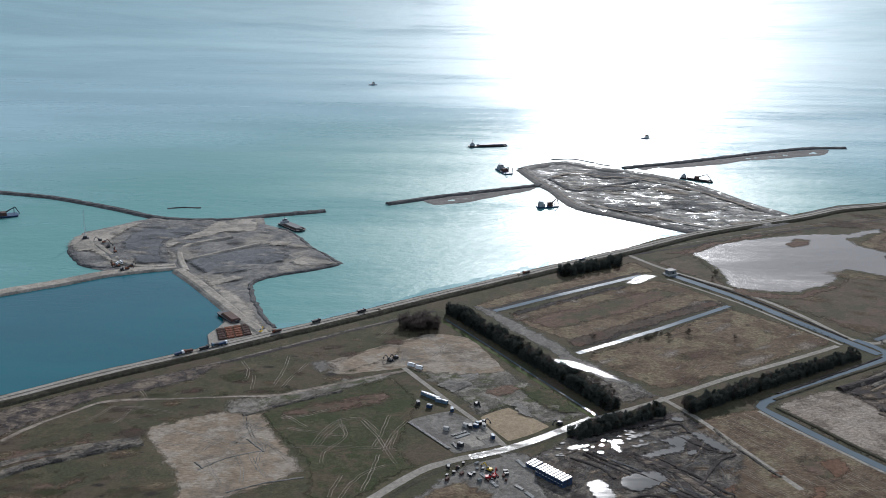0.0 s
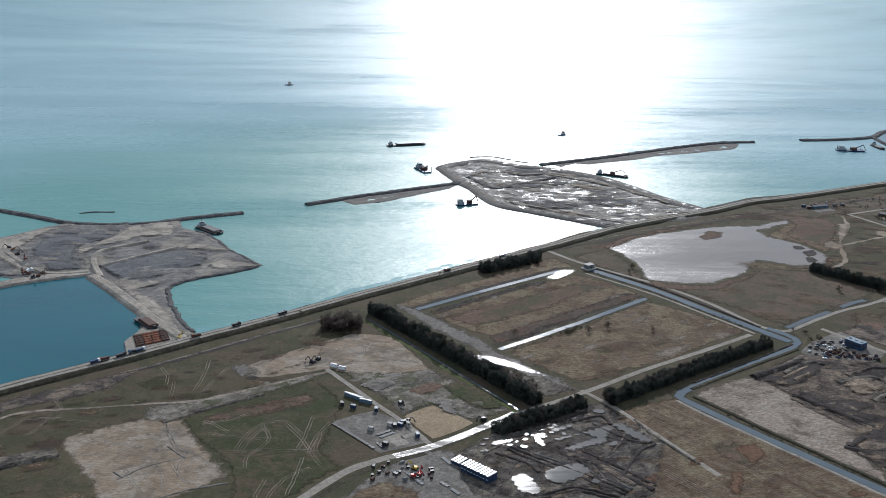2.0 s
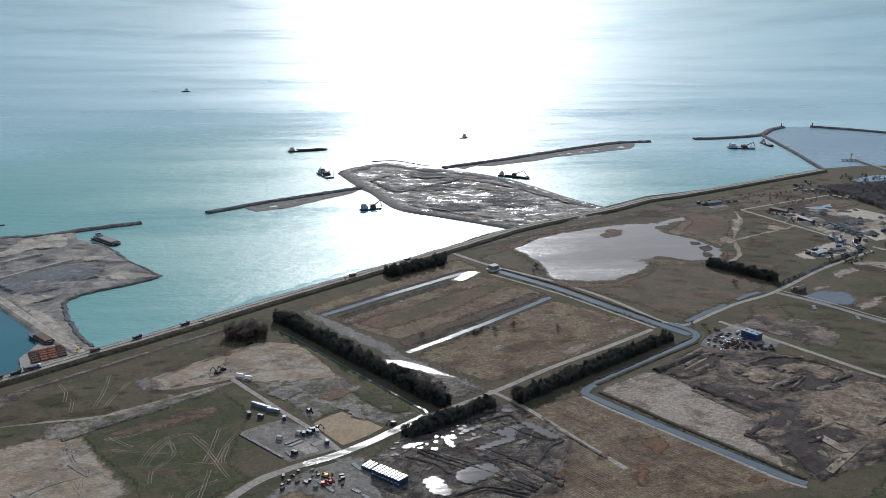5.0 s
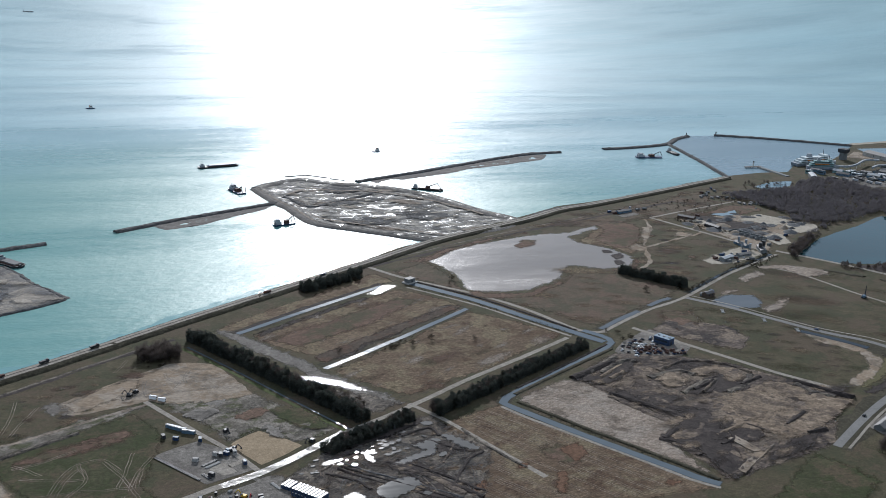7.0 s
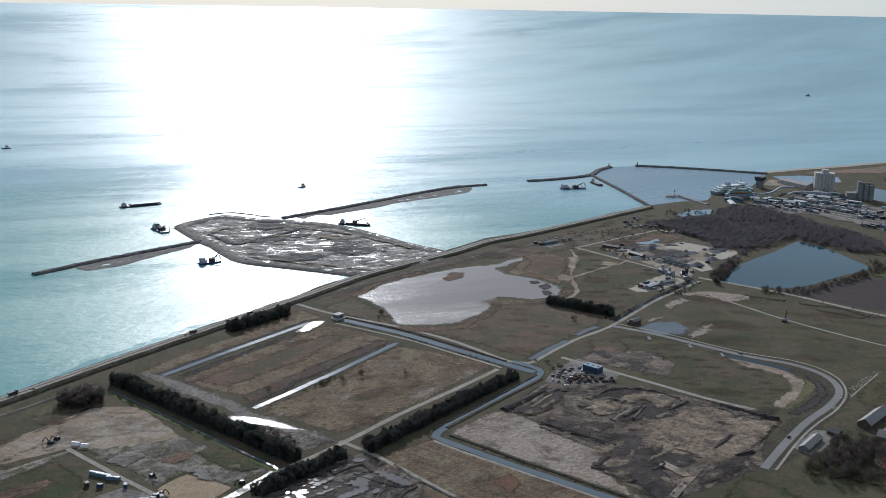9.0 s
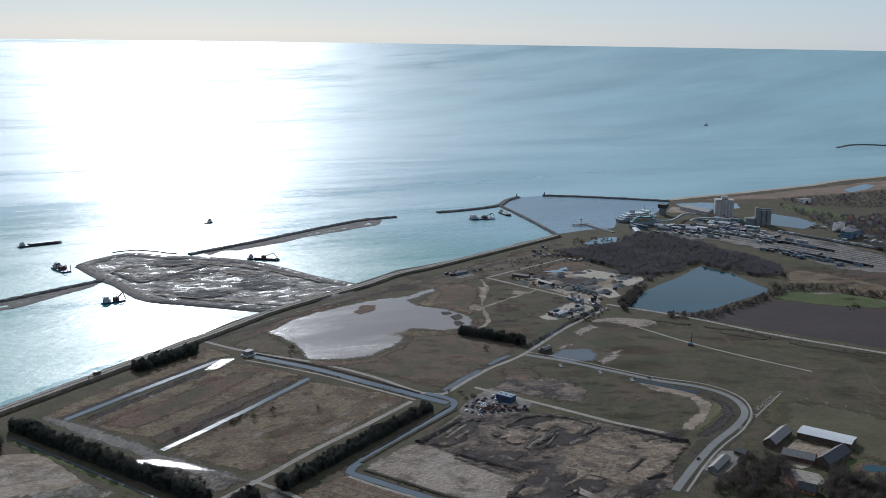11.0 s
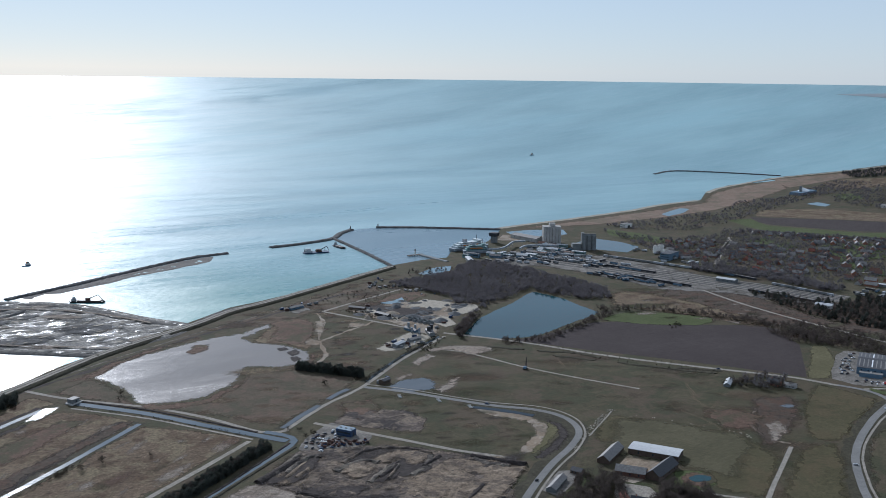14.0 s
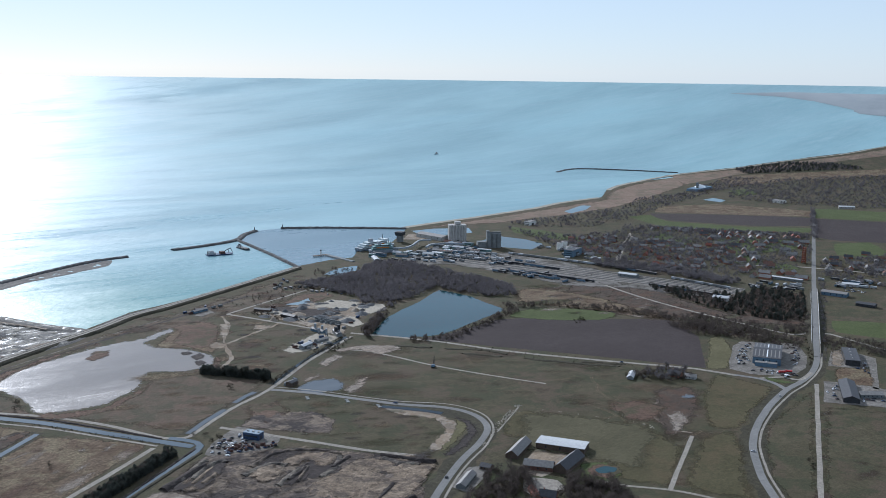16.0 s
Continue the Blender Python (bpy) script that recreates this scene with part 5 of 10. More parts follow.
for pts in ([(401.3, 659.8), (433.3, 663.5), (464.0, 648.4), (437.6, 623.2), (402.1, 618.0), (394.4, 628.7)], [(384.4, 715.5), (403.8, 721.0), (398.2, 690.5), (378.6, 686.7), (377.4, 698.1)], [(341.6, 614.2), (360.3, 616.0), (354.5, 599.7), (340.3, 602.8)], [(409.0, 719.1), (437.7, 724.7), (447.0, 713.6), (416.2, 703.9)], [(413.6, 622.0), (430.6, 611.9), (442.6, 588.1), (431.3, 584.5), (415.9, 603.0)]):
    patch("tan_soil", pts, 1.15, SOIL_TAN, "patch of tan subsoil in the dug field", "ground", 5.0, 3.0, 4.0)
for pts in ([(330.7, 689.4), (342.2, 672.7), (361.1, 653.4), (370.3, 644.1)], [(396.0, 673.3), (420.2, 696.4), (437.7, 704.3)], [(409.7, 673.4), (430.4, 694.9)], [(436.8, 669.4), (464.0, 690.0)], [(331.4, 606.8), (344.7, 594.3), (348.5, 585.1)]):
    embankment("dark_ridge", pts, 1.2, 5, 1.3, DARK_EARTH, "low ridge of dark dug soil", "ridge", lump=0.6, step=3, wobble=1.2)
# dark ruts and heaps of the muddy site
for pts, w in (([(131.6, 615.5), (150.0, 597.0), (165.1, 578.7), (181.7, 555.4)], 3.2), ([(138.9, 617.4), (155.8, 598.0), (170.4, 581.0), (185.3, 562.2)], 2.2), ([(168.8, 640.4), (179.4, 626.8), (194.7, 618.6)], 2.2), ([(164.7, 571.0), (185.6, 605.1), (199.9, 616.4)], 2.0), ([(87.9, 607.7), (105.0, 594.7), (113.9, 580.5)], 2.0), ([(149.4, 652.5), (171.2, 660.4), (176.2, 646.6)], 2.5)):
    embankment("rut_ridge", pts, w * 0.5, w * 1.6, 0.9, DARK_EARTH, "churned ridge of dark wet mud", "ridge", lump=0.5, step=2, wobble=1.5, z=0.3)
for pts in ([(167.9, 634.6), (177.2, 640.7), (184.1, 630.2), (179.1, 615.7), (168.6, 620.0)], [(129.8, 609.2), (143.0, 619.1), (158.7, 602.6), (153.3, 594.9), (138.6, 595.9)], [(91.9, 641.8), (130.3, 658.8), (166.2, 675.5), (169.0, 669.2), (132.5, 647.6), (94.6, 631.9)], [(150.2, 580.3), (160.5, 577.9), (163.9, 561.5), (148.2, 554.3)]):
    patch("dark_mud", pts, 0.8, DARK_EARTH, "dark wet churned mud", "ground", 3.0, 1.8, 2.5)
# plot beside the compound
relief("stone_heap", [(-3.4, 722.6), (9.0, 735.9), (29.7, 743.3), (25.6, 723.8), (8.9, 708.7)], 0.4, GRAVEL, 1.6, 9, 2.0, "broad blue-grey heap of stone", "heap", fray=2.0)
patch("pale_hollow", [(52.2, 688.9), (59.5, 691.1), (66.4, 681.8), (67.6, 665.3), (59.1, 672.2)], 0.7, GRAVEL, "pale dried hollow", "ground", 3.0, 2.0, 2.0)
patch("weed_patch", [(61.1, 715.0), (74.9, 723.8), (94.4, 701.3), (102.0, 675.8), (83.6, 678.8), (66.5, 699.1)], 0.6, FIELD_GREEN, "green weeds on the spoil plot", "field", 4.0, 2.5, 3.0)
patch("russet_weeds", [(34.0, 711.8), (53.0, 725.0), (63.3, 715.0), (43.0, 700.2)], 0.62, RUSSET, "russet weeds on the spoil plot", "field", 4.0, 2.5, 3.0)
for pts in ([(253.6, 609.9), (272.8, 615.7), (272.2, 598.5), (257.5, 587.5)], [(241.4, 577.2), (248.4, 574.5), (237.2, 547.7), (230.5, 550.2)], [(311.0, 552.5), (318.6, 543.8), (308.5, 539.4), (303.8, 546.1)], [(176.3, 568.7), (190.0, 579.6), (190.7, 569.2), (180.8, 558.7)], [(220.8, 597.3), (227.7, 593.1), (222.3, 584.2), (217.1, 587.6)]):
    patch("russet_tuft", pts, 0.14, FOX, "russet dead grass in the brown field", "field", 4.0, 2.5, 3.0)
for pts in ([(124.3, 823.3), (160.0, 853.4), (211.0, 892.3), (254, 928), (270, 923), (211.9, 871.8), (155.0, 825.8), (123.8, 803.5)], [(120, 1013), (163, 1047), (195, 1053), (188, 1033), (152, 1011), (123, 987)], [(64.7, 885.7), (119, 926), (181, 969), (185, 959), (118, 913), (71.8, 874.2)]):
    patch("reed_band", pts, 0.01, DARK_EARTH, "dark band of reeds and wet soil beside the ditch", "reeds", 6.0, 3.0, 4.0)
# banks along the canal and the foot of the dike
embankment("canal_reed_bank", [(240, 1012), (290, 949), (326.5, 889.7), (357.8, 832.4)], 1.0, 4.5, 0.9, DARK_EARTH, "dark reedy bank between canal and track", "bank", lump=0.4, step=4)
embankment("canal_bend_bank", [(370.8, 791.5), (311.3, 750.2), (259.6, 715.2)], 1.0, 4, 0.8, DARK_EARTH, "dark reedy canal bank", "bank", lump=0.4, step=4)
ribbon("dike_foot_strip", [(-342.6, 630.5), (-313.2, 653.2), (-252.1, 701.0), (-201.3, 737.8), (-137.3, 784.4), (-65.9, 839.3), (-6.3, 883.6)], 3.5, 0.1, DARK_EARTH, "dark strip at the foot of the dike", "ditch", 1.2, 5, 0.5)
ribbon("dike_foot_strip_far", [(79, 987), (197, 1064), (291, 1113), (357, 1151), (427, 1184), (504, 1218), (588, 1256), (705, 1308)], 5, 0.1, DARK_EARTH, "dark strip at the foot of the dike", "ditch", 1.5, 6, 0.5)
ribbon("ditch_bank_dark", [(45.4, 889.2), (121, 947), (206, 1007)], 5, 0.13, DARK_EARTH, "dark reedy ditch bank", "bank", 1.5, 4, 0.5)
for pts in ([(533, 1200), (567, 1211), (591, 1191), (572, 1134), (534, 1090), (511, 1090), (506, 1130), (530, 1166)], [(519, 1049), (523, 1037), (507, 1007), (480, 994), (464, 1005), (501, 1015)], [(274, 1076), (301, 1102), (334, 1122), (354, 1141), (338, 1136), (298, 1116), (267, 1084)], [(293, 965), (313, 952), (356, 951), (400, 980), (401, 969), (355, 935), (312, 933), (287, 947)]):
    patch("reed_margin", pts, 0.1, RUSSET, "russet reed margin of the mere", "reeds", 6.0, 3.0, 5.0)
for pts in ([(495, 1064), (510, 1069), (509, 1053), (493, 1043)], [(488, 1040), (499, 1041), (497, 1026), (485, 1021)], [(493, 1084), (504, 1082), (502, 1072), (491, 1070)]):
    patch("reed_islet", pts, 0.2, DARK_EARTH, "dark reed islet in the mere", "reeds", 3.0, 2.0, 2.0)
# soft patches of other growth over the fields
PASTURE = [(563.5, 855.9), (691, 998), (746, 934), (898.8, 679.7), (903.5, 594.8), (690.0, 459.7), (639.7, 483.8), (624.8, 524.6), (667.9, 708.9), (628.5, 749.6)]
for mat, count, lo, hi, seed, words in ((STRAW, 30, 8, 24, 3, "faded tan patches in the winter pasture"), (FIELD_GREEN, 40, 9, 30, 4, "greener patches in the winter pasture"), (SCRUB, 40, 7, 24, 5, "brown weedy patches in the winter pasture")):
    mottle("pasture_patches", PASTURE, mat, count, lo, hi, seed, words, 0.08, 3.5, -35, "field", 0.42)
PADDOCK = ground_mat("grazed_paddock", (0.051, 0.046, 0.027), (0.074, 0.067, 0.039), (0.102, 0.091, 0.056), 0.02, 0.2, stretch=(0.5, 1.5, 1), turn=30, seed=43, grain=0.4)
patch("farm_paddock", [(665, 694), (712, 650), (740, 592), (722, 556), (648, 520), (600, 600), (592, 628), (628, 655)], 0.075, PADDOCK, "olive grazed paddock round the farm", "field", 22.0)
patch("brown_weeds", [(830, 660), (876, 640), (830, 590), (742, 553), (722, 560), (744, 592), (762, 606), (800, 640)], 0.1, SCRUB, "purple-brown weeds in the pasture corner", "field", 16.0)
patch("brown_weeds_wide", [(748, 662), (790, 650), (800, 610), (753, 589), (728, 606)], 0.1, RUSSET, "brown weeds in the pasture corner", "field", 16.0)
ribbon("weed_path", [(806, 632), (772, 610), (752, 586), (744, 566), (754, 552)], 2.2, 0.17, STRAW_PALE, "pale trodden path through brown weeds", "path", 2.5, 4.0, 0.4)
LOOP = [(433.2, 856.0), (497.4, 885.9), (566.2, 796.6), (587.8, 722.4), (570.4, 692.0), (536.5, 668.1), (497.0, 704.4), (449.4, 782.2)]
for mat, count, lo, hi, seed, words in ((FIELD_GREEN, 22, 6, 16, 7, "green rough patches inside the bend"), (STRAW, 26, 4, 13, 8, "tan bare patches inside the bend"), (DARK_EARTH, 24, 3, 9, 9, "dark dug earth inside the bend")):
    mottle("loop_patches", LOOP, mat, count, lo, hi, seed, words, 0.1, 2.4, -25, "field", 0.5)
DIKE_LAND = [(434, 1203), (559, 1270), (861, 1423), (826, 1313), (750, 1219), (674, 1094), (535, 948), (508, 1007), (546, 1099), (534, 1213)]
for mat, count, lo, hi, seed, words in ((SCRUB, 60, 6, 20, 10, "brown scrubby patches behind the dike"), (STRAW, 40, 5, 16, 11, "tan patches of dead grass behind the dike"), (RUSSET, 22, 5, 14, 12, "russet patches behind the dike"), (DARK_EARTH, 16, 3, 9, 13, "dark patches behind the dike")):
    mottle("dike_land_patches", DIKE_LAND, mat, count, lo, hi, seed, words, 0.08, 2.4, -20)
RAIL_LAND = [(1042, 1105), (1110, 1107), (1150, 1002), (1170.8, 871.4), (1138.7, 773.1), (1146.2, 677.4), (1080.8, 732.7), (1082.5, 841.5), (1024, 932), (973, 1003)]
for mat, count, lo, hi, seed, words in ((SCRUB, 60, 8, 26, 14, "brown scrub beside the railway"), (STRAW_PALE, 18, 4, 12, 15, "pale bare patches beside the railway"), (FIELD_GREEN, 16, 8, 20, 16, "green patches beside the railway")):
    mottle("rail_land_patches", RAIL_LAND, mat, count, lo, hi, seed, words, 0.12, 3.0, -15)
SOIL = [(317.0, 726.4), (365.4, 769.3), (410.9, 753.7), (452.5, 732.5), (508.1, 656.8), (456.0, 574.6), (352.2, 544.5), (349.4, 552.6), (339.5, 605.5), (355.7, 628.8)]
mottle("soil_dark_patches", SOIL, DARK_EARTH, 90, 3, 12, 17, "dark moist bands in the dug soil", 1.1, 4.5, 20, "ground", 0.85)
mottle("soil_tan_patches", SOIL, SOIL_TAN, 60, 2, 10, 18, "tan subsoil thrown up in the dug field", 1.25, 3.5, 20, "ground", 0.85)
MUDS = [(113.0, 651.1), (175.5, 680.5), (205.9, 621.4), (179.8, 552.1), (72.5, 548.6), (63.1, 604.5)]
mottle("mud_dark_patches", MUDS, DARK_EARTH, 70, 1.5, 6, 19, "dark wet bands in the churned mud", 0.75, 4.5, 30, "ground", 0.85)
mottle("mud_tan_patches", MUDS, SOIL_TAN, 50, 1.5, 5, 20, "tan drier crusts on the churned mud", 0.85, 3.5, 30, "ground", 0.85)
WEST_LAND = [(-325.0, 626.1), (-249.3, 692.2), (-138.0, 760.7), (-31.1, 847.8), (-6.1, 870.4), (-27.9, 765.6), (-94.8, 708.5), (-126.6, 692.3), (-204.6, 639.1), (-199.1, 606.7), (-151.2, 534.9), (-281.5, 530.6)]
for mat, count, lo, hi, seed, words in ((STRAW, 46, 3, 11, 21, "tan patches of dead grass"), (FIELD_GREEN, 36, 3, 12, 22, "green patches of rough grass"), (SCRUB, 40, 3, 10, 23, "brown weedy patches"), (DARK_EARTH, 22, 1.5, 5, 24, "dark churned patches")):
    mottle("west_patches", WEST_LAND, mat, count, lo, hi, seed, words, 0.085, 2.6, 10)
STRAW_LAND = [(61.6, 876.6), (118, 918), (219, 987), (273, 907), (342.2, 823.9), (175.3, 719.7), (142.0, 752.5), (120.5, 806.0)]
for mat, count, lo, hi, seed, words in ((RUSSET, 40, 4, 14, 25, "russet weedy patches in dead grass"), (STRAW_PALE, 36, 3, 10, 26, "pale patches in dead grass")):
    mottle("straw_patches", STRAW_LAND, mat, count, lo, hi, seed, words, 0.09, 4.0, 38)
patch("dark_reed_band", [(118, 800), (150, 828), (190, 856), (240, 892), (270, 916), (262, 926), (225, 900), (180, 868), (140, 842), (106, 816)], 0.13, SCRUB, "dark purple-brown reed band along a ditch", "reeds", 5.0, 2.5)
patch("brown_reed_field", [(74, 862), (120, 898), (170, 932), (214, 962), (236, 940), (196, 905), (150, 872), (104, 838)], 0.1, RUSSET, "russet-brown weeds between two ditches", "field", 9.0)
ISLE_LAND = [(162, 1445), (192, 1495), (276, 1471), (336, 1409), (400, 1289), (417, 1242), (352, 1205), (264, 1228), (191, 1292), (164, 1374)]
mottle("island_pale_patches", ISLE_LAND, STRAW_PALE, 40, 5, 16, 28, "pale drying silt on the island", 0.9, 3.5, -15, "ground")
# small pale discs painted in place of glints on the wet fill
mottle("island_glint_specks", ISLE_LAND, BEACH, 150, 1.5, 5, 34, "pale specks painted for glints on the wet island", 1.2, 2.5, 10, "ground", 0.9)
mottle("island_dark_patches", ISLE_LAND, ROCK, 34, 5, 18, 29, "dark wet fill on the island", 1.0, 3.5, -15, "ground")
SPIT_LAND = [(-397, 1092), (-341, 1167), (-222, 1182), (-180, 1129), (-116, 1027), (-181, 983), (-211, 991), (-277, 1046), (-330, 1019), (-370, 1030)]
mottle("spit_pale_patches", SPIT_LAND, PUMPED, 26, 3, 9, 30, "pale pumped sand on the spit", 1.4, 3.5, -10, "ground", 0.6)
mottle("spit_dark_patches", SPIT_LAND, SLATE, 24, 3, 9, 31, "dark wet spoil on the spit", 1.55, 3.5, -10, "ground", 0.6)
# pale and wet places in the pasture
for pts in ([(596, 952), (631, 971), (634, 952), (601, 936), (587, 935)], [(642, 989), (673, 988), (712, 962), (713, 946), (677, 935), (666, 965), (638, 970)], [(562.0, 851.8), (595.8, 869.1), (611.0, 877.9), (612.1, 868.8), (591.5, 848.0), (566.8, 838.0)], [(551, 908), (578, 917), (575, 906), (547.1, 895.0)], [(774.3, 596.5), (796.9, 600.4), (783.1, 579.5), (736.4, 556.6), (744.4, 569.4)]):
    patch("pale_patch", pts, 0.22, STRAW_PALE, "pale dried-out patch in the pasture", "ground", 7.0, 3.0, 5.0)
patch("pasture_pool", [(832.7, 624.6), (845.3, 622.1), (846.4, 614.3), (833.7, 614.7)], 0.24, FLOOD, "shallow pool in the pasture", "water", 4.0, 2.5, 2.0)
mottle("mere_field_patches", [(258, 991), (290, 952), (352, 941), (396, 969), (430, 1014), (465, 991), (515, 925), (450.2, 877.3), (384.1, 842.2), (330, 915)], STRAW, 40, 5, 16, 44, "tan patches of dead grass by the mere", 0.12, 3.0, -20)
patch("russet_bank", [(719, 1239), (765, 1269), (809, 1268), (808, 1236), (754, 1210), (765, 1237), (738, 1224)], 0.13, RUSSET, "russet dead weeds round a small pond", "field", 6.0, 3.0)
patch("yard_earth", [(667, 1229), (712, 1219), (735, 1181), (784, 1162), (742, 1133), (705, 1117), (698, 1156), (668, 1189)], 0.25, DARK_EARTH, "dark trampled earth of the storage yard", "yard", 7.0, 3.0)
for pts in ([(676, 1221), (693, 1192), (697, 1133), (685, 1119), (681, 1167), (671, 1203)], [(768, 1137), (782, 1110), (815, 1119), (831, 1150), (804, 1162), (784, 1154)], [(736, 1185), (752, 1178), (770, 1152), (812, 1173), (786, 1215), (768, 1205)], [(719, 1094), (722, 1062), (744, 1068), (752, 1093), (753, 1115), (727, 1103)]):
    patch("yard_sand_bay", pts, 0.3, BEACH, "bright trodden sand between stockpiles", "yard", 4.0, 2.5, 3.0)
ribbon("lane_canal_reeds", [(378.7, 827.5), (407.1, 850.4), (442.8, 872.7), (457.8, 882.0), (496, 903)], 12, 0.08, DIKE_GRASS, "dark reedy canal margins", "bank", vary=0.2)
for pts in ([(381.9, 829.6), (408.6, 849.8), (440.2, 869.9)], [(456.7, 882.5), (475.5, 894.8), (490, 901)]):
    ribbon("lane_canal", pts, 6, 0.26, FLOOD, "straight grey canal beside the lane", "water")
ribbon("lane_ditch", [(520, 914), (586, 966), (641, 1000), (689, 1029)], 4, 0.14, DARK_DITCH, "dark ditch beside the lane", "water")
ribbon("lane_verge", [(515, 912), (583, 962), (641, 1000), (690, 1028)], 9, 0.1, DIKE_GRASS, "dark grassy ditch banks", "bank", vary=0.3)


# ---- small pools ----
LONG_PUDDLE = water_mat("rippled_puddle_water", (0.14, 0.13, 0.12), (0.2, 0.19, 0.18), 0.14, 0.4, 0.2, 0.05)
def pool(pts, label="shallow puddle of muddy water mirroring the sky", wobble=1.3):
    return sheet("puddle", pts, 0.9, PUDDLE, label, "puddle", wobble, 1.6, 0.9, 5)


for pts in ([(151.6, 635.8), (161.0, 639.5), (172.3, 644.1), (176.2, 640.0), (167.6, 626.5), (164.3, 618.4), (150.2, 613.1), (139.1, 606.6), (134.6, 611.0), (148.9, 620.2), (160.0, 627.0)], [(177.1, 647.7), (184.2, 647.1), (192.5, 635.6), (200.2, 620.5), (192.8, 618.6), (181.2, 634.4)],
            [(116.5, 579.2), (122.6, 585.1), (129.8, 588.3), (141.4, 591.6), (147.9, 580.3), (137.5, 571.5), (125.6, 564.9), (117.4, 569.4)], [(93.4, 574.2), (102.8, 579.4), (107.7, 573.3), (111.7, 558.4), (107.4, 553.0), (96.2, 557.9)],
            [(144.2, 569.0), (150.5, 571.9), (153.2, 567.9), (146.7, 564.3)], [(166.6, 618.5), (174.5, 622.7), (174.8, 617.2), (167.7, 613.0)], [(130.9, 625.2), (145.5, 632.2), (145.6, 628.9), (132.7, 622.0)], [(117.8, 630.4), (123.0, 633.9), (128.0, 630.8), (126.5, 626.6), (121.2, 627.2), (124.4, 618.5), (122.2, 614.5), (118.2, 623.1)],
            [(86.4, 621.1), (93.8, 625.4), (103.8, 625.0), (97.1, 620.7), (88.3, 618.0)], [(131.9, 640.0), (147.5, 647.4), (148.5, 644.1), (134.2, 635.1)], [(165.6, 669.3), (173.5, 671.4), (177.1, 665.2), (170.1, 663.2)]):
    patch("puddle", pts, 0.95, PUDDLE, "shallow puddle of muddy water mirroring the sky", "puddle", 3.2, 1.0, 1.2)
patch("long_puddle", [(83.1, 777.5), (106.1, 773.8), (127.9, 756.4), (145.1, 733.0), (126.9, 743.0), (100.9, 759.7)], 0.16, LONG_PUDDLE, "long bright broken puddle beside the tree belt", "puddle", 4.5, 1.2, 1.5)
patch("ditch_end_puddle", [(186, 974), (209, 1002), (222, 998), (199, 972)], 0.16, LONG_PUDDLE, "bright broken puddle at the end of a ditch", "puddle", 4.0, 1.2, 1.5)
random.seed(5)
for k in range(44):
    f = random.random()
    (ax, ay), (bx, by) = [(79.4, 616.8), (158.6, 648.5)]
    x, y = ax + (bx - ax) * f + random.uniform(-14, 10), ay + (by - ay) * f + random.uniform(-12, 10)
    r = random.uniform(0.4, 1.5)
    pool([(x + r * 1.6 * math.cos(a) * random.uniform(0.6, 1.2), y + r * math.sin(a) * random.uniform(0.6, 1.2)) for a in (0, 1.05, 2.1, 3.14, 4.2, 5.2)], wobble=0.6)


# ---- wheel tracks ----
def wheel_tracks(name, lines, mat, gauge=2.0, width=0.7, z=0.11, label="worn pairs of wheel tracks in the grass"):
    verts, faces = [], []
    for pts in lines:
        line = curve_through(pts, 4, False, 1.2, 25)
        for side in (-gauge / 2, gauge / 2):
            base = len(verts)
            for i, q in enumerate(line):
                d = (line[min(i + 1, len(line) - 1)] - line[max(i - 1, 0)]).normalized()
                s = Vector((-d.y, d.x))
                w = width * (0.3 + 0.5 * abs(noise.noise((q.x * 0.09, q.y * 0.09, side)) + 0.4))
                for k in (w, -w):
                    verts.append((*(q + s * (side + k)), z))
            faces += [(base + 2 * i, base + 2 * i + 1, base + 2 * i + 3, base + 2 * i + 2) for i in range(len(line) - 1)]
    faces = [f[::-1] for f in faces]
    return tagged(link_mesh(name, verts, faces, mat), label, "wheel tracks", kind="stuff")


def random_tracks(pts, count, seed, spread=0.5):
    """Curving drives that stay inside an outline."""
    rnd = random.Random(seed)
    xs, ys = [p[0] for p in pts], [p[1] for p in pts]
    out = []
    while len(out) < count:
        x, y, a = rnd.uniform(min(xs), max(xs)), rnd.uniform(min(ys), max(ys)), rnd.uniform(0, math.tau)
        turn, line = rnd.uniform(-spread, spread), []
        for _ in range(rnd.randint(4, 9)):
            if not inside(pts, x, y):
                break
            line.append((x, y))
            x, y, a = x + 9 * math.cos(a), y + 9 * math.sin(a), a + turn + rnd.uniform(-0.2, 0.2)
        if len(line) > 3:
            out.append(line)
    return out


GREEN_PTS = [(-118.6, 669.0), (-92.9, 693.7), (-39.9, 731.7), (-20.3, 701.5), (-19.7, 659.2), (-29.9, 620.8), (-17.5, 594.1), (-31.5, 579.1), (-60.5, 544.2), (-74.6, 547.0), (-81.1, 584.5), (-108.4, 630.1)]
wheel_tracks("wheel_tracks", [[(-86.6, 618.7), (-80.5, 642.1), (-72.2, 657.2), (-56.3, 660.5), (-43.6, 640.9)], [(-83.1, 614.8), (-77.8, 635.4), (-69.2, 651.2), (-65.6, 631.7), (-76.9, 611.1), (-77.0, 595.8)], [(-56.1, 657.8), (-43.0, 632.5), (-28.8, 597.5)], [(-36.4, 667.6), (-40.8, 641.0), (-45.3, 620.2)], [(-23.7, 659.1), (-34.4, 632.9), (-37.1, 612.6)], [(-40.7, 608.5), (-44.4, 582.2), (-48.1, 561.1)], [(-72.5, 659.9), (-65.7, 640.1)]] + random_tracks(GREEN_PTS, 7, 3, 0.12), STRAW_PALE, width=0.36)
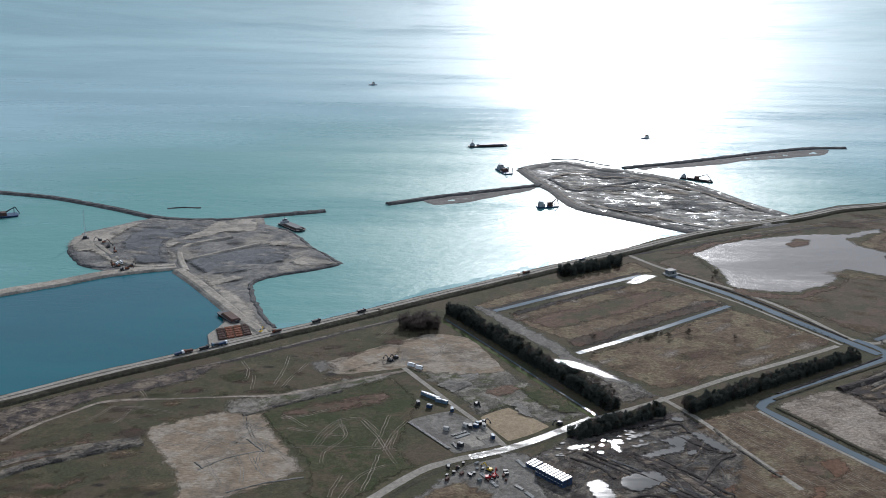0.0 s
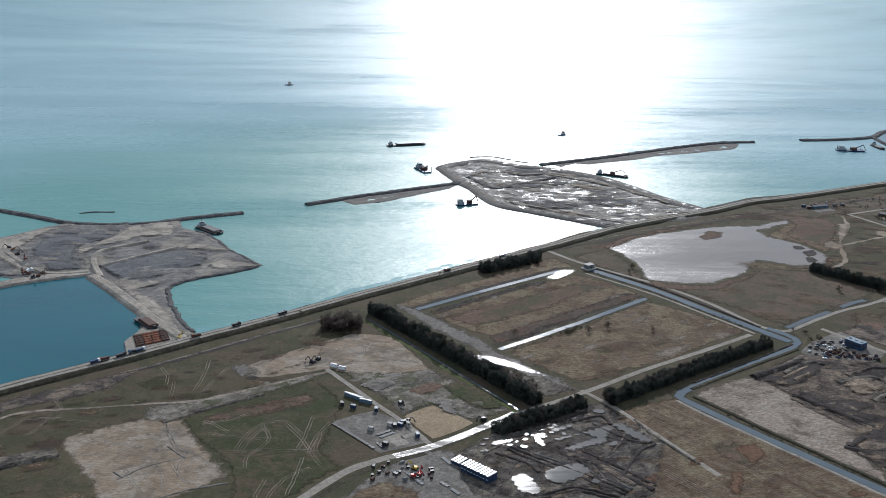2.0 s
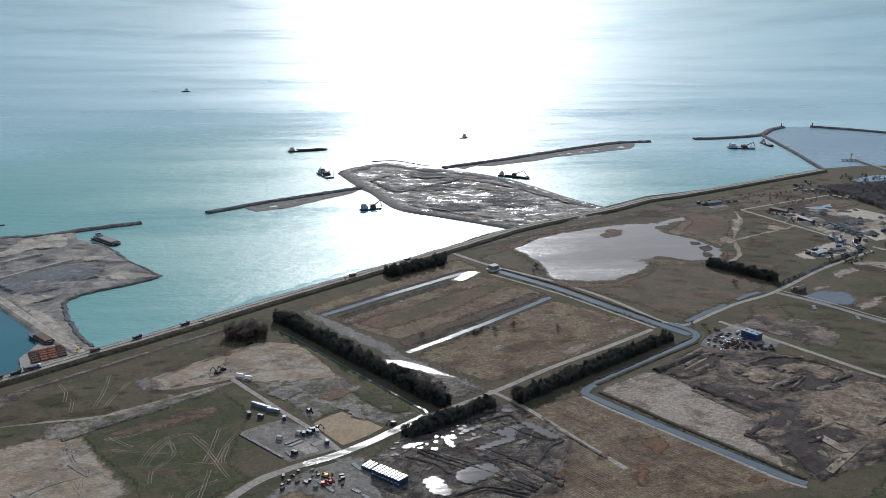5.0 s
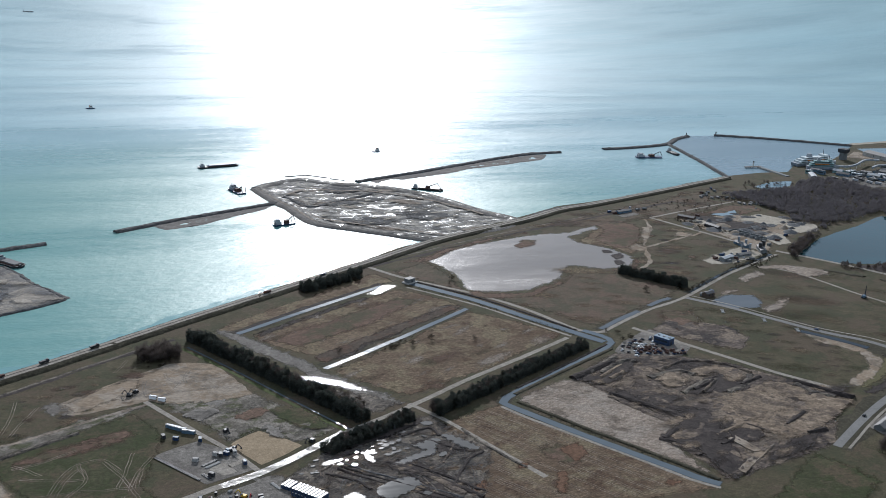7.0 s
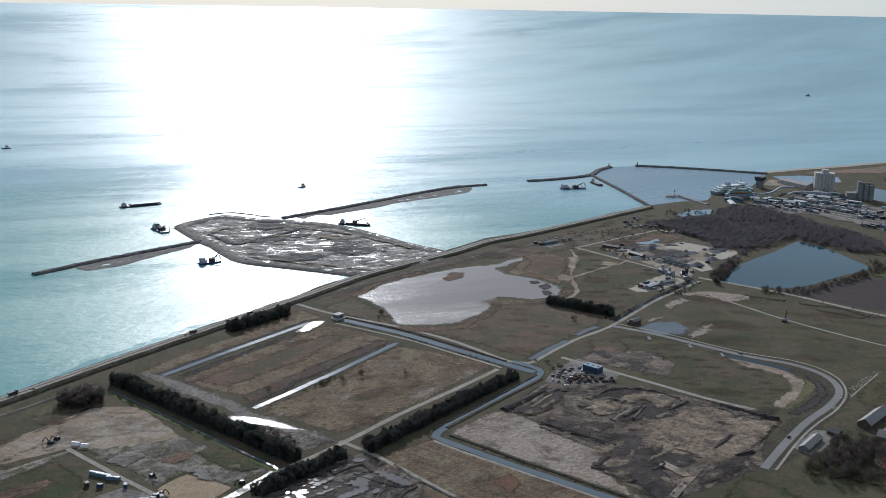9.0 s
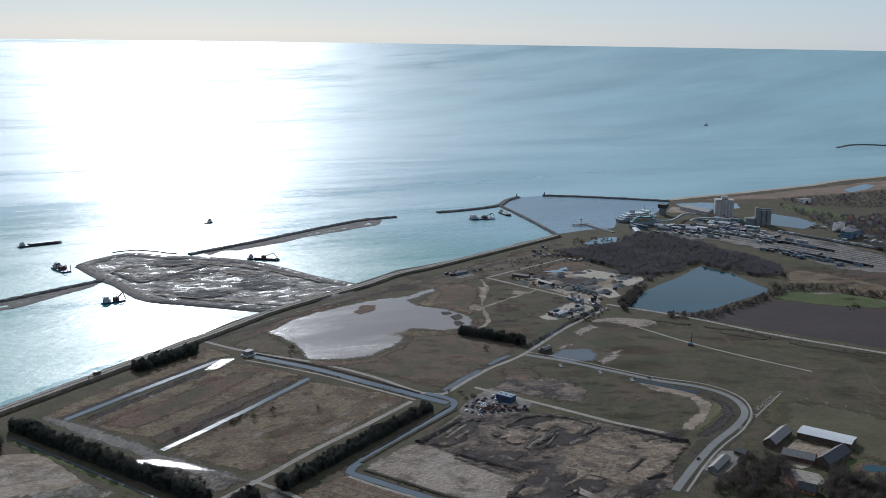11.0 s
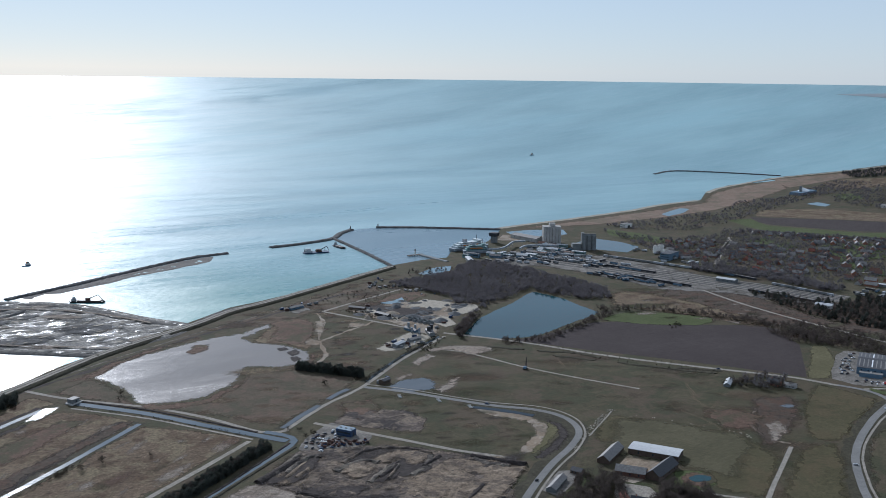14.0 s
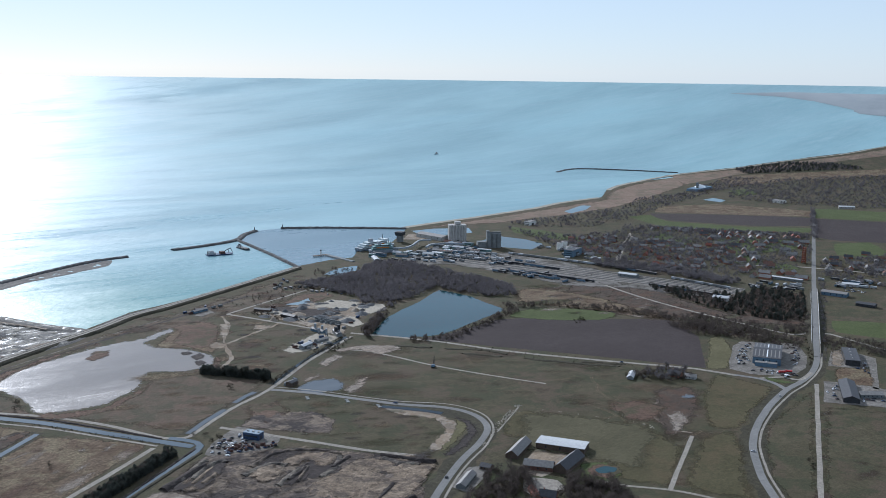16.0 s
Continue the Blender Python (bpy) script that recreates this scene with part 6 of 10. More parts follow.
wheel_tracks("dike_field_tracks", [[(-129.1, 707.1), (-125.4, 738.8), (-125.2, 773.0)], [(-124.0, 702.3), (-115.7, 733.8), (-108.0, 759.7)], [(-227.0, 703.1), (-219.5, 688.5), (-222.9, 681.7)], [(-144.0, 706.5), (-146.7, 732.5)], [(-211.8, 726.5), (-194.3, 709.5), (-199.0, 694.3)], [(-160.8, 759.7), (-153.1, 743.1), (-151.8, 726.9)]] + random_tracks([(-240.6, 678.1), (-130.8, 692.1), (-41.6, 854.3), (-11.3, 870.1), (-20.5, 828.0), (-101.5, 762.3), (-120.5, 707.5), (-193.5, 657.0), (-266.8, 636.7)], 8, 4, 0.12), STRAW_PALE, width=0.36)
wheel_tracks("sand_tracks", random_tracks([(-201.4, 630.8), (-156.2, 672.1), (-129.2, 664.0), (-90.2, 584.2), (-123.8, 568.8), (-149.9, 551.0)], 16, 5, 0.2) + [[(-135.6, 650.4), (-127.0, 625.3), (-118.4, 609.6)]], GRAVEL, width=0.5, z=0.1, label="worn pairs of wheel tracks in the sand")
wheel_tracks("site_tracks", random_tracks([(-81.4, 746.2), (-10.4, 821.8), (23.8, 810.5), (50.0, 751.9), (-18.3, 752.3)], 14, 6, 0.25), GRAVEL, width=0.4, z=0.14, label="worn pairs of wheel tracks in the sand")
FIELD_SOUTH = [(200.5, 671.4), (235.3, 685.0), (337.0, 537.5), (223.7, 530.2), (153.7, 541.2), (178, 600), (205, 640)]


def mown_lines(pts, heading, gap, seed):
    """Close parallel drives across a field, broken here and there."""
    rnd = random.Random(seed)
    d = Vector((math.cos(radians(heading)), math.sin(radians(heading))))
    n = Vector((-d.y, d.x))
    cx, cy = sum(p[0] for p in pts) / len(pts), sum(p[1] for p in pts) / len(pts)
    out, off = [], -160.0
    while off < 160:
        off += gap * rnd.uniform(0.6, 1.5)
        line, bend = [], rnd.uniform(-0.02, 0.02)
        for k in range(-20, 21):
            p = Vector((cx, cy)) + n * (off + bend * k * 3) + d * k * 8
            if inside(pts, p.x, p.y) and rnd.random() > 0.07:
                line.append((p.x, p.y))
                continue
            if len(line) > 2:
                out.append(line)
            line = []
        if len(line) > 2:
            out.append(line)
    return out


wheel_tracks("straw_tracks", mown_lines(FIELD_SOUTH, -57, 7, 7), STRAW_PALE, width=0.3, z=0.12, label="faint parallel mowing tracks in dead grass")
wheel_tracks("straw_ruts", mown_lines(FIELD_SOUTH, 28, 11, 8), SCRUB, width=0.3, z=0.13, label="faint dark tracks across dead grass")
wheel_tracks("dead_grass_tracks", [[(175.3, 719.7), (215.0, 776.2), (253.7, 834.2)], [(184.5, 722.1), (224.4, 776.7), (262.0, 828.0)]], SCRUB, width=0.3, z=0.12, label="worn pairs of wheel tracks in dead grass")
wheel_tracks("mud_tracks", random_tracks([(109.0, 651.0), (175.5, 680.5), (209.0, 621.5), (179.9, 555.4), (78.0, 552.0), (61.2, 604.5)], 60, 8, 0.2), MUD_BROWN, width=0.45, z=0.7, label="deep ruts of machines in wet mud")
wheel_tracks("dark_ruts", random_tracks([(109.0, 651.0), (175.5, 680.5), (209.0, 621.5), (179.9, 555.4), (78.0, 552.0), (61.2, 604.5)], 40, 18, 0.2), ROCK, width=0.4, z=0.75, label="deep dark ruts of machines in wet mud")
wheel_tracks("soil_tracks", random_tracks([(320.8, 723.5), (365.4, 769.3), (452.5, 732.5), (501.6, 670.9), (436.4, 573.4), (352.2, 544.5), (341.5, 603.5), (354.4, 629.0)], 36, 9, 0.15), SOIL_TAN, width=0.45, z=0.95, label="pale ruts of machines in bare soil")
wheel_tracks("soil_ruts_dark", random_tracks([(320.8, 723.5), (365.4, 769.3), (452.5, 732.5), (501.6, 670.9), (436.4, 573.4), (352.2, 544.5), (341.5, 603.5), (354.4, 629.0)], 30, 10, 0.15), MUD, width=0.4, z=1.0, label="dark ruts of machines in bare soil")
wheel_tracks("pasture_tracks", random_tracks([(583.8, 864.9), (691, 998), (898.8, 679.7), (906.9, 597.1), (690.0, 459.7), (615.7, 516.7), (667.9, 708.9)], 22, 11, 0.15), STRAW, width=0.6, z=0.1)

for k, (pts, h, mat) in enumerate((([(100, 616), (107, 608), (123, 593), (139, 580), (166, 555)], 0.9, DARK_EARTH), ([(103, 618), (110, 611), (126, 596), (142, 583), (169, 558)], 0.7, ROCK), ([(97, 613), (104, 605), (120, 590), (136, 577), (163, 552)], 0.8, DARK_EARTH), ([(136, 613), (142, 596), (149, 582), (152, 566)], 0.8, DARK_EARTH), ([(139, 614), (145, 597), (152, 583), (155, 567)], 0.6, MUD),
                                 ([(106, 552), (118, 556), (131, 561), (144, 558), (158, 549)], 0.9, DARK_EARTH), ([(104, 548), (117, 552), (131, 557), (143, 554), (156, 545)], 0.7, DARK_EARTH), ([(196, 654), (201, 634), (211, 612), (222, 588)], 0.6, MUD), ([(168, 606), (176, 620), (184, 634), (190, 652)], 0.7, MUD_BROWN), ([(83, 612), (96, 620), (118, 634), (140, 650)], 0.5, MUD_BROWN))):
    embankment("rut_ridge", pts, 0.8, 3.2, h, mat, "low dark ridge of mud thrown up beside machine ruts", "ridge", 0.3, lump=0.5, step=2, wobble=1.0)
for pts, w, h, mat in (([(311, 724), (336, 738), (359, 750)], 7, 2.4, DARK_EARTH), ([(334, 721), (350, 732)], 4, 1.6, SOIL_TAN), ([(341, 717), (359, 728)], 4, 1.6, SOIL_TAN), ([(399, 681), (412, 688), (424, 695)], 4, 1.8, DARK_EARTH), ([(404, 675), (414, 684), (424, 693)], 3, 1.6, MUD_BROWN), ([(442, 681), (454, 687), (466, 692)], 4, 2.0, DARK_EARTH), ([(330, 690), (347, 664), (358, 649), (366, 635)], 4, 1.3, DARK_EARTH),
                       ([(375, 601), (391, 609), (406, 615)], 4, 1.5, SOIL_TAN), ([(406, 614), (415, 603)], 3, 1.2, DARK_EARTH), ([(436, 607), (449, 615), (462, 624)], 4, 1.5, DARK_EARTH), ([(443, 591), (461, 594)], 4, 1.6, DARK_EARTH), ([(490, 679), (503, 659), (518, 639)], 5, 2.2, DARK_EARTH), ([(388, 724), (416, 737), (437, 735), (455, 720), (464, 703)], 4, 1.6, MUD_BROWN), ([(371, 588), (384, 594), (388, 612)], 3, 1.2, DARK_EARTH), ([(352, 619), (335, 606)], 4, 1.4, DARK_EARTH)):
    embankment("soil_bank", pts, w * 0.3, w * 1.5, h, mat, "sharp bank of dug soil in the stripped field", "heap", 0.5, lump=0.6, step=2.0, wobble=0.8)
for k, (pts, mat) in enumerate((([(376, 704), (396, 721), (406, 714), (396, 689)], SOIL_TAN), ([(422, 717), (442, 726), (456, 717), (455, 697), (442, 689), (433, 706)], SOIL_TAN), ([(407, 658), (472, 686), (499, 647), (515, 634), (491, 614), (440, 587), (425, 614), (408, 627)], SOIL_TAN), ([(364, 634), (386, 620), (387, 594), (370, 592), (335, 606), (351, 619)], DARK_EARTH))):
    relief("soil_mound", pts, 1.0, mat, (2.2, 1.6, 1.0, 1.0)[k], 16, 2.0, "rough mound of tan subsoil" if mat is SOIL_TAN else "dark churned hollow in the stripped field", fray=5.0)
for pts, h in (([(-156, 584), (-141, 600), (-120, 611)], 0.5), ([(-132, 627), (-118, 610)], 0.8), ([(-132, 557), (-110, 569), (-86, 577)], 0.7), ([(-160, 594), (-153, 586)], 0.8)):
    embankment("sand_furrow", pts, 0.5, 2.2, h * 0.55, GRAVEL, "low dark furrow scraped in the sand", "ridge", 0.05, lump=0.3, step=2, wobble=0.6)
relief("tan_subsoil", [(406.5, 663.2), (437.9, 671.4), (464.0, 665.4), (471.1, 631.0), (434.3, 582.3), (419.1, 593.4), (399.4, 605.5), (390.0, 620.8)], 0.9, SOIL_TAN, 1.1, 14, 3.5, "rough patch of tan subsoil", fray=6.0)
# heaps and trenches of the dug field
for pts, h in (([(338.0, 729.3), (370.7, 751.7), (375.8, 745.9)], 2.2), ([(314.7, 726.8), (333.3, 736.0), (364.1, 760.3)], 2.4), ([(387.1, 676.7), (412.8, 692.9), (426.7, 695.4)], 1.6), ([(423.2, 671.4), (442.7, 679.5), (462.0, 699.5)], 1.6), ([(382.4, 615.4), (386.0, 594.0), (390.8, 576.1)], 1.0), ([(356.8, 546.9), (384.9, 566.2), (414.1, 585.4)], 1.2),
               ([(380.5, 603.8), (409.4, 622.6), (426.4, 631.7)], 1.0), ([(328.9, 685.3), (339.9, 657.6), (356.4, 625.9)], 0.9), ([(338.3, 598.7), (345.4, 587.3), (349.2, 578.3)], 1.1), ([(375.2, 712.1), (404.2, 719.8), (413.8, 708.9)], 1.8), ([(437.3, 638.1), (437.6, 623.2), (449.1, 611.9)], 1.1), ([(488.7, 672.8), (492.3, 656.9), (503.9, 643.5)], 1.8), ([(133.2, 607.0), (155.7, 589.1), (171.0, 561.7)], 1.3), ([(96.4, 646.2), (135.4, 665.2), (161.1, 670.7)], 1.1)):
    embankment("soil_heap", pts, 2.5, 9, h, MUD if h > 1.5 else MUD_BROWN, "long heap of dug soil", "heap", lump=0.9, step=3, wobble=1.5)
for pts in ([(379.3, 597.7), (386.5, 600.2), (393.9, 574.0), (387.0, 572.5)], [(363.1, 552.1), (396.8, 575.2), (399.0, 572.3), (364.4, 545.7)], [(345.2, 734.3), (362.7, 745.3), (363.5, 741.5), (345.1, 728.3)]):
    sheet("subsoil_strip", pts, 1.25, SAND, "scraped strip of pale subsoil", "ground", 1.5, 3, 1.0, 10)


# ---- tussocks and stones ----
def scatter(name, outline, count, size, height, mat, seed, label, z=0.08, category="tussocks"):
    """Thousands of small tufts or stones, too many to count, in one object."""
    rng = np.random.default_rng(seed)
    xs, ys = [p[0] for p in outline], [p[1] for p in outline]
    x, y = rng.uniform(min(xs), max(xs), count * 5), rng.uniform(min(ys), max(ys), count * 5)
    clump = np.array([noise.noise((a * 0.05, b * 0.05, seed)) for a, b in zip(x, y)])
    keep = inside(outline, x, y) & (clump > rng.uniform(-0.5, 0.35, len(x)))
    x, y = x[keep][:count], y[keep][:count]
    n = len(x)
    s, a = rng.uniform(size * 0.4, size, n), rng.uniform(0, 6.28, n)
    h = s * height * rng.uniform(0.7, 1.3, n)
    v = np.zeros((n, 5, 3))
    for k in range(4):
        v[:, k, 0], v[:, k, 1], v[:, k, 2] = x + s * np.cos(a + k * 1.57) * rng.uniform(0.6, 1.1, n), y + s * np.sin(a + k * 1.57), z - 0.1
    v[:, 4, 0], v[:, 4, 1], v[:, 4, 2] = x + rng.uniform(-0.3, 0.3, n) * s, y + rng.uniform(-0.3, 0.3, n) * s, z + h
    base = np.arange(n)[:, None] * 5
    f = np.concatenate([base + np.array([[k, (k + 1) % 4, 4]]) for k in range(4)])
    return tagged(link_mesh(name, v.reshape(-1, 3), f.tolist(), mat), label, category, kind="stuff")


SCATTER = (([(28, 901), (125, 980), (206, 1047), (226, 1012), (197, 997), (57.1, 891.3)], 2500, 0.9, 0.7, STRAW, "tussocks of dead grass"), ([(61.6, 876.6), (118, 918), (219, 987), (272, 922), (188.5, 858.4), (120.5, 806.0), (77.5, 846.1)], 6000, 0.9, 0.6, STRAW, "tussocks of dead grass"),
           ([(122.4, 784.0), (183.3, 830.9), (272, 904), (342.2, 823.9), (175.3, 719.7), (142.0, 752.5)], 6000, 0.8, 0.5, STRAW, "tussocks of dead grass"), ([(194.2, 672.3), (235.7, 691.6), (255.0, 661.3), (339.4, 536.1), (315.3, 529.7), (220.2, 520.7), (151.2, 531.6), (132.1, 611.7), (175.3, 657.8)], 9000, 0.8, 0.6, STRAW, "tussocks of dead grass"),
           ([(251.1, 696.8), (314.7, 726.8), (356.4, 625.9), (339.1, 598.6), (344.7, 543.4), (297.0, 612.0), (265.5, 665.7)], 4000, 0.6, 0.6, STRAW_PALE, "clods and pale stubble tufts"), ([(-130.1, 675.9), (-93.3, 696.6), (-40.1, 734.9), (-19.0, 701.6), (-17.7, 659.3), (-28.0, 620.8), (-13.7, 592.0), (-31.3, 575.5), (-59.9, 537.9), (-80.2, 537.2), (-83.7, 584.4), (-111.5, 630.0)], 6000, 0.8, 0.5, FIELD_GREEN, "tussocks of rough grass"),
           ([(-318.5, 665.7), (-206.2, 757.7), (-68.1, 867.3), (-11.4, 876.0), (-29.8, 814.4), (-100.8, 756.6), (-128.2, 702.1), (-243.6, 687.6), (-298.7, 618.9)], 7000, 0.9, 0.5, GRASS, "tussocks of rough grass"), ([(-295.3, 611.0), (-243.2, 673.3), (-159.2, 686.1), (-204.6, 639.1), (-201.4, 614.5), (-161.2, 534.6), (-261.6, 531.3)], 6000, 0.8, 0.5, GRASS, "tussocks of rough grass"),
           ([(223, 1046), (273, 1072), (289, 1014), (291, 957), (353, 944), (397, 972), (432, 1018), (467, 995), (521, 923), (448.6, 874.1), (381.5, 836.5), (328, 908), (255, 1000)], 6000, 1.0, 0.6, STRAW, "tussocks of dead grass"), ([(444.9, 879.5), (505.7, 894.9), (566.8, 807.4), (606.1, 724.7), (564.5, 665.1), (494.7, 701.0), (432.7, 795.5)], 6000, 0.9, 0.5, FIELD_GREEN, "tussocks of rough grass"),
           ([(583.8, 864.9), (691, 998), (898.8, 679.7), (903.3, 587.8), (680.0, 452.8), (615.7, 516.7), (667.9, 708.9)], 2500, 0.9, 0.25, STRAW, "tussocks of rough grass"), ([(481, 1125), (613, 1200), (667, 1082), (535, 948), (503, 997)], 4000, 1.1, 0.5, GRASS, "tussocks of rough grass"))
for k, (pts, count, size, height, mat, words) in enumerate(SCATTER):
    scatter("tussocks", pts, count // 3, size * 0.8, height * 0.28, mat, 40 + k, words + " over the field")
STONES = (([(-330.6, 656.1), (-286.8, 690.7), (-255.0, 710.0), (-202.9, 744.3), (-174.5, 759.1), (-188.9, 723.2), (-222.2, 701.3), (-248.7, 690.3), (-274.8, 658.3), (-310.3, 610.5)], 1500, 0.6, STRAW_PALE), ([(109.3, 653.6), (176.1, 683.3), (209.0, 621.5), (180.8, 545.7), (70.1, 542.1), (57.6, 606.6)], 2500, 0.7, MUD_BROWN), ([(313.8, 724.6), (367.1, 773.0), (412.1, 756.1), (453.8, 734.8), (509.5, 658.7), (457.3, 570.2), (349.9, 540.4), (347.0, 548.4), (336.7, 604.2), (354.4, 629.0)], 5000, 0.8, MUD_BROWN),
          ([(-20.5, 748.9), (31.5, 743.4), (54.5, 752.1), (78.6, 715.7), (107.9, 673.2), (77.4, 656.8), (50.6, 683.1), (29.2, 667.4), (4.5, 712.6)], 1500, 0.6, SPOIL), ([(25, 902), (46.7, 895.3), (77.5, 846.1), (109.6, 795.6), (142.3, 745.9), (167.3, 706.2), (102.1, 771.3)], 1500, 0.6, GRAVEL), ([(8.5, 589.9), (39.1, 615.3), (61.9, 613.8), (83.3, 552.2), (28.5, 531.4), (-5.4, 539.6)], 900, 0.5, GRAVEL), ([(-297.8, 566.4), (-265.4, 592.8), (-202.9, 626.6), (-199.5, 614.6), (-261.1, 581.9), (-292.9, 555.6)], 700, 0.7, STRAW_PALE))
for k, (pts, count, size, mat) in enumerate(STONES):
    scatter("rubble", pts, count * 2 // 3, size * 0.85, 0.4, mat, 70 + k, "clods and stones strewn over bare soil", 0.3, "rubble")
for k, pts in enumerate(([(667.9, 708.9), (696.4, 670.2), (717.4, 633.5), (739.3, 588.8), (737.1, 574.9)], [(681.6, 702.9), (627.8, 673.5), (578.7, 640.9)])):
    scatter("field_stones", pts + [(x - 4, y + 6) for x, y in reversed(pts)], 520, 1.3, 0.6, BEACH, 95 + k, "pale field stones dumped along the field edge", 0.12, "stones")
STRIPS = ([(61.7, 879.6), (130, 926), (208, 992)], [(117.1, 779.0), (188.5, 832.5), (276, 902)], [(250.0, 686.4), (283.0, 630.4), (340.9, 538.8)], [(241, 983), (284, 926), (319.8, 869.0), (350.3, 819.1)])
for k, pts in enumerate(STRIPS):
    scatter("reed_bank", pts + [(x + 3, y + 5) for x, y in reversed(pts)], 900, 0.9, 1.1, DIKE_GRASS, 90 + k, "dark reeds along the ditch", 0.1, "reeds")


# ---- trees ----
BARK = paint_mat("bark", (0.075, 0.06, 0.048), 0.95, wear=0.4, spec=0.05)
NEEDLES = ground_mat("dark_evergreen", (0.03, 0.036, 0.032), (0.052, 0.058, 0.05), (0.086, 0.09, 0.074), 0.1, 0.8, bumpy=0.2, seed=21)
TWIGS = ground_mat("bare_twigs", (0.046, 0.039, 0.036), (0.068, 0.058, 0.053), (0.095, 0.08, 0.074), 0.02, 0.5, bumpy=0.2, seed=22)
# paler, bluer copy of the twigs: haze over far woods put into colour
HAZED_TWIGS = ground_mat("haze_tinted_twigs", (0.075, 0.07, 0.075), (0.106, 0.1, 0.108), (0.148, 0.139, 0.148), 0.01, 0.3, bumpy=0.2, seed=25)
BUSH = ground_mat("olive_scrub", (0.028, 0.025, 0.019), (0.046, 0.041, 0.03), (0.078, 0.068, 0.048), 0.05, 0.6, bumpy=0.2, seed=23)


for leaf, share in ((NEEDLES, 0.3), (TWIGS, 0.65), (HAZED_TWIGS, 0.65), (BUSH, 0.45)):
    # light passes through thin twigs and needles
    n, l = leaf.node_tree.nodes, leaf.node_tree.links
    b, out = n["Principled BSDF"], n["Material Output"]
    thin, both = n.new("ShaderNodeBsdfTranslucent"), n.new("ShaderNodeMixShader")
    l.new(b.inputs["Base Color"].links[0].from_socket, thin.inputs[0])
    both.inputs[0].default_value = share
    l.new(b.outputs[0], both.inputs[1])
    l.new(thin.outputs[0], both.inputs[2])
    l.new(both.outputs[0], out.inputs[0])


def cone(a, b, ra, rb, sides=5):
    """A tapered limb from a to b as vertices and faces."""
    a, b = Vector(a), Vector(b)
    q = (b - a).to_track_quat("Z", "Y")
    verts = [tuple(p + q @ Vector((r * math.cos(math.tau * k / sides), r * math.sin(math.tau * k / sides), 0))) for p, r in ((a, ra), (b, rb)) for k in range(sides)]
    faces = [(k, (k + 1) % sides, sides + (k + 1) % sides, sides + k) for k in range(sides)]
    return verts, faces + [tuple(range(sides, 2 * sides))]


def tree_shape(height, spread, kind, rnd):
    """Trunk with limbs, and a crown of many small tufts or twigs with gaps in it."""
    # the trunk is one skin of rings; each limb is drawn out of one of its faces
    sides, rings = 5, 8
    wood_v, wood_f, tips = [], [], []
    lean = (rnd.uniform(-0.3, 0.3), rnd.uniform(-0.3, 0.3))
    for i in range(rings):
        f = i / (rings - 1)
        r = height * (0.022 - 0.015 * f)
        wood_v += [(lean[0] * f + r * math.cos(math.tau * k / sides), lean[1] * f + r * math.sin(math.tau * k / sides), -0.3 + (height * 0.66 + 0.3) * f) for k in range(sides)]
    limbs = {(1 + k * 6 // 9 + 1, (k * 2) % sides) for k in range(9)}
    for i in range(rings - 1):
        for k in range(sides):
            q = (i * sides + k, i * sides + (k + 1) % sides, (i + 1) * sides + (k + 1) % sides, (i + 1) * sides + k)
            if (i, k) not in limbs:
                wood_f.append(q)
                continue
            a, z = math.tau * (k + 0.5) / sides + rnd.uniform(-0.4, 0.4), wood_v[q[0]][2]
            reach = spread * rnd.uniform(0.45, 0.8) * (1 - 0.4 * z / height)
            tip = (reach * math.cos(a), reach * math.sin(a), z + height * rnd.uniform(0.1, 0.3))
            wood_v.append(tip)
            wood_f += [(q[j], q[(j + 1) % 4], len(wood_v) - 1) for j in range(4)]
            tips.append(Vector(tip))
    wood_f.append(tuple(range((rings - 1) * sides, rings * sides)))
    tips.append(Vector((0, 0, height * 0.85)))
    verts, faces = [], []
    count = {"needle": 420, "bare": 330, "bush": 170, "far": 150}[kind]
    if kind == "needle":
        tips += [Vector((spread * 0.5 * math.cos(a), spread * 0.5 * math.sin(a), height * 0.16)) for a in (0, 1.3, 2.6, 3.9, 5.2)]
    for k in range(count):
        t = rnd.choice(tips)
        u = Vector((rnd.gauss(0, 1), rnd.gauss(0, 1), rnd.gauss(0, 1))).normalized() * rnd.random() ** 0.45
        c = t + Vector((u.x * spread * 0.45, u.y * spread * 0.45, u.z * height * 0.19))
        c.z = max(c.z, height * (0.03 if kind == "needle" else 0.12))
        if kind in ("bare", "far"):
            d = (u + Vector((0, 0, 0.5))).normalized() * height * rnd.uniform(0.08, 0.17)
            w = Vector((rnd.gauss(0, 1), rnd.gauss(0, 1), rnd.gauss(0, 0.4))).normalized() * height * (0.012 if kind == "bare" else 0.04)
            tri = (c - d * 0.5 + w, c - d * 0.5 - w, c + d)
        else:
            s = height * rnd.uniform(0.045, 0.085)
            x = Vector((rnd.gauss(0, 1), rnd.gauss(0, 1), rnd.gauss(0, 1))).normalized() * s
            y = x.orthogonal().normalized() * s * rnd.uniform(0.6, 1.1)
            tri = (c + x, c - x * 0.6 + y, c - x * 0.6 - y)
        o = len(verts)
        verts += [tuple(p) for p in tri]
        faces.append((o, o + 1, o + 2))
    return (wood_v, wood_f), (verts, faces)


def data_of(name, vf, mat):
    me = bpy.data.meshes.new(name)
    me.from_pydata(vf[0], [], vf[1])
    me.materials.append(mat)
    return me


TREE_KINDS = {}
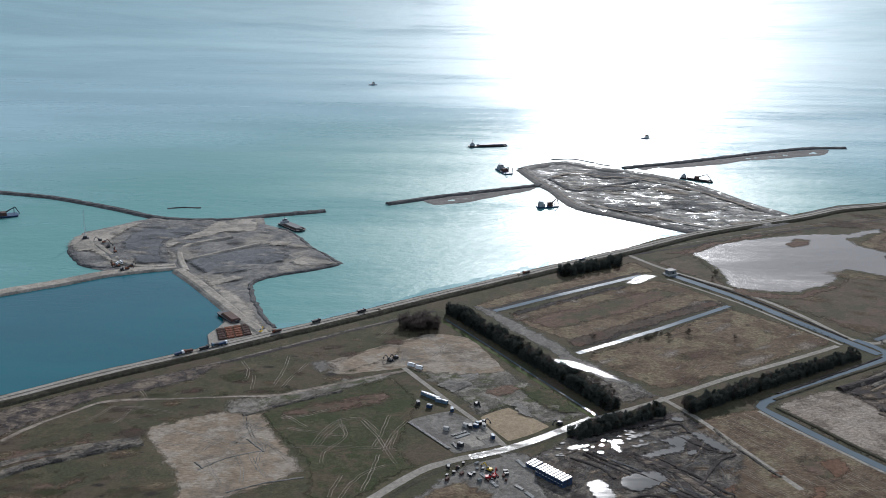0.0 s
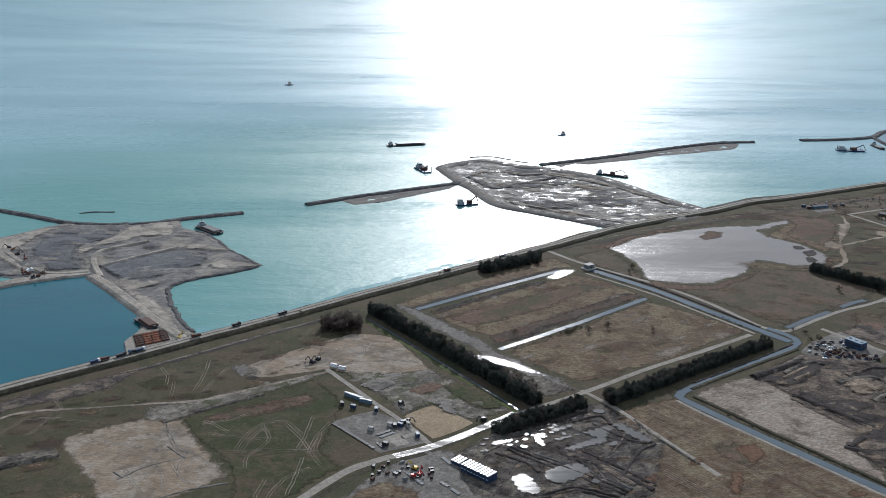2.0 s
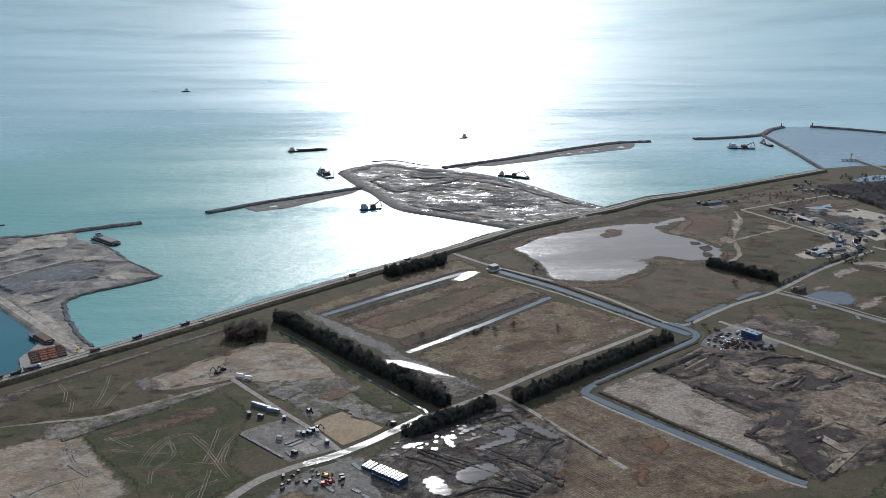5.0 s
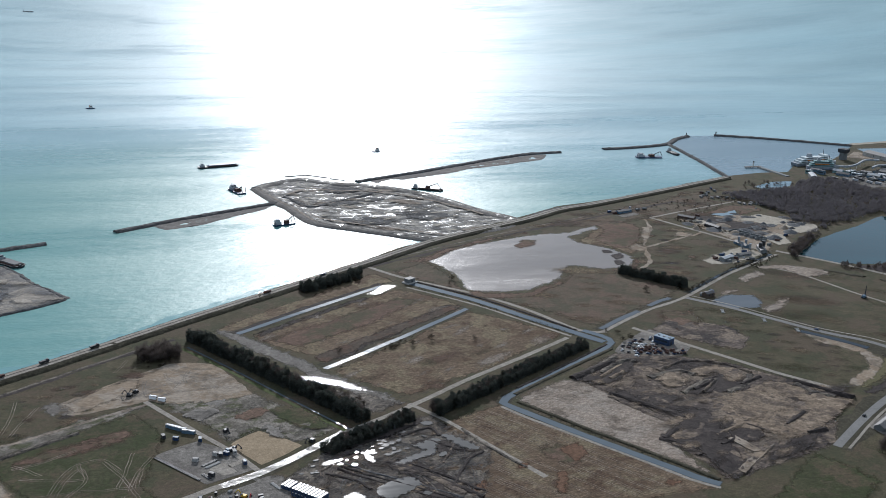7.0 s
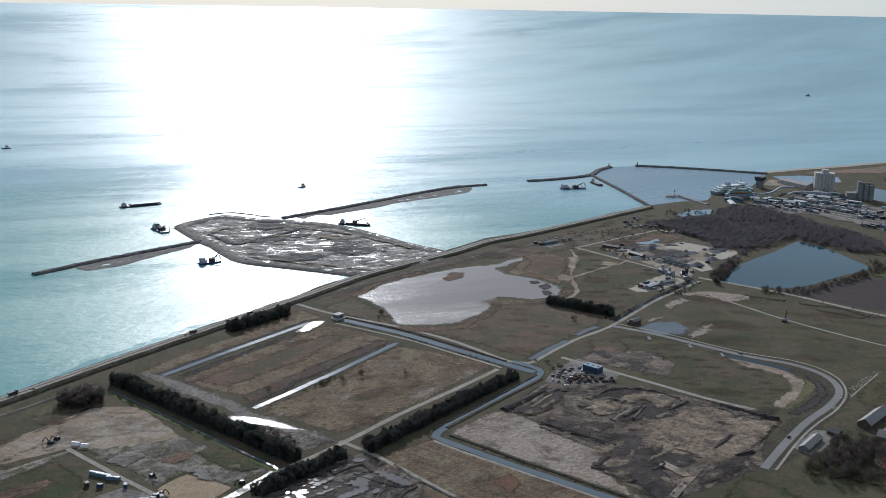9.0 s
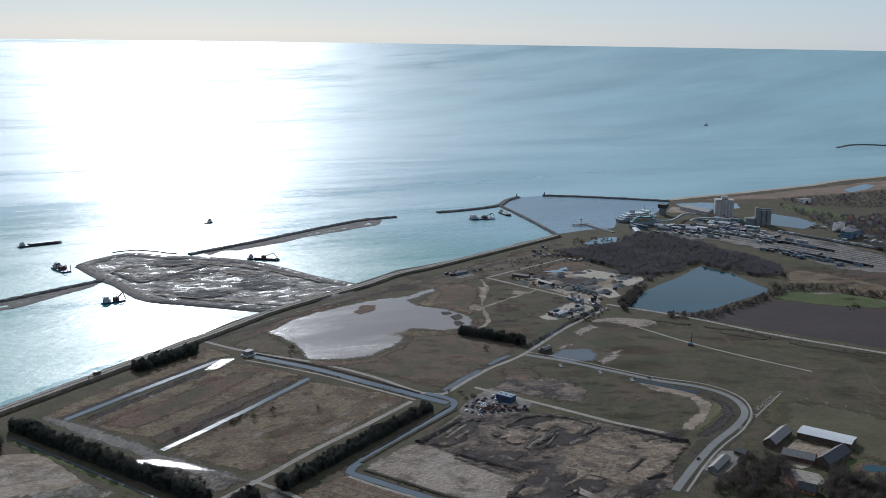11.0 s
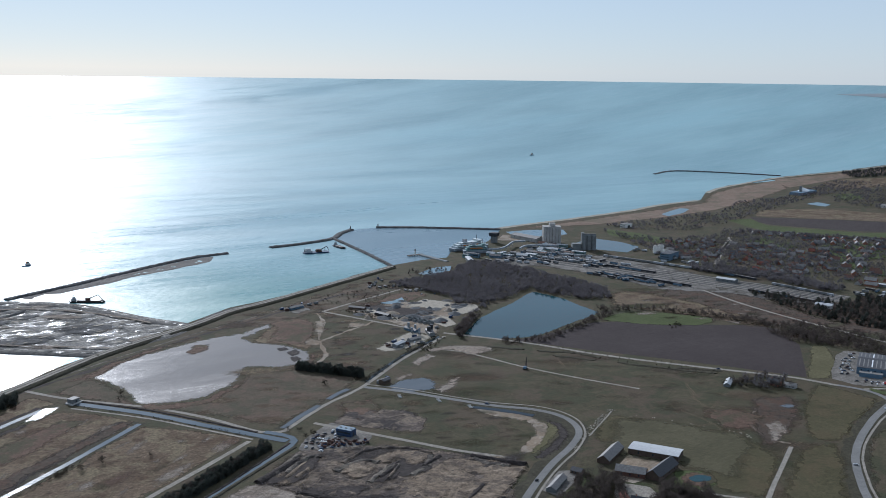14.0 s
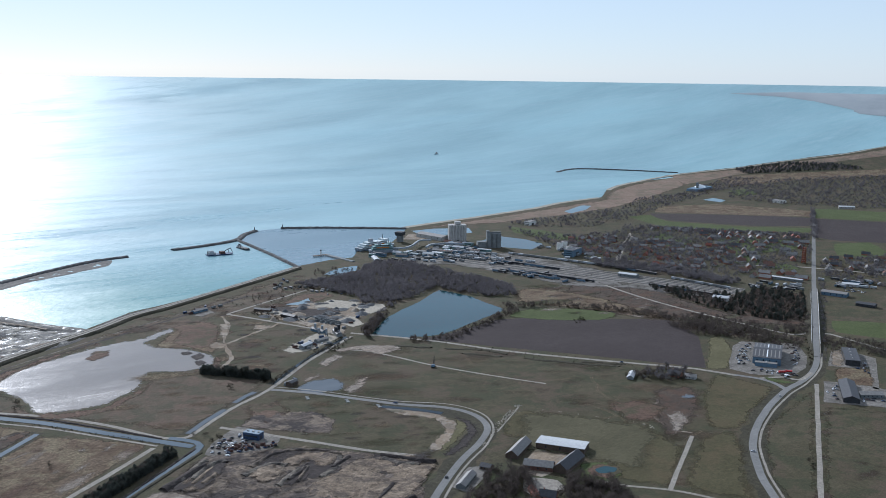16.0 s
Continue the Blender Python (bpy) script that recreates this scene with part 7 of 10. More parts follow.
for kind, mat, size in (("needle", NEEDLES, (11, 3.6)), ("bare", TWIGS, (11, 4.6)), ("bush", BUSH, (4, 2.8)), ("far", HAZED_TWIGS, (10, 5.0))):
    TREE_KINDS[kind] = []
    for k in range(4):
        rnd = random.Random(50 + k)
        wood, crown = tree_shape(*size, kind, rnd)
        TREE_KINDS[kind].append((data_of("trunk", wood, BARK), data_of("crown", crown, mat), wood, crown))


def plant(kind, x, y, scale, rnd, name, label, category, group, z=0.0):
    trunk, crown = TREE_KINDS[kind][rnd.randrange(4)][:2]
    top = tagged(new(name), label, category, group)
    top.matrix_world = pose(x, y, z, 0, 0, rnd.uniform(0, 360)) @ Matrix.Diagonal((scale, scale, scale * rnd.uniform(0.85, 1.15), 1))
    for n, me in (("trunk", trunk), ("crown", crown)):
        new(n, me).parent = top
    return top


BELT_MASS = []


def belt(kind, a, b, rows, gap, spacing, scale, name, label, category, group, seed):
    """A row of single trees, with the close rows behind it in one mass."""
    rnd = random.Random(seed)
    a, b = Vector(a), Vector(b)
    d = (b - a).normalized()
    s = Vector((-d.y, d.x))
    n = int((b - a).length / spacing)
    first, last = scale if isinstance(scale, tuple) else (scale, scale)
    for k in range(n + 1):
        if rnd.random() < 0.04:
            continue
        p = a + d * (k + rnd.uniform(-0.3, 0.3)) * spacing + s * rnd.uniform(-1, 1)
        plant(kind, p.x, p.y, (first + (last - first) * k / n) * rnd.uniform(0.75, 1.2), rnd, name, label, category, group)
    scale = (first + last) / 2
    band = [tuple(p + s * o) for p, o in ((a, gap * 0.6), (b, gap * 0.6), (b, gap * rows), (a, gap * rows))]
    BELT_MASS.append((name + "_mass", band, int(n * rows * 1.3), [kind, kind, "bare"], scale, seed + 200, "dense back rows of the same dark trees"))


belt("needle", *[(5.5, 879.0), (124.5, 681.0)], 3, 3.0, 2.8, (0.88, 1.0), "conifer", "dark bushy conifer in a dense shelter belt", "tree", "shelter belt by the site", 1)
belt("needle", *[(95.5, 634.0), (165.5, 676.0)], 3, 3.2, 2.8, (0.62, 0.72), "conifer", "dark bushy conifer beside the dirt road", "tree", "trees along the dirt road", 2)
belt("needle", *[(184.5, 679.5), (349.5, 786.5)], 3, 3.2, 2.8, (0.85, 0.55), "conifer", "dark bushy conifer between road and canal", "tree", "trees along the canal", 3)
belt("needle", *[(475, 991), (521, 929)], 2, 3.5, 3.6, 0.85, "pine", "dark dense pine in a short row by the mere", "tree", "pines by the mere", 4)
rnd = random.Random(9)
for k in range(64):
    a, r = rnd.uniform(0, math.tau), 14 * rnd.random() ** 0.5
    (cx, cy), = [(-19.9, 844.2)]
    plant("bare", cx + r * 1.3 * math.cos(a), cy + r * math.sin(a), rnd.uniform(0.8, 1.05), rnd, "bare_tree", "bare grey-brown tree in a round grove", "tree", "grove by the dike")
for t, spots in ((11.0, [(278, 991), (476, 928), (383.1, 820.7), (393.0, 816.7)]), (5.5, [(389.5, 797.2), (398.0, 798.8), (198.9, 826.6), (217.8, 833.9)]), (0.0, [(180.0, 826.8), (257.0, 827.7), (132.3, 822.0), (285, 1006)]), (16.0, [(775.3, 443.6), (764.5, 432.9), (839.8, 702.8), (642.3, 592.4)])):
    for x, y in spots:
        plant("bush", x, y, rnd.uniform(0.9, 1.6), rnd, "bush", "lone dark scrubby bush in the grass", "bush", "scattered bushes")
for x, y in [(510.6, 552.5), (526.8, 553.7), (545.0, 556.6), (494.5, 554.3), (565.9, 526.4), (581.5, 525.7), (582.2, 511.1), (587.9, 498.4), (546.7, 514.1), (480.9, 551.8), (491.2, 537.5), (525.4, 517.5), (556.8, 499.8), (581.1, 481.0), (540.1, 574.8), (550.7, 572.5), (524.8, 574.9)]:
    for q in range(2):
        plant("bare", x + rnd.uniform(-6, 6), y + rnd.uniform(-6, 6), rnd.uniform(0.8, 1.2), rnd, "garden_tree", "tall bare garden tree at the farm", "tree", "farm trees")


def wood(name, pts, count, mixes, scale, seed, label, lo=0.7, hi=1.2):
    """A far wood: many whole trees of the same shapes in one object."""
    rnd = random.Random(seed)
    line = [(q.x, q.y) for q in curve_through(pts, 10, True, 1 if len(pts) == 4 else 4, soft=0.2)]
    xs, ys = [p[0] for p in line], [p[1] for p in line]
    parts = {}
    made = 0
    for _ in range(count * 12):
        if made >= count:
            break
        x, y = rnd.uniform(min(xs), max(xs)), rnd.uniform(min(ys), max(ys))
        if not inside(line, x, y):
            continue
        made += 1
        kind = rnd.choice(mixes)
        _, _, w, c = TREE_KINDS[kind][rnd.randrange(4)]
        s, a = scale * rnd.uniform(lo, hi), rnd.uniform(0, math.tau)
        for vf, mat in ((w, BARK), (c, TREE_KINDS[kind][0][1].materials[0])):
            v = np.array(vf[0]) * s
            v = np.c_[v[:, 0] * math.cos(a) - v[:, 1] * math.sin(a) + x, v[:, 0] * math.sin(a) + v[:, 1] * math.cos(a) + y, v[:, 2]]
            if mat is BARK and count > 100:
                continue
            parts.setdefault(mat.name, [mat, [], [], 0])
            e = parts[mat.name]
            e[1].append(v)
            e[2] += [tuple(i + e[3] for i in f) for f in vf[1]]
            e[3] += len(v)
    mats = [e[0] for e in parts.values()]
    verts, faces, index, o = [], [], [], 0
    for i, e in enumerate(parts.values()):
        verts += np.concatenate(e[1]).tolist()
        faces += [tuple(j + o for j in f) for f in e[2]]
        index += [i] * len(e[2])
        o += e[3]
    ob = link_mesh(name, verts, faces, mats)
    ob.data.polygons.foreach_set("material_index", index)
    return tagged(ob, label, "wood", kind="stuff")


wood("belt_scrub", [(96, 744), (112.6, 744), (136, 719), (134, 700), (120, 704), (106, 722)], 60, ["bare", "bush"], 0.55, 41, "bare purple-brown scrub behind the shelter belt", 0.6, 1.0)
for args in BELT_MASS:
    wood(*args)
wood("lake_wood", [(795, 1330), (840, 1342), (885, 1346), (940, 1362), (975, 1396), (1005, 1410), (1036, 1406), (1056, 1346), (1060, 1269), (1066, 1180), (1061, 1119), (1027, 1079), (990, 1085), (966, 1140), (960, 1190), (900, 1157), (852, 1145), (811, 1157), (823, 1212), (817, 1280), (795, 1311)], 2200, ["far"], 0.72, 11, "dense bare winter wood round the lake", 0.85, 1.0)
wood("lake_scrub", [(714, 1032), (779, 1088), (804, 1094), (737, 1033), (707, 1003)], 140, ["bare", "bush"], 0.7, 12, "scrub along the lake shore")
wood("lake_shore_bushes", [(740, 972), (790, 955), (881, 982), (964, 1022), (958, 998), (879, 969), (785, 938), (739, 959)], 220, ["bush", "bare"], 0.6, 13, "bushes along the lake shore")
wood("rail_scrub", [(955, 1040), (1009, 1016), (1052, 968), (1082, 927), (1102, 870), (1118, 813), (1094, 751), (1076, 729), (1060, 745), (1092, 815), (1078, 870), (1062, 925), (1018, 990), (960, 1016)], 420, ["bush", "bush", "bare"], 0.65, 14, "belt of scrub along the railway")
wood("dark_wood", [(1237, 1004), (1265, 947), (1261, 913), (1307, 880), (1372, 887), (1385, 820), (1238, 724), (1212, 743), (1188, 804), (1199, 874)], 1150, ["needle", "bush", "bush", "bush", "bare"], 0.7, 15, "dark mixed wood beside the railway")
wood("rail_trees", [(1323, 1208), (1364, 1153), (1395, 1042), (1385, 935), (1348, 930), (1332, 1040), (1292, 1153)], 420, ["far"], 0.8, 16, "row of bare trees behind the railway yard")
wood("plough_thicket", [(1137, 842), (1150, 817), (1165, 750), (1209, 704), (1170, 680), (1110, 725), (1062, 772)], 420, ["bush", "bare"], 0.62, 42, "brown thicket between field and wood")
wood("rail_slope_scrub", [(1215, 1150), (1240, 1097), (1232, 1004), (1200, 886), (1180, 810), (1127, 825), (1086, 880), (1045, 944), (1060, 1010), (1120, 1050), (1160, 1100)], 260, ["bush"], 0.4, 43, "low scrub on the slope below the railway")
wood("scrub_slope", [(1064.9, 827.6), (1114.0, 791.3), (1131.2, 668.2), (1090.3, 646.9), (1076.1, 729.4), (1050.4, 762.2)], 420, ["bare", "bush"], 0.6, 17, "brown scrub below the dark wood")
wood("town_trees", [(1462, 1564), (1481, 1416), (1624, 1406), (1706, 1445), (1815, 1274), (1912, 1133), (1612, 950), (1417, 968), (1373, 1173), (1348, 1288), (1394, 1393)], 2600, ["far", "far", "bush"], 0.66, 18, "bare garden trees among the houses")
wood("heath_scrub", [(1513, 1618), (1694, 1622), (1912, 1640), (2108, 1751), (2272, 1748), (2792, 1950), (2842, 1857), (2120, 1630), (1773, 1503), (1609, 1473), (1519, 1554)], 1300, ["bush", "far"], 0.7, 19, "dark scrub on the heath")
wood("far_wood", [(3063, 2117), (3498, 2166), (3608, 2043), (3480, 1860), (3201, 1936), (2956, 1997)], 900, ["needle", "far"], 0.7, 20, "far dark wood by the coast")
wood("far_wood_inland", [(2578, 1798), (2922, 1806), (3305, 1689), (2478, 1259), (2361, 1390), (2309, 1504), (2338, 1629)], 2300, ["far", "bush"], 0.75, 21, "far wooded country")
wood("far_hedge", [(2313, 1370), (2322, 1364), (1880, 1094), (1871, 1101)], 160, ["far"], 0.9, 22, "tall far hedge across the fields")
wood("far_hedge_row", [(1734, 1406), (1835, 1260), (1926, 1142), (1905, 1129), (1799, 1248), (1709, 1385)], 260, ["far", "bush"], 0.7, 23, "hedge behind the town")
wood("east_trees", [(1654, 953), (1809, 912), (1786.6, 825.4), (1549.2, 711.9), (1529.1, 830.9), (1532.9, 872.9)], 520, ["far", "bush"], 0.8, 24, "trees among the eastern houses")
wood("east_scrub", [(1167.3, 661.7), (1211.9, 601.6), (1196.4, 543.1), (1148.5, 520.2), (1147.3, 573.7), (1115.4, 628.2)], 260, ["bare", "bush"], 0.6, 25, "brown scrub beside the lane")
wood("hill_scrub", [(123, 1006), (155, 1031), (194, 1051), (189, 1033), (151, 1004), (126, 988)], 300, ["bush", "bush", "needle"], 0.75, 26, "dark scrub below the dike")
wood("reed_scrub", [(171.3, 819.9), (189.1, 835.2), (195.6, 838.2), (181.0, 819.0)], 14, ["bush"], 0.7, 27, "bushes on the ditch bank")
wood("farmstead_trees", [(855.4, 701.6), (901.2, 705.4), (917.3, 676.8), (890.6, 654.3), (861.6, 665.9), (840.1, 687.2)], 70, ["bush", "bare", "far"], 0.75, 28, "dark trees round a farmstead")
wood("farm_wood", [(472.5, 552.0), (514.6, 577.1), (545.8, 591.3), (562.9, 575.2), (558.5, 560.6), (515.0, 519.1)], 170, ["bush", "bush", "bare"], 0.95, 34, "dense bare garden trees round the farm")
wood("farm_wood_east", [(533.8, 504.6), (577.1, 543.4), (593.3, 539.8), (599.2, 526.5), (601.5, 510.3), (580.0, 468.9)], 180, ["bush", "bush", "bare"], 0.95, 35, "dense bare garden trees round the farm")
wood("lane_hedge", [(517, 917), (583, 968), (640, 1005), (686, 1034), (690, 1029), (644, 999), (587, 962), (520, 911)], 150, ["bush"], 0.5, 44, "low dark hedge along the lane")
wood("yard_hedge", [(661, 1217), (693, 1148), (694, 1128), (681, 1127), (648, 1200)], 90, ["bush"], 0.55, 36, "dark hedge along the storage yard")
wood("yard_thicket", [(620, 998), (648, 998), (687, 1027), (692, 1019), (640, 980), (616, 984)], 80, ["bush"], 0.5, 37, "dark thicket between yard and lane")
wood("slope_scrub", [(1079.6, 612.2), (1277.5, 730.0), (1491.8, 857.8), (1500.1, 851.7), (1170.9, 659.1), (1075.6, 603.4)], 120, ["bush", "far"], 0.5, 38, "dark scrub on the slope beside the main road")
wood("hall_hedge", [(1148.5, 675.6), (1149.3, 668.2), (1063.8, 612.3), (1039.4, 601.9)], 40, ["bush"], 0.5, 39, "hedge beside the yard of the hall")
wood("lake_north_scrub", [(862, 1153), (848, 1160), (779, 1094), (716, 1035), (712, 1017), (722, 1022), (800, 1092)], 110, ["bush", "far"], 0.55, 40, "brown scrub between yard and lake")
wood("pond_scrub", [(869, 1400), (934, 1416), (957, 1367), (939, 1293), (881, 1301), (849, 1350)], 90, ["bush", "bare"], 0.6, 29, "brown scrub by the pond")
wood("yard_scrub", [(652, 1296), (742, 1323), (821, 1337), (793, 1274), (700, 1246), (643, 1242)], 70, ["bush"], 0.6, 30, "low scrub by the yard")
wood("dike_scrub", [(-40.6, 833.7), (-24.2, 869.5), (-11.4, 876.0), (-10.6, 828.4), (-30.0, 819.6)], 40, ["bush"], 0.6, 31, "low scrub round a grove")
wood("field_ditch_scrub", [(773, 934), (810.0, 861.9), (846.8, 803.9), (884.0, 732.3), (861.4, 729.6), (819.1, 795.2), (785.8, 855.4), (756, 914)], 60, ["bush"], 0.35, 32, "low dark scrub in a field ditch")
wood("plough_tree", [(982, 924), (1004, 923), (988, 903), (967, 903)], 12, ["bush"], 0.7, 33, "lone clump of trees at the field edge")


# ---- building kit ----
class Shape:
    """Boxes, prisms, rods and hulls gathered into one mesh."""

    def __init__(self):
        self.v, self.f = [], []

    def add(self, vf):
        o = len(self.v)
        self.v += [tuple(p) for p in vf[0]]
        self.f += [tuple(i + o for i in q) for q in vf[1]]
        return self

    def box(self, x0, x1, y0, y1, z0, z1, taper=0.0):
        cx, cy, t = (x0 + x1) / 2, (y0 + y1) / 2, 1 - taper
        lo = [(x0, y0, z0), (x1, y0, z0), (x1, y1, z0), (x0, y1, z0)]
        hi = [(cx + (x - cx) * t, cy + (y - cy) * t, z1) for x, y, _ in lo]
        return self.add((lo + hi, [(3, 2, 1, 0), (4, 5, 6, 7), (0, 1, 5, 4), (1, 2, 6, 5), (2, 3, 7, 6), (3, 0, 4, 7)]))

    def rod(self, a, b, r, r2=None, sides=8):
        return self.add(cone(a, b, r, r if r2 is None else r2, sides))

    def prism(self, outline, y0, y1):
        """An outline in x and z, drawn out along y."""
        n = len(outline)
        v = [(x, y0, z) for x, z in outline] + [(x, y1, z) for x, z in outline]
        return self.add((v, [tuple(range(n)), tuple(reversed(range(n, 2 * n)))] + [(i, n + i, n + (i + 1) % n, (i + 1) % n) for i in range(n)]))

    def hull(self, length, beam, z0, z1, bow=0.2, stern=0.06):
        """A ship's hull along x with a pointed bow and flared sides."""
        rows = []
        for z, k in ((z0, 0.82), (z1, 1.0)):
            h, b = length / 2 * (0.96 + 0.04 * (k == 1)), beam / 2 * k
            rows.append([(-h, -b * 0.85, z), (-h + length * stern, -b, z), (h - length * bow, -b, z), (h - length * bow * 0.4, -b * 0.62, z), (h, 0, z), (h - length * bow * 0.4, b * 0.62, z), (h - length * bow, b, z), (-h + length * stern, b, z), (-h, b * 0.85, z)])
        n = 9
        return self.add((rows[0] + rows[1], [tuple(reversed(range(n))), tuple(range(n, 2 * n))] + [(i, (i + 1) % n, n + (i + 1) % n, n + i) for i in range(n)]))


def part(name, shape, mat, parent=None, label=""):
    ob = link_mesh(name, shape.v, shape.f, mat)
    if parent:
        ob.parent = parent
    return tagged(ob, label) if label else ob


def thing(name, label, category, group=""):
    return tagged(new(name), label, category, group)


def lay(ob, x, y, z=0.0, turn=0.0):
    ob.matrix_world = pose(x, y, z, 0, 0, turn)
    return ob


def line_of(a, b):
    """Middle, heading in degrees and length of a line."""
    return (a[0] + b[0]) / 2, (a[1] + b[1]) / 2, math.degrees(math.atan2(b[1] - a[1], b[0] - a[0])), math.hypot(b[0] - a[0], b[1] - a[1])


WHITE = paint_mat("white_sheet_metal", (0.78, 0.79, 0.8), 0.32, wear=0.08, spec=0.5)
ROOF_PALE = paint_mat("pale_fibre_roof", (0.44, 0.45, 0.46), 0.75, wear=0.15, spec=0.15)
DULL_PLASTER = paint_mat("dull_plaster_wall", (0.3, 0.29, 0.27), 0.9, wear=0.25)
# on vessels this grey replaces white, putting silhouette shade into the colour
TRAILER_GREY = paint_mat("dull_grey_panel", (0.34, 0.36, 0.38), 0.7, wear=0.3, spec=0.15)
ROOF_GREY = paint_mat("grey_fibre_roof", (0.2, 0.19, 0.18), 0.7, wear=0.3)
ROOF_DARK = paint_mat("dark_slate_roof", (0.055, 0.055, 0.06), 0.6, wear=0.3)
ROOF_RED = paint_mat("red_tile_roof", (0.2, 0.065, 0.045), 0.8, wear=0.3)
ROOF_BROWN = paint_mat("brown_tile_roof", (0.14, 0.075, 0.055), 0.8, wear=0.3)
BRICK_DARK = paint_mat("dark_brick_wall", (0.12, 0.065, 0.05), 0.9, wear=0.3)
BRICK = paint_mat("red_brick_wall", (0.27, 0.12, 0.08), 0.9, wear=0.25)
PLASTER = paint_mat("white_plaster_wall", (0.66, 0.65, 0.61), 0.85, wear=0.15)
CONCRETE = paint_mat("grey_concrete", (0.38, 0.37, 0.35), 0.9, wear=0.2, scale=0.15)
CONCRETE_DARK = paint_mat("dark_concrete", (0.17, 0.18, 0.18), 0.9, wear=0.25, scale=0.15)
TIMBER = paint_mat("dark_timber_wall", (0.09, 0.065, 0.05), 0.9, wear=0.3)
STEEL_BLUE = paint_mat("blue_grey_cladding", (0.1, 0.16, 0.22), 0.5, wear=0.15)
STEEL_NAVY = paint_mat("navy_hull_paint", (0.025, 0.05, 0.11), 0.4, wear=0.2)
STEEL_DARK = paint_mat("dark_steel", (0.035, 0.036, 0.04), 0.5, wear=0.3)
RUST = paint_mat("rusty_steel", (0.2, 0.075, 0.04), 0.85, wear=0.45, scale=0.4)
RUST_DARK = paint_mat("dark_rusty_steel", (0.085, 0.045, 0.035), 0.85, wear=0.4, scale=0.4)
RED = paint_mat("red_paint", (0.42, 0.03, 0.03), 0.45, wear=0.2)
ORANGE = paint_mat("machine_orange", (0.5, 0.16, 0.02), 0.5, wear=0.2)
YELLOW = paint_mat("machine_yellow", (0.55, 0.36, 0.03), 0.5, wear=0.2)
RUBBER = paint_mat("black_rubber", (0.02, 0.02, 0.02), 0.9, wear=0.2)
GLASS = paint_mat("dark_window_glass", (0.03, 0.04, 0.05), 0.12, wear=0.05, spec=0.6)
FERRY_GREY = paint_mat("weathered_ship_grey", (0.25, 0.28, 0.31), 0.6, wear=0.3, scale=0.2)
SILVER = paint_mat("silver_car_paint", (0.45, 0.46, 0.48), 0.3, 0.3, wear=0.05)
STONE_PILE = ground_mat("stockpile_stone", (0.055, 0.058, 0.062), (0.095, 0.098, 0.102), (0.15, 0.15, 0.152), 0.05, 0.4, seed=31)


def gabled(name, label, category, w, l, eaves, ridge, wall, roof, group="", doors=1, windows=3, chimney=False, strips=0, overhang=0.4, dull=None):
    """A building along x with a pitched roof, its doors, windows, chimney and roof lights."""
    b = thing(name, label, category, group)
    part("wall", Shape().prism([(-w / 2, -0.2), (w / 2, -0.2), (w / 2, eaves), (0, ridge - 0.15), (-w / 2, eaves)], -l / 2, l / 2), wall, b)
    o = overhang
    drop = (ridge - eaves) / (w / 2) * o
    for s in (-1, 1):
        edge = [(0, ridge), (s * (w / 2 + o), eaves - drop), (s * (w / 2 + o), eaves - drop + 0.25), (0, ridge + 0.25)]
        slab = part("roof", Shape().prism(edge if s > 0 else edge[::-1], -l / 2 - o, l / 2 + o), roof, b)
        for k in range(strips):
            y = -l / 2 + (k + 0.5) * l / strips
            x0, x1 = s * w * 0.08, s * w * 0.44
            z = lambda x: ridge + 0.3 - (ridge - eaves) * abs(x) / (w / 2)
            part("roof_light", Shape().add(([(x0, y - 0.6, z(x0)), (x1, y - 0.6, z(x1)), (x1, y + 0.6, z(x1)), (x0, y + 0.6, z(x0)), (x0, y - 0.6, z(x0) - 0.1), (x1, y - 0.6, z(x1) - 0.1), (x1, y + 0.6, z(x1) - 0.1), (x0, y + 0.6, z(x0) - 0.1)],
                                            [(0, 1, 2, 3), (0, 4, 5, 1), (1, 5, 6, 2), (2, 6, 7, 3), (3, 7, 4, 0)])), WHITE if dull is None or k == strips // 2 else dull, b, "translucent roof light")
    for k in range(windows):
        y = -l / 2 + (k + 0.7) * l / (windows + 0.4)
        for s in (-1, 1):
            x = s * w / 2
            part("window", Shape().box(x - 0.05, x + 0.05, y - 0.6, y + 0.6, eaves * 0.35, eaves * 0.75), GLASS, b)
    for k in range(doors):
        y = -l / 2 + (k + 0.4) * l / max(1, doors)
        h = min(eaves * 0.8, 4)
        part("door", Shape().box(w / 2 - 0.04, w / 2 + 0.07, y - h * 0.4, y + h * 0.4, 0, h), TIMBER, b)
    if chimney:
        stack = part("chimney", Shape().box(-0.35, 0.35, l * 0.2, l * 0.2 + 0.8, ridge - 0.6, ridge + 1.1), BRICK, b)
        part("chimney_pot", Shape().rod((0, l * 0.2 + 0.4, ridge + 1.1), (0, l * 0.2 + 0.4, ridge + 1.5), 0.2, 0.16, 6), ROOF_RED, stack)
    return b


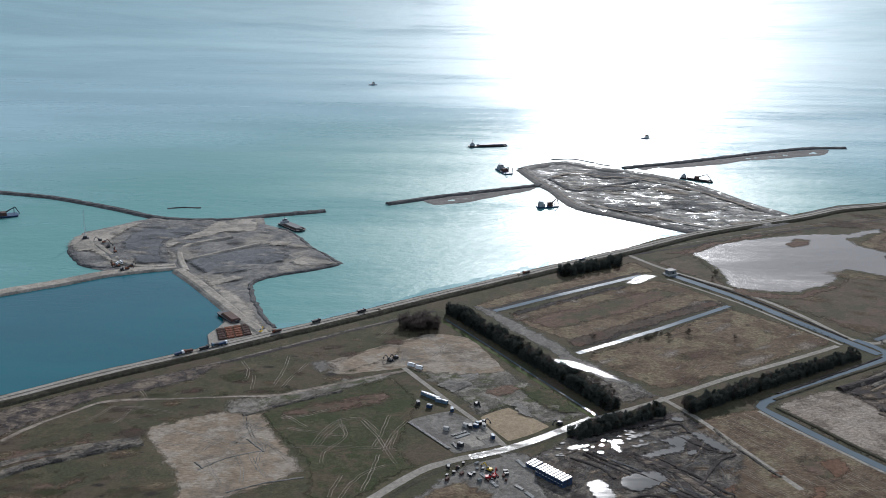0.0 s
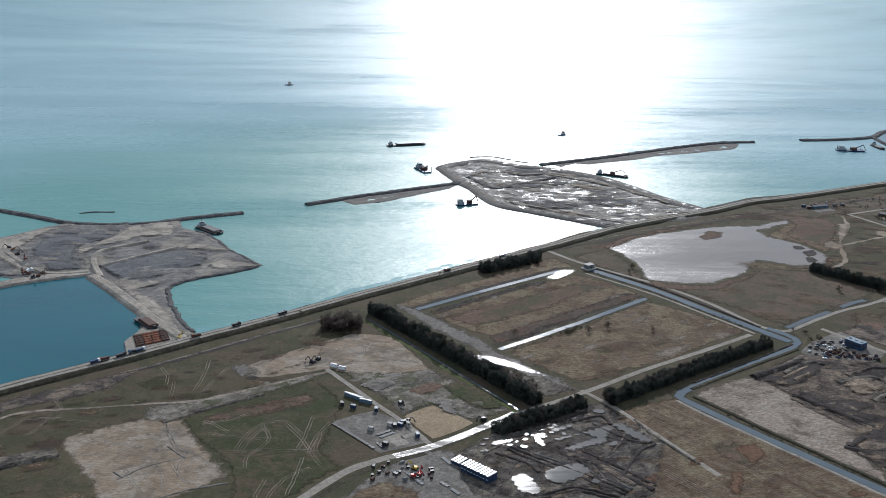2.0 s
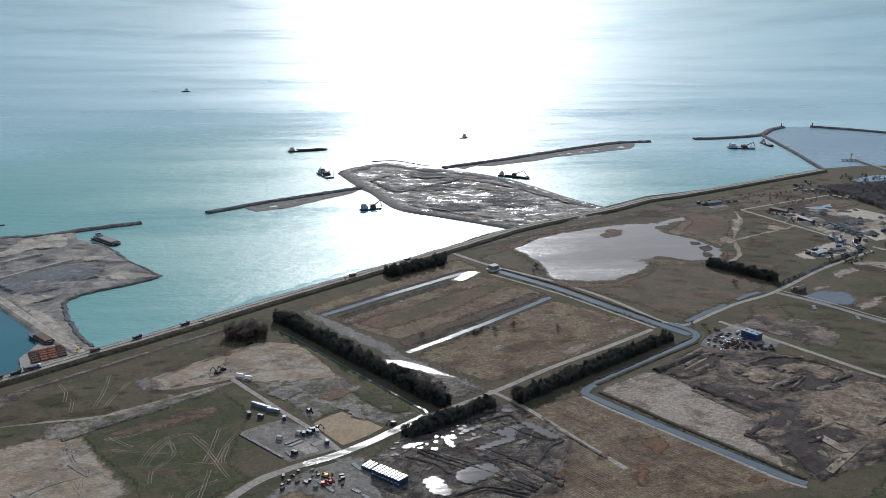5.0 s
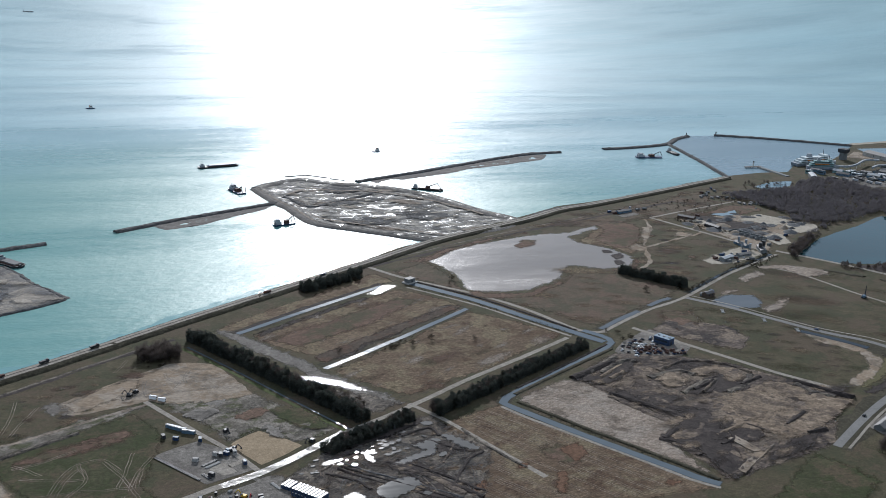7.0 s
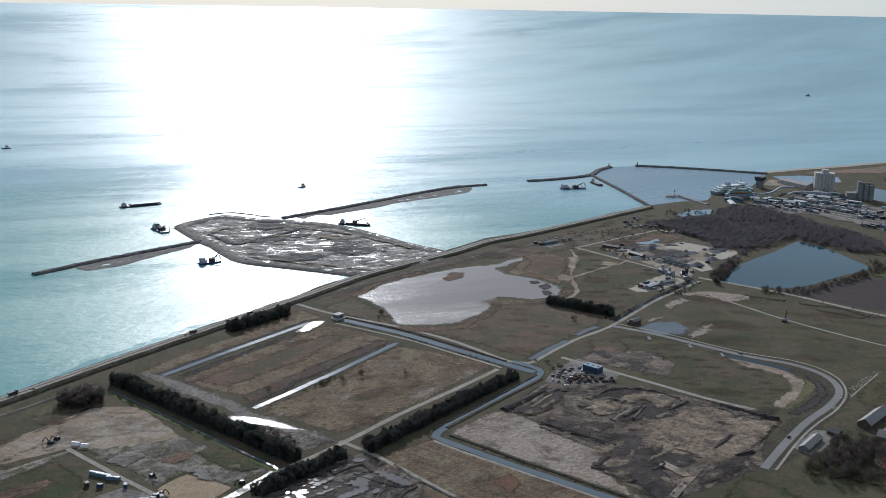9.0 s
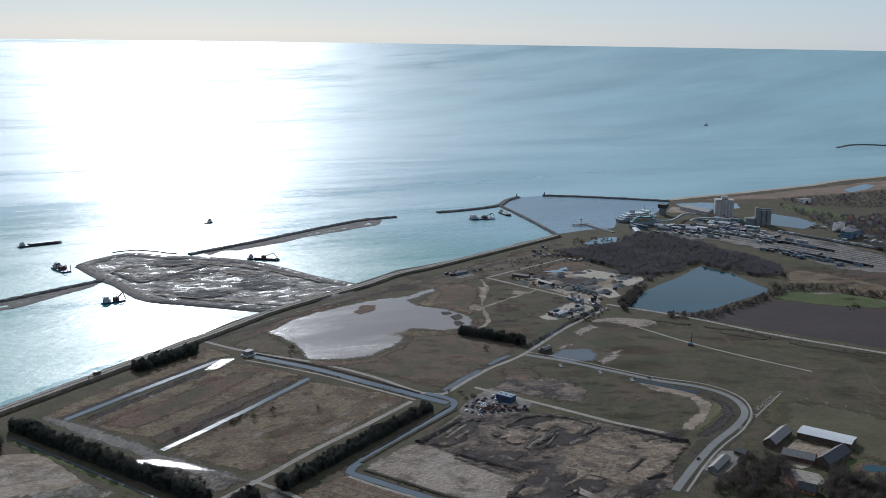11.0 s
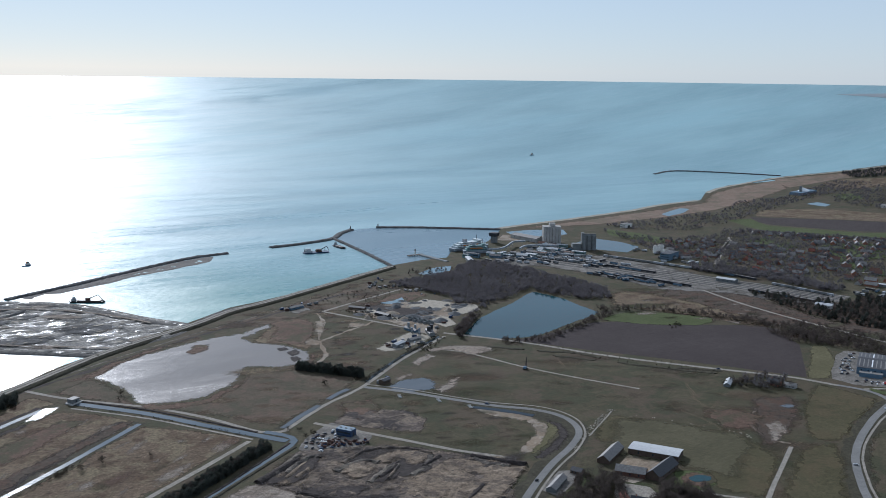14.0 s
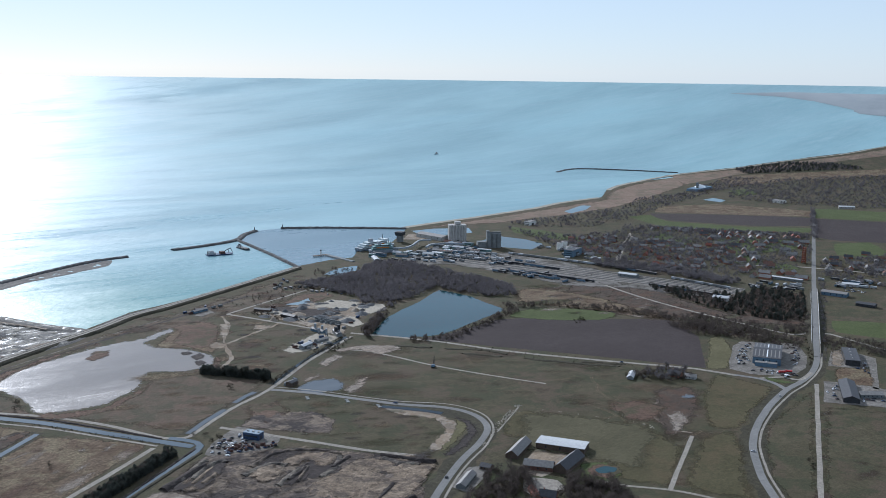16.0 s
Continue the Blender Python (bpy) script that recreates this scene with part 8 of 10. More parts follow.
def flat_hall(name, label, category, w, l, h, wall, roof, group="", bands=1, vents=3):
    """A flat-roofed hall with a parapet, window bands, a gate and roof vents."""
    b = thing(name, label, category, group)
    part("wall", Shape().box(-w / 2, w / 2, -l / 2, l / 2, -0.2, h), wall, b)
    part("roof", Shape().box(-w / 2 - 0.2, w / 2 + 0.2, -l / 2 - 0.2, l / 2 + 0.2, h, h + 0.35, 0.01), roof, b)
    for k in range(bands):
        z = h * (k + 0.55) / bands
        for s in (-1, 1):
            part("window", Shape().box(s * w / 2 - 0.06, s * w / 2 + 0.06, -l * 0.42, l * 0.42, z - h * 0.12 / bands, z + h * 0.16 / bands), GLASS, b, "long dark window band")
    part("gate", Shape().box(-w * 0.15, w * 0.15, -l / 2 - 0.1, -l / 2 + 0.05, 0, h * 0.6), STEEL_DARK, b)
    for k in range(vents):
        y = -l * 0.35 + k * l * 0.7 / max(1, vents - 1)
        part("roof_vent", Shape().box(-0.9, 0.9, y - 0.9, y + 0.9, h + 0.3, h + 1.2, 0.2), CONCRETE, b)
    return b


def car(name, label, paint):
    b = thing(name, label, "car", "parked cars")
    part("body", Shape().prism([(-2.1, 0.35), (2.1, 0.35), (2.15, 0.75), (1.2, 0.95), (-2.0, 0.98), (-2.15, 0.7)], -0.85, 0.85), paint, b)
    part("cabin", Shape().box(-1.6, 0.75, -0.76, 0.76, 0.95, 1.45, 0.2), GLASS, b, "dark glass cabin")
    part("roof", Shape().box(-1.25, 0.35, -0.62, 0.62, 1.45, 1.5), paint, b)
    for x in (-1.3, 1.35):
        for y in (-0.8, 0.8):
            part("wheel", Shape().rod((x, y - 0.1, 0.33), (x, y + 0.1, 0.33), 0.33), RUBBER, b)
    return b


def truck(name, label, cab, bed, group):
    b = thing(name, label, "truck", group)
    part("chassis", Shape().box(-4, 4, -1, 1, 0.6, 1.0), STEEL_DARK, b)
    part("cab", Shape().prism([(2.2, 1.0), (4.1, 1.0), (4.1, 2.2), (3.7, 3.1), (2.2, 3.1)], -1.2, 1.2), cab, b)
    part("windscreen", Shape().prism([(4.13, 2.2), (4.15, 2.25), (3.76, 3.0), (3.72, 3.0)], -1.05, 1.05), GLASS, b)
    part("bed", Shape().prism([(-4.1, 1.1), (1.9, 1.1), (2.0, 2.6), (-4.3, 2.4)], -1.25, 1.25), bed, b)
    for x in (-3, -1.7, 3):
        for y in (-1.05, 1.05):
            tyre = part("wheel", Shape().rod((x, y - 0.18, 0.55), (x, y + 0.18, 0.55), 0.55), RUBBER, b)
            part("rim", Shape().rod((x, y - 0.2, 0.55), (x, y + 0.2, 0.55), 0.28), SILVER, tyre)
    return b


def excavator(name, label, paint):
    b = thing(name, label, "excavator", "earth-moving machines")
    for s in (-1, 1):
        part("track", Shape().prism([(-2, 0.1), (2, 0.1), (2.3, 0.5), (2, 0.95), (-2, 0.95), (-2.3, 0.5)], s * 1.3 - 0.35, s * 1.3 + 0.35), RUBBER, b)
    part("house", Shape().box(-2.0, 1.4, -1.35, 1.35, 1.0, 2.2, 0.05), paint, b)
    part("cab", Shape().box(0.2, 1.7, 0.2, 1.3, 1.2, 3.0, 0.12), GLASS, b, "glazed cab")
    part("boom", Shape().prism([(1.2, 1.8), (3.6, 4.9), (4.4, 4.7), (3.8, 4.3), (1.6, 1.5)], -0.5, 0.0), paint, b)
    arm = part("arm", Shape().prism([(4.2, 5.0), (6.4, 2.4), (6.1, 2.2), (3.8, 4.4)], -0.45, -0.05), paint, b)
    part("bucket", Shape().prism([(6.5, 2.5), (6.9, 1.3), (6.0, 0.9), (5.5, 1.5), (6.1, 1.9)], -0.8, 0.3), STEEL_DARK, arm)
    return b


def cabin(name, label, body, roof, group, l=6.0):
    b = thing(name, label, "site cabin", group)
    part("body", Shape().box(-1.2, 1.2, -l / 2, l / 2, 0.15, 2.6), body, b)
    part("roof", Shape().box(-0.62, 0.62, -l / 2 - 0.06, l / 2 + 0.06, 2.6, 2.78, 0.02), roof, b)
    # dark strips put the shade of the gaps between cabins onto each roof
    part("roof_gap_shade", Shape().box(-1.25, -0.63, -l / 2, l / 2, 2.6, 2.68).box(0.63, 1.25, -l / 2, l / 2, 2.6, 2.68), STEEL_DARK, b)
    part("window", Shape().box(-0.6, 0.5, -l / 2 - 0.05, -l / 2 + 0.02, 1.1, 2.1), GLASS, b)
    leaf = part("door", Shape().box(1.17, 1.25, -0.5, 0.5, 0.2, 2.2), STEEL_DARK, b)
    part("handle", Shape().box(1.25, 1.3, 0.3, 0.42, 1.1, 1.18), SILVER, leaf)
    part("foot_beam", Shape().box(-1.2, 1.2, -l / 2 + 0.4, -l / 2 + 0.7, -0.1, 0.15).box(-1.2, 1.2, l / 2 - 0.7, l / 2 - 0.4, -0.1, 0.15), STEEL_DARK, b)
    return b


def barge(name, label, length, beam, hull, load=None, house=True, crane=False, group="work vessels"):
    b = thing(name, label, "barge", group)
    part("hull", Shape().hull(length, beam, -1.0, 2.2, 0.1, 0.03), hull, b)
    part("coaming", Shape().box(-length * 0.28, length * 0.4, -beam * 0.38, beam * 0.38, 2.2, 3.2, 0.02), RUST_DARK, b)
    part("hold", Shape().box(-length * 0.27, length * 0.39, -beam * 0.34, beam * 0.34, 3.1, 3.3 + (0.8 if load else 0), 0.1), load or STEEL_DARK, b)
    if house:
        x = -length * 0.4
        bridge = part("wheelhouse", Shape().box(x - length * 0.05, x + length * 0.05, -beam * 0.3, beam * 0.3, 2.2, 5.0).box(x - length * 0.03, x + length * 0.03, -beam * 0.2, beam * 0.2, 5.0, 7.4, 0.1), TRAILER_GREY, b)
        part("window", Shape().box(x + length * 0.028, x + length * 0.033, -beam * 0.18, beam * 0.18, 6.0, 7.0), GLASS, bridge)
        part("mast", Shape().rod((x, 0, 7.2), (x, 0, 13), 0.2, 0.1), STEEL_DARK, bridge)
    part("bow_winch", Shape().box(length * 0.42, length * 0.46, -2, 2, 2.2, 3.6, 0.2), STEEL_DARK, b)
    if crane:
        part("crane_house", Shape().box(-3, 3, -2.6, 2.6, 2.2, 6.2, 0.1), RUST_DARK, b)
        part("crane_jib", Shape().rod((2, 0, 5.5), (length * 0.3, 0, 11), 0.7, 0.35, 4), STEEL_DARK, b)
        part("crane_arm", Shape().rod((length * 0.3, 0, 11), (length * 0.44, 0, 3), 0.5, 0.3, 4), STEEL_DARK, b)
    return b


def dredger(name, label, length, beam, spuds=3):
    b = thing(name, label, "dredger", "work vessels")
    part("hull", Shape().hull(length, beam, -1.0, 2.0, 0.04, 0.02), STEEL_NAVY, b)
    # white deckhouse coloured grey for the shade on its near side
    house = part("deckhouse", Shape().box(-length * 0.42, -length * 0.18, -beam * 0.35, beam * 0.35, 2, 5.4).box(-length * 0.4, -length * 0.24, -beam * 0.25, beam * 0.25, 5.4, 8.2, 0.08), TRAILER_GREY, b)
    part("window", Shape().box(-length * 0.245, -length * 0.235, -beam * 0.22, beam * 0.22, 6.4, 7.6), GLASS, house)
    part("machine_house", Shape().box(0, length * 0.2, -beam * 0.3, beam * 0.3, 2, 6.0, 0.1), RUST_DARK, b)
    part("boom", Shape().rod((length * 0.16, 0, 5), (length * 0.42, 0, 11), 0.9, 0.5, 4), STEEL_DARK, b)
    part("stick", Shape().rod((length * 0.42, 0, 11), (length * 0.52, 0, 2), 0.6, 0.4, 4), STEEL_DARK, b)
    for k in range(spuds):
        x, y = (-length * 0.46, length * 0.05, length * 0.4)[k], (0, -beam * 0.48, beam * 0.48)[k]
        part("spud_pole", Shape().rod((x, y, -2), (x, y, 9), 0.4, 0.4, 6), STEEL_DARK, b)
    return b


def tug(name, label):
    b = thing(name, label, "tugboat", "work vessels")
    part("hull", Shape().hull(20, 6.5, -0.8, 1.8, 0.3), STEEL_NAVY, b)
    part("deckhouse", Shape().box(-3, 5, -2, 2, 1.8, 4.2, 0.05), PLASTER, b)
    part("wheelhouse", Shape().box(0, 4, -1.6, 1.6, 4.2, 6.6, 0.12), GLASS, b)
    part("funnel", Shape().rod((-1.5, 0, 4), (-1.5, 0, 7.5), 0.8, 0.7), ORANGE, b)
    part("mast", Shape().rod((1.5, 0, 6.5), (1.5, 0, 11), 0.15, 0.08), STEEL_DARK, b)
    return b


raised_road([(1084.7, 620.4), (1159.7, 667.4), (1247.0, 720.5), (1334.6, 773.7), (1440.0, 837.0)], (0.4, 4.6, 6.2, 4.8, 0.3))

# ---- the town ----
rnd = random.Random(77)
PROTOS = []
for wall, roof, words in ((BRICK, ROOF_RED, "red-brick house with a dull red roof"), (DULL_PLASTER, ROOF_BROWN, "dull pale house with a brown tiled roof"), (DULL_PLASTER, ROOF_BROWN, "grey-plastered house with a brown roof"), (BRICK, ROOF_DARK, "red-brick house with a dark slate roof"), (DULL_PLASTER, ROOF_GREY, "dull pale house with a grey roof"), (BRICK, ROOF_GREY, "red-brick house with a grey roof")):
    PROTOS.append((wall, roof, words))


def street_of_houses(outline, count, turn, seed, size=1.0, group="houses of the town"):
    rnd = random.Random(seed)
    xs, ys = [p[0] for p in outline], [p[1] for p in outline]
    made, spots = {}, []
    for _ in range(count * 40):
        if len(spots) >= count:
            break
        x, y = rnd.uniform(min(xs), max(xs)), rnd.uniform(min(ys), max(ys))
        if not inside(outline, x, y) or any((x - a) ** 2 + (y - b) ** 2 < 280 * size for a, b in spots):
            continue
        spots.append((x, y))
        k = rnd.choice((0, 1, 2, 3, 3, 4, 4, 5, 5))
        a = turn + rnd.choice((0, 90)) + rnd.uniform(-6, 6)
        if k not in made:
            wall, roof, words = PROTOS[k]
            made[k] = lay(gabled("house", words + " in a leafy street", "house", 7.5 * size, (11 + k) * size, 2.6 * size, 6.0 * size, wall, roof, group, 0, 0, True), x, y, 0, a)
        else:
            copy_thing(made[k], pose(x, y, 0, 0, 0, a))


for pts in ([(1562, 1276), (1634, 1309), (1652, 1297), (1574, 1267)], [(1563, 1226), (1650, 1272), (1659, 1257), (1588, 1209)], [(1715, 1244), (1800, 1194), (1842, 1104), (1817, 1088), (1750, 1160)], [(1574, 1078), (1635, 1070), (1540, 1001), (1517, 1037)], [(1568, 1014), (1595, 975), (1564, 934), (1529, 977)], [(1746, 1231), (1764, 1210), (1733, 1189), (1715, 1210)], [(2488, 1735), (2578, 1710), (2461, 1623), (2395, 1651)]):
    patch("town_lawn", pts, 0.14, MEADOW, "green lawn between the houses of the town", "field", 6.0, 5.0)
ribbon("town_street", [(1632, 1373), (1541, 1307), (1471, 1261), (1422, 1221)], 7, 0.2, TRACK, "pale street through the town", vary=0)
street_of_houses([(1568, 1312), (1627, 1246), (1644, 1139), (1503, 1028), (1388, 1060), (1381, 1167)], 62, 20, 1)
street_of_houses([(1455, 1391), (1578, 1366), (1472, 1259), (1369, 1189), (1357, 1282)], 30, 20, 2, 1.0)
street_of_houses([(1762, 1292), (1867, 1112), (1606, 954), (1466, 979), (1566, 1084)], 40, 35, 3, 1.25)
street_of_houses([(1707, 984), (1838, 927), (1842.9, 852.4), (1683.5, 776.1), (1564.2, 891.3)], 26, 30, 4, 1.1)
street_of_houses([(1738, 1394), (1829, 1255), (1914, 1141), (1893, 1129), (1786, 1239), (1696, 1375)], 26, 40, 5, 0.9, "holiday houses along the hedge")
street_of_houses([(1468, 1003), (1528, 911), (1476.5, 879.8), (1417, 956)], 8, 20, 7, 1.2)

# large buildings
for a, b, w, e, r, wall, roof, name, label, kind, st in (
        (*[(1268, 1087), (1278, 1057)], 14, 5, 6.5, CONCRETE_DARK, ROOF_PALE, "rail_shed", "grey rail shed with a pale roof", "shed", 0),
        (*[(1452, 943), (1468.3, 874.7)], 8, 4, 5.0, CONCRETE_DARK, ROOF_PALE, "long_shed", "long low shed with a pale roof", "shed", 0),
        (*[(1500.5, 824.5), (1510.5, 801.3)], 14, 4, 5.5, DULL_PLASTER, ROOF_PALE, "shop_hall", "grey hall with a pale roof", "hall", 0),
        (*[(1415.6, 808.9), (1425.2, 772.6)], 16, 5, 7, STEEL_BLUE, ROOF_GREY, "works_hall", "blue-grey works hall beside the road", "hall", 0),
        (*[(1385.7, 736.4), (1391.3, 710.1)], 12, 4, 6, STEEL_DARK, ROOF_DARK, "field_shed", "dark shed at the edge of a green field", "shed", 0),
        (*[(1245.0, 884.9), (1254.7, 863.9)], 14, 5, 7, CONCRETE, ROOF_PALE, "customs_shed", "grey shed with a pale roof", "shed", 0),
        (*[(2384, 1335), (2408, 1306)], 14, 5, 7, DULL_PLASTER, ROOF_PALE, "far_barn", "far barn with a pale roof", "barn", 0),
        (*[(2356, 1501), (2358, 1472)], 20, 6, 8, PLASTER, ROOF_GREY, "far_hall", "far grey hall among trees", "hall", 0),
        (*[(1249, 1594), (1256, 1522)], 26, 7, 10, CONCRETE, ROOF_GREY, "port_shed", "grey port warehouse beside the silos", "warehouse", 0)):
    x, y, turn, length = line_of(a, b)
    lay(gabled(name, label, kind, w, max(length, 12), e, r, wall, roof, "", 2, 4, False, st), x, y, 0, turn + 90)

lay(gabled("works_hall", "large blue-grey hall with pale roof-light strips, in a car yard", "hall", 66, 31, 8, 11, STEEL_BLUE, ROOF_DARK, "", 2, 4, False, 7, dull=ROOF_GREY), 1035, 655, 0, 31)
(x, y), = [(1001.5, 635.0)]
lay(flat_hall("show_room", "low glazed blue show room in front of a hall", "show room", 24, 8, 4.5, STEEL_BLUE, ROOF_GREY), x, y, 0, 121)
x, y, turn, length = line_of(*[(1131.2, 607.0), (1083.3, 574.6)])
lay(flat_hall("depot", "dark flat-roofed depot with pale roof hatches", "depot", 16, length, 6.5, STEEL_DARK, ROOF_DARK, vents=4), x, y, 0, turn + 90)
x, y, turn, length = line_of(*[(1009.9, 541.7), (955.2, 504.7)])
lay(gabled("office_barn", "dark-roofed long workshop in a paved yard", "workshop", 16, length, 4.5, 7.5, STEEL_DARK, ROOF_DARK, "", 2, 5, False, 0), x, y, 0, turn + 90)
(x, y), = [(991.9, 504.4)]
lay(gabled("low_workshop", "low grey-roofed workshop in a paved yard", "workshop", 12, 24, 3.5, 5.5, CONCRETE_DARK, ROOF_GREY, "", 2, 5, False, 0), x, y, 0, 50)

# silos
(x, y), = [(1269, 1505)]
silo = lay(thing("grain_silo", "tall pale concrete grain silo block by the inner port", "silo"), x, y, 0, -30)
part("bin_block", Shape().box(-17, 17, -9, 9, -0.2, 33), CONCRETE, silo)
for k in range(6):
    for s in (-1, 1):
        part("bin_rib", Shape().rod((-14.5 + k * 5.8, s * 8.2, 0), (-14.5 + k * 5.8, s * 8.2, 32.6), 2.8, None, 12), CONCRETE, silo)
part("head_house", Shape().box(-5, 6, -5, 5, 34, 39), CONCRETE, silo)
part("door", Shape().box(-2, 2, -11.3, -11.1, 0, 4), STEEL_DARK, silo)
(x, y), = [(1280, 1410)]
silo = lay(thing("feed_silo", "dark grey concrete feed silo with round bins", "silo"), x, y, 0, -30)
for k in range(3):
    for j in range(2):
        part("bin", Shape().rod((-9 + k * 9, -4.5 + j * 9, -0.2), (-9 + k * 9, -4.5 + j * 9, 27), 4.6, None, 14), CONCRETE_DARK, silo)
part("lift_tower", Shape().box(-14, -9, -5, 5, -0.2, 32), CONCRETE_DARK, silo)
part("bridge", Shape().box(-12, 13, -1.5, 1.5, 27, 30), CONCRETE_DARK, silo)
part("annex", Shape().box(-32, -15, -8, 8, -0.2, 12, 0.06), CONCRETE_DARK, silo)
for x, y in [(1366, 1319), (1382, 1323), (1350, 1279)]:
    tank = lay(thing("storage_tank", "pale round storage tank by the inner port", "tank", "port tanks"), x, y)
    part("shell", Shape().rod((0, 0, -0.2), (0, 0, 13), 6, None, 16), PLASTER, tank)
    part("cap", Shape().rod((0, 0, 13), (0, 0, 15), 6, 0.5, 16), ROOF_GREY, tank)
(x, y), = [(1342, 1263)]
lay(flat_hall("port_office", "blue-green flat-roofed port office", "office", 40, 18, 12, STEEL_BLUE, ROOF_DARK, bands=3), x, y, 0, 20)
(x, y), = [(1540, 1579)]
lay(flat_hall("pilot_house", "white quay building beside the dunes", "office", 26, 14, 8, PLASTER, ROOF_GREY, bands=2), x, y, 0, 10)

# bath house with a white peak, far along the coast
(x, y), = [(2427, 1792)]
spa = lay(thing("bath_hall", "far bath hall with a white pointed roof", "bath hall"), x, y, 0, 15)
part("glass_wing", Shape().box(-55, 55, -18, 18, -0.2, 7, 0.05), STEEL_BLUE, spa)
part("peak", Shape().rod((0, 0, 6.5), (-3, 0, 16), 17, 1.5, 12), WHITE, spa, "white pointed roof")
part("tower", Shape().box(-22, -16, -3, 3, -0.2, 22), CONCRETE_DARK, spa)

# red mast building by the main road
(x, y), = [(1624, 968)]
tower = lay(thing("red_tower", "slim dull red tower beside the main road", "tower"), x, y, 0, 20)
for sx in (-3, 3):
    for sy in (-3, 3):
        part("leg", Shape().rod((sx, sy, -0.2), (sx * 0.7, sy * 0.7, 30), 0.8, 0.6, 6), RUST, tower)
for k in range(7):
    part("panel", Shape().box(-3.2 + k * 0.05, 3.2 - k * 0.05, -3.2 + k * 0.05, 3.2 - k * 0.05, 2 + k * 4.0, 4.4 + k * 4.0, 0.03), ROOF_RED if k % 2 == 0 else RUST, tower)

# ---- ferry berth ----
SHIP_WHITE = paint_mat("weathered_ship_white", (0.5, 0.55, 0.56), 0.6, wear=0.2, scale=0.2)
SEA_GREEN = paint_mat("sea_green_sheet", (0.17, 0.27, 0.27), 0.6, wear=0.25, scale=0.3)


def ship(name, label, length, beam, hull, top, at, turn):
    """A car ferry along x: hull, belting, decks with window bands, bridges, funnels, boats and mast."""
    b = lay(thing(name, label, "ferry", "ferries at the berths"), at[0], at[1], SEA_Z, turn)
    part("hull", Shape().hull(length, beam, -1, 7, 0.16, 0.05), hull, b)
    part("belting", Shape().hull(length + 0.4, beam + 0.5, 2.2, 2.9, 0.16, 0.05), STEEL_NAVY, b)
    for k, (f, w, z) in enumerate(((0.42, 0.47, 7), (0.38, 0.43, 10), (0.3, 0.36, 13))):
        deck = part("deck_house", Shape().box(-length * f, length * (f - 0.06), -beam * w, beam * w, z, z + 3, 0.01), top, b)
        for side in (-1, 1):
            part("window", Shape().box(-length * (f - 0.03), length * (f - 0.1), side * beam * w - 0.12, side * beam * w + 0.12, z + 1.1, z + 2.0), GLASS, deck, "long dark window band")
    part("bridge", Shape().box(length * 0.14, length * 0.24, -beam * 0.5, beam * 0.5, 16, 19, 0.08), top, b)
    part("funnel", Shape().box(-length * 0.2, -length * 0.1, -beam * 0.16, beam * 0.16, 16, 21.5, 0.2), TRAILER_GREY, b)
    part("mast", Shape().rod((length * 0.17, 0, 19), (length * 0.17, 0, 28), 0.5, 0.2), STEEL_DARK, b)
    for k in range(4):
        for side in (-1, 1):
            part("lifeboat", Shape().hull(6, 2.2, 10.4, 12.0, 0.3, 0.2), ORANGE, b).location = (-length * 0.22 + k * length * 0.11, side * beam * 0.47, 0)
    return b


ship("ferry", "large white car ferry moored at its berth", 90, 19, FERRY_GREY, SHIP_WHITE, (1090, 1527), 4)
ship("second_ferry", "smaller grey-green ferry at the next berth", 54, 13, FERRY_GREY, SEA_GREEN, (1078, 1487), -22)


def walkway(pts, z, label):
    """A covered walkway on legs along a bending line."""
    b = thing("passenger_bridge", label, "bridge", "covered walkways")
    b.matrix_world = pose(*pts[0], 0)
    line = [q - Vector(pts[0]) for q in curve_through(pts, 7)]
    for p, q in zip(line, line[1:]):
        x, y, turn, length = line_of(p, q)
        bay = part("gallery", Shape().box(-length / 2 - 0.3, length / 2 + 0.3, -1.4, 1.4, z, z + 2.6), FERRY_GREY, b)
        bay.matrix_basis = pose(x, y, 0, 0, 0, turn)
        part("roof", Shape().box(-length / 2 - 0.35, length / 2 + 0.35, -1.6, 1.6, z + 2.6, z + 2.9, 0.01), TRAILER_GREY, bay, "pale sheet roof")
    for p in line[::3]:
        part("leg", Shape().rod((p.x, p.y, -0.2), (p.x, p.y, z), 0.5, None, 6), CONCRETE, b)
    return b


walkway([(1066, 1512), (1086, 1484), (1105, 1464), (1134, 1475), (1182, 1512), (1204, 1505)], 7, "long white covered passenger bridge curving on legs")
walkway([(1150, 1452), (1176, 1468), (1206, 1462), (1232, 1440)], 6, "short white covered passenger bridge beside the berths")
tower = lay(thing("ferry_terminal", "dark ferry terminal tower with a flared head", "terminal"), 1172, 1562, 0, 25)
part("shaft", Shape().box(-5, 5, -5, 5, -0.2, 13), CONCRETE_DARK, tower)
part("head", Shape().box(-7, 7, -7, 7, 13, 19, -0.12), STEEL_DARK, tower)
part("roof", Shape().box(-8, 8, -8, 8, 19, 20, 0.1), ROOF_DARK, tower)
part("window", Shape().box(-7.4, 7.4, -7.4, 7.4, 15.5, 17.2), GLASS, tower, "dark window band round the head")
rnd = random.Random(83)
BERTH = [(1020, 1462), (1048, 1478), (1100, 1455), (1150, 1440), (1215, 1490), (1240, 1500), (1262, 1440), (1235, 1380), (1180, 1400), (1120, 1410), (1060, 1440)]
spots = []
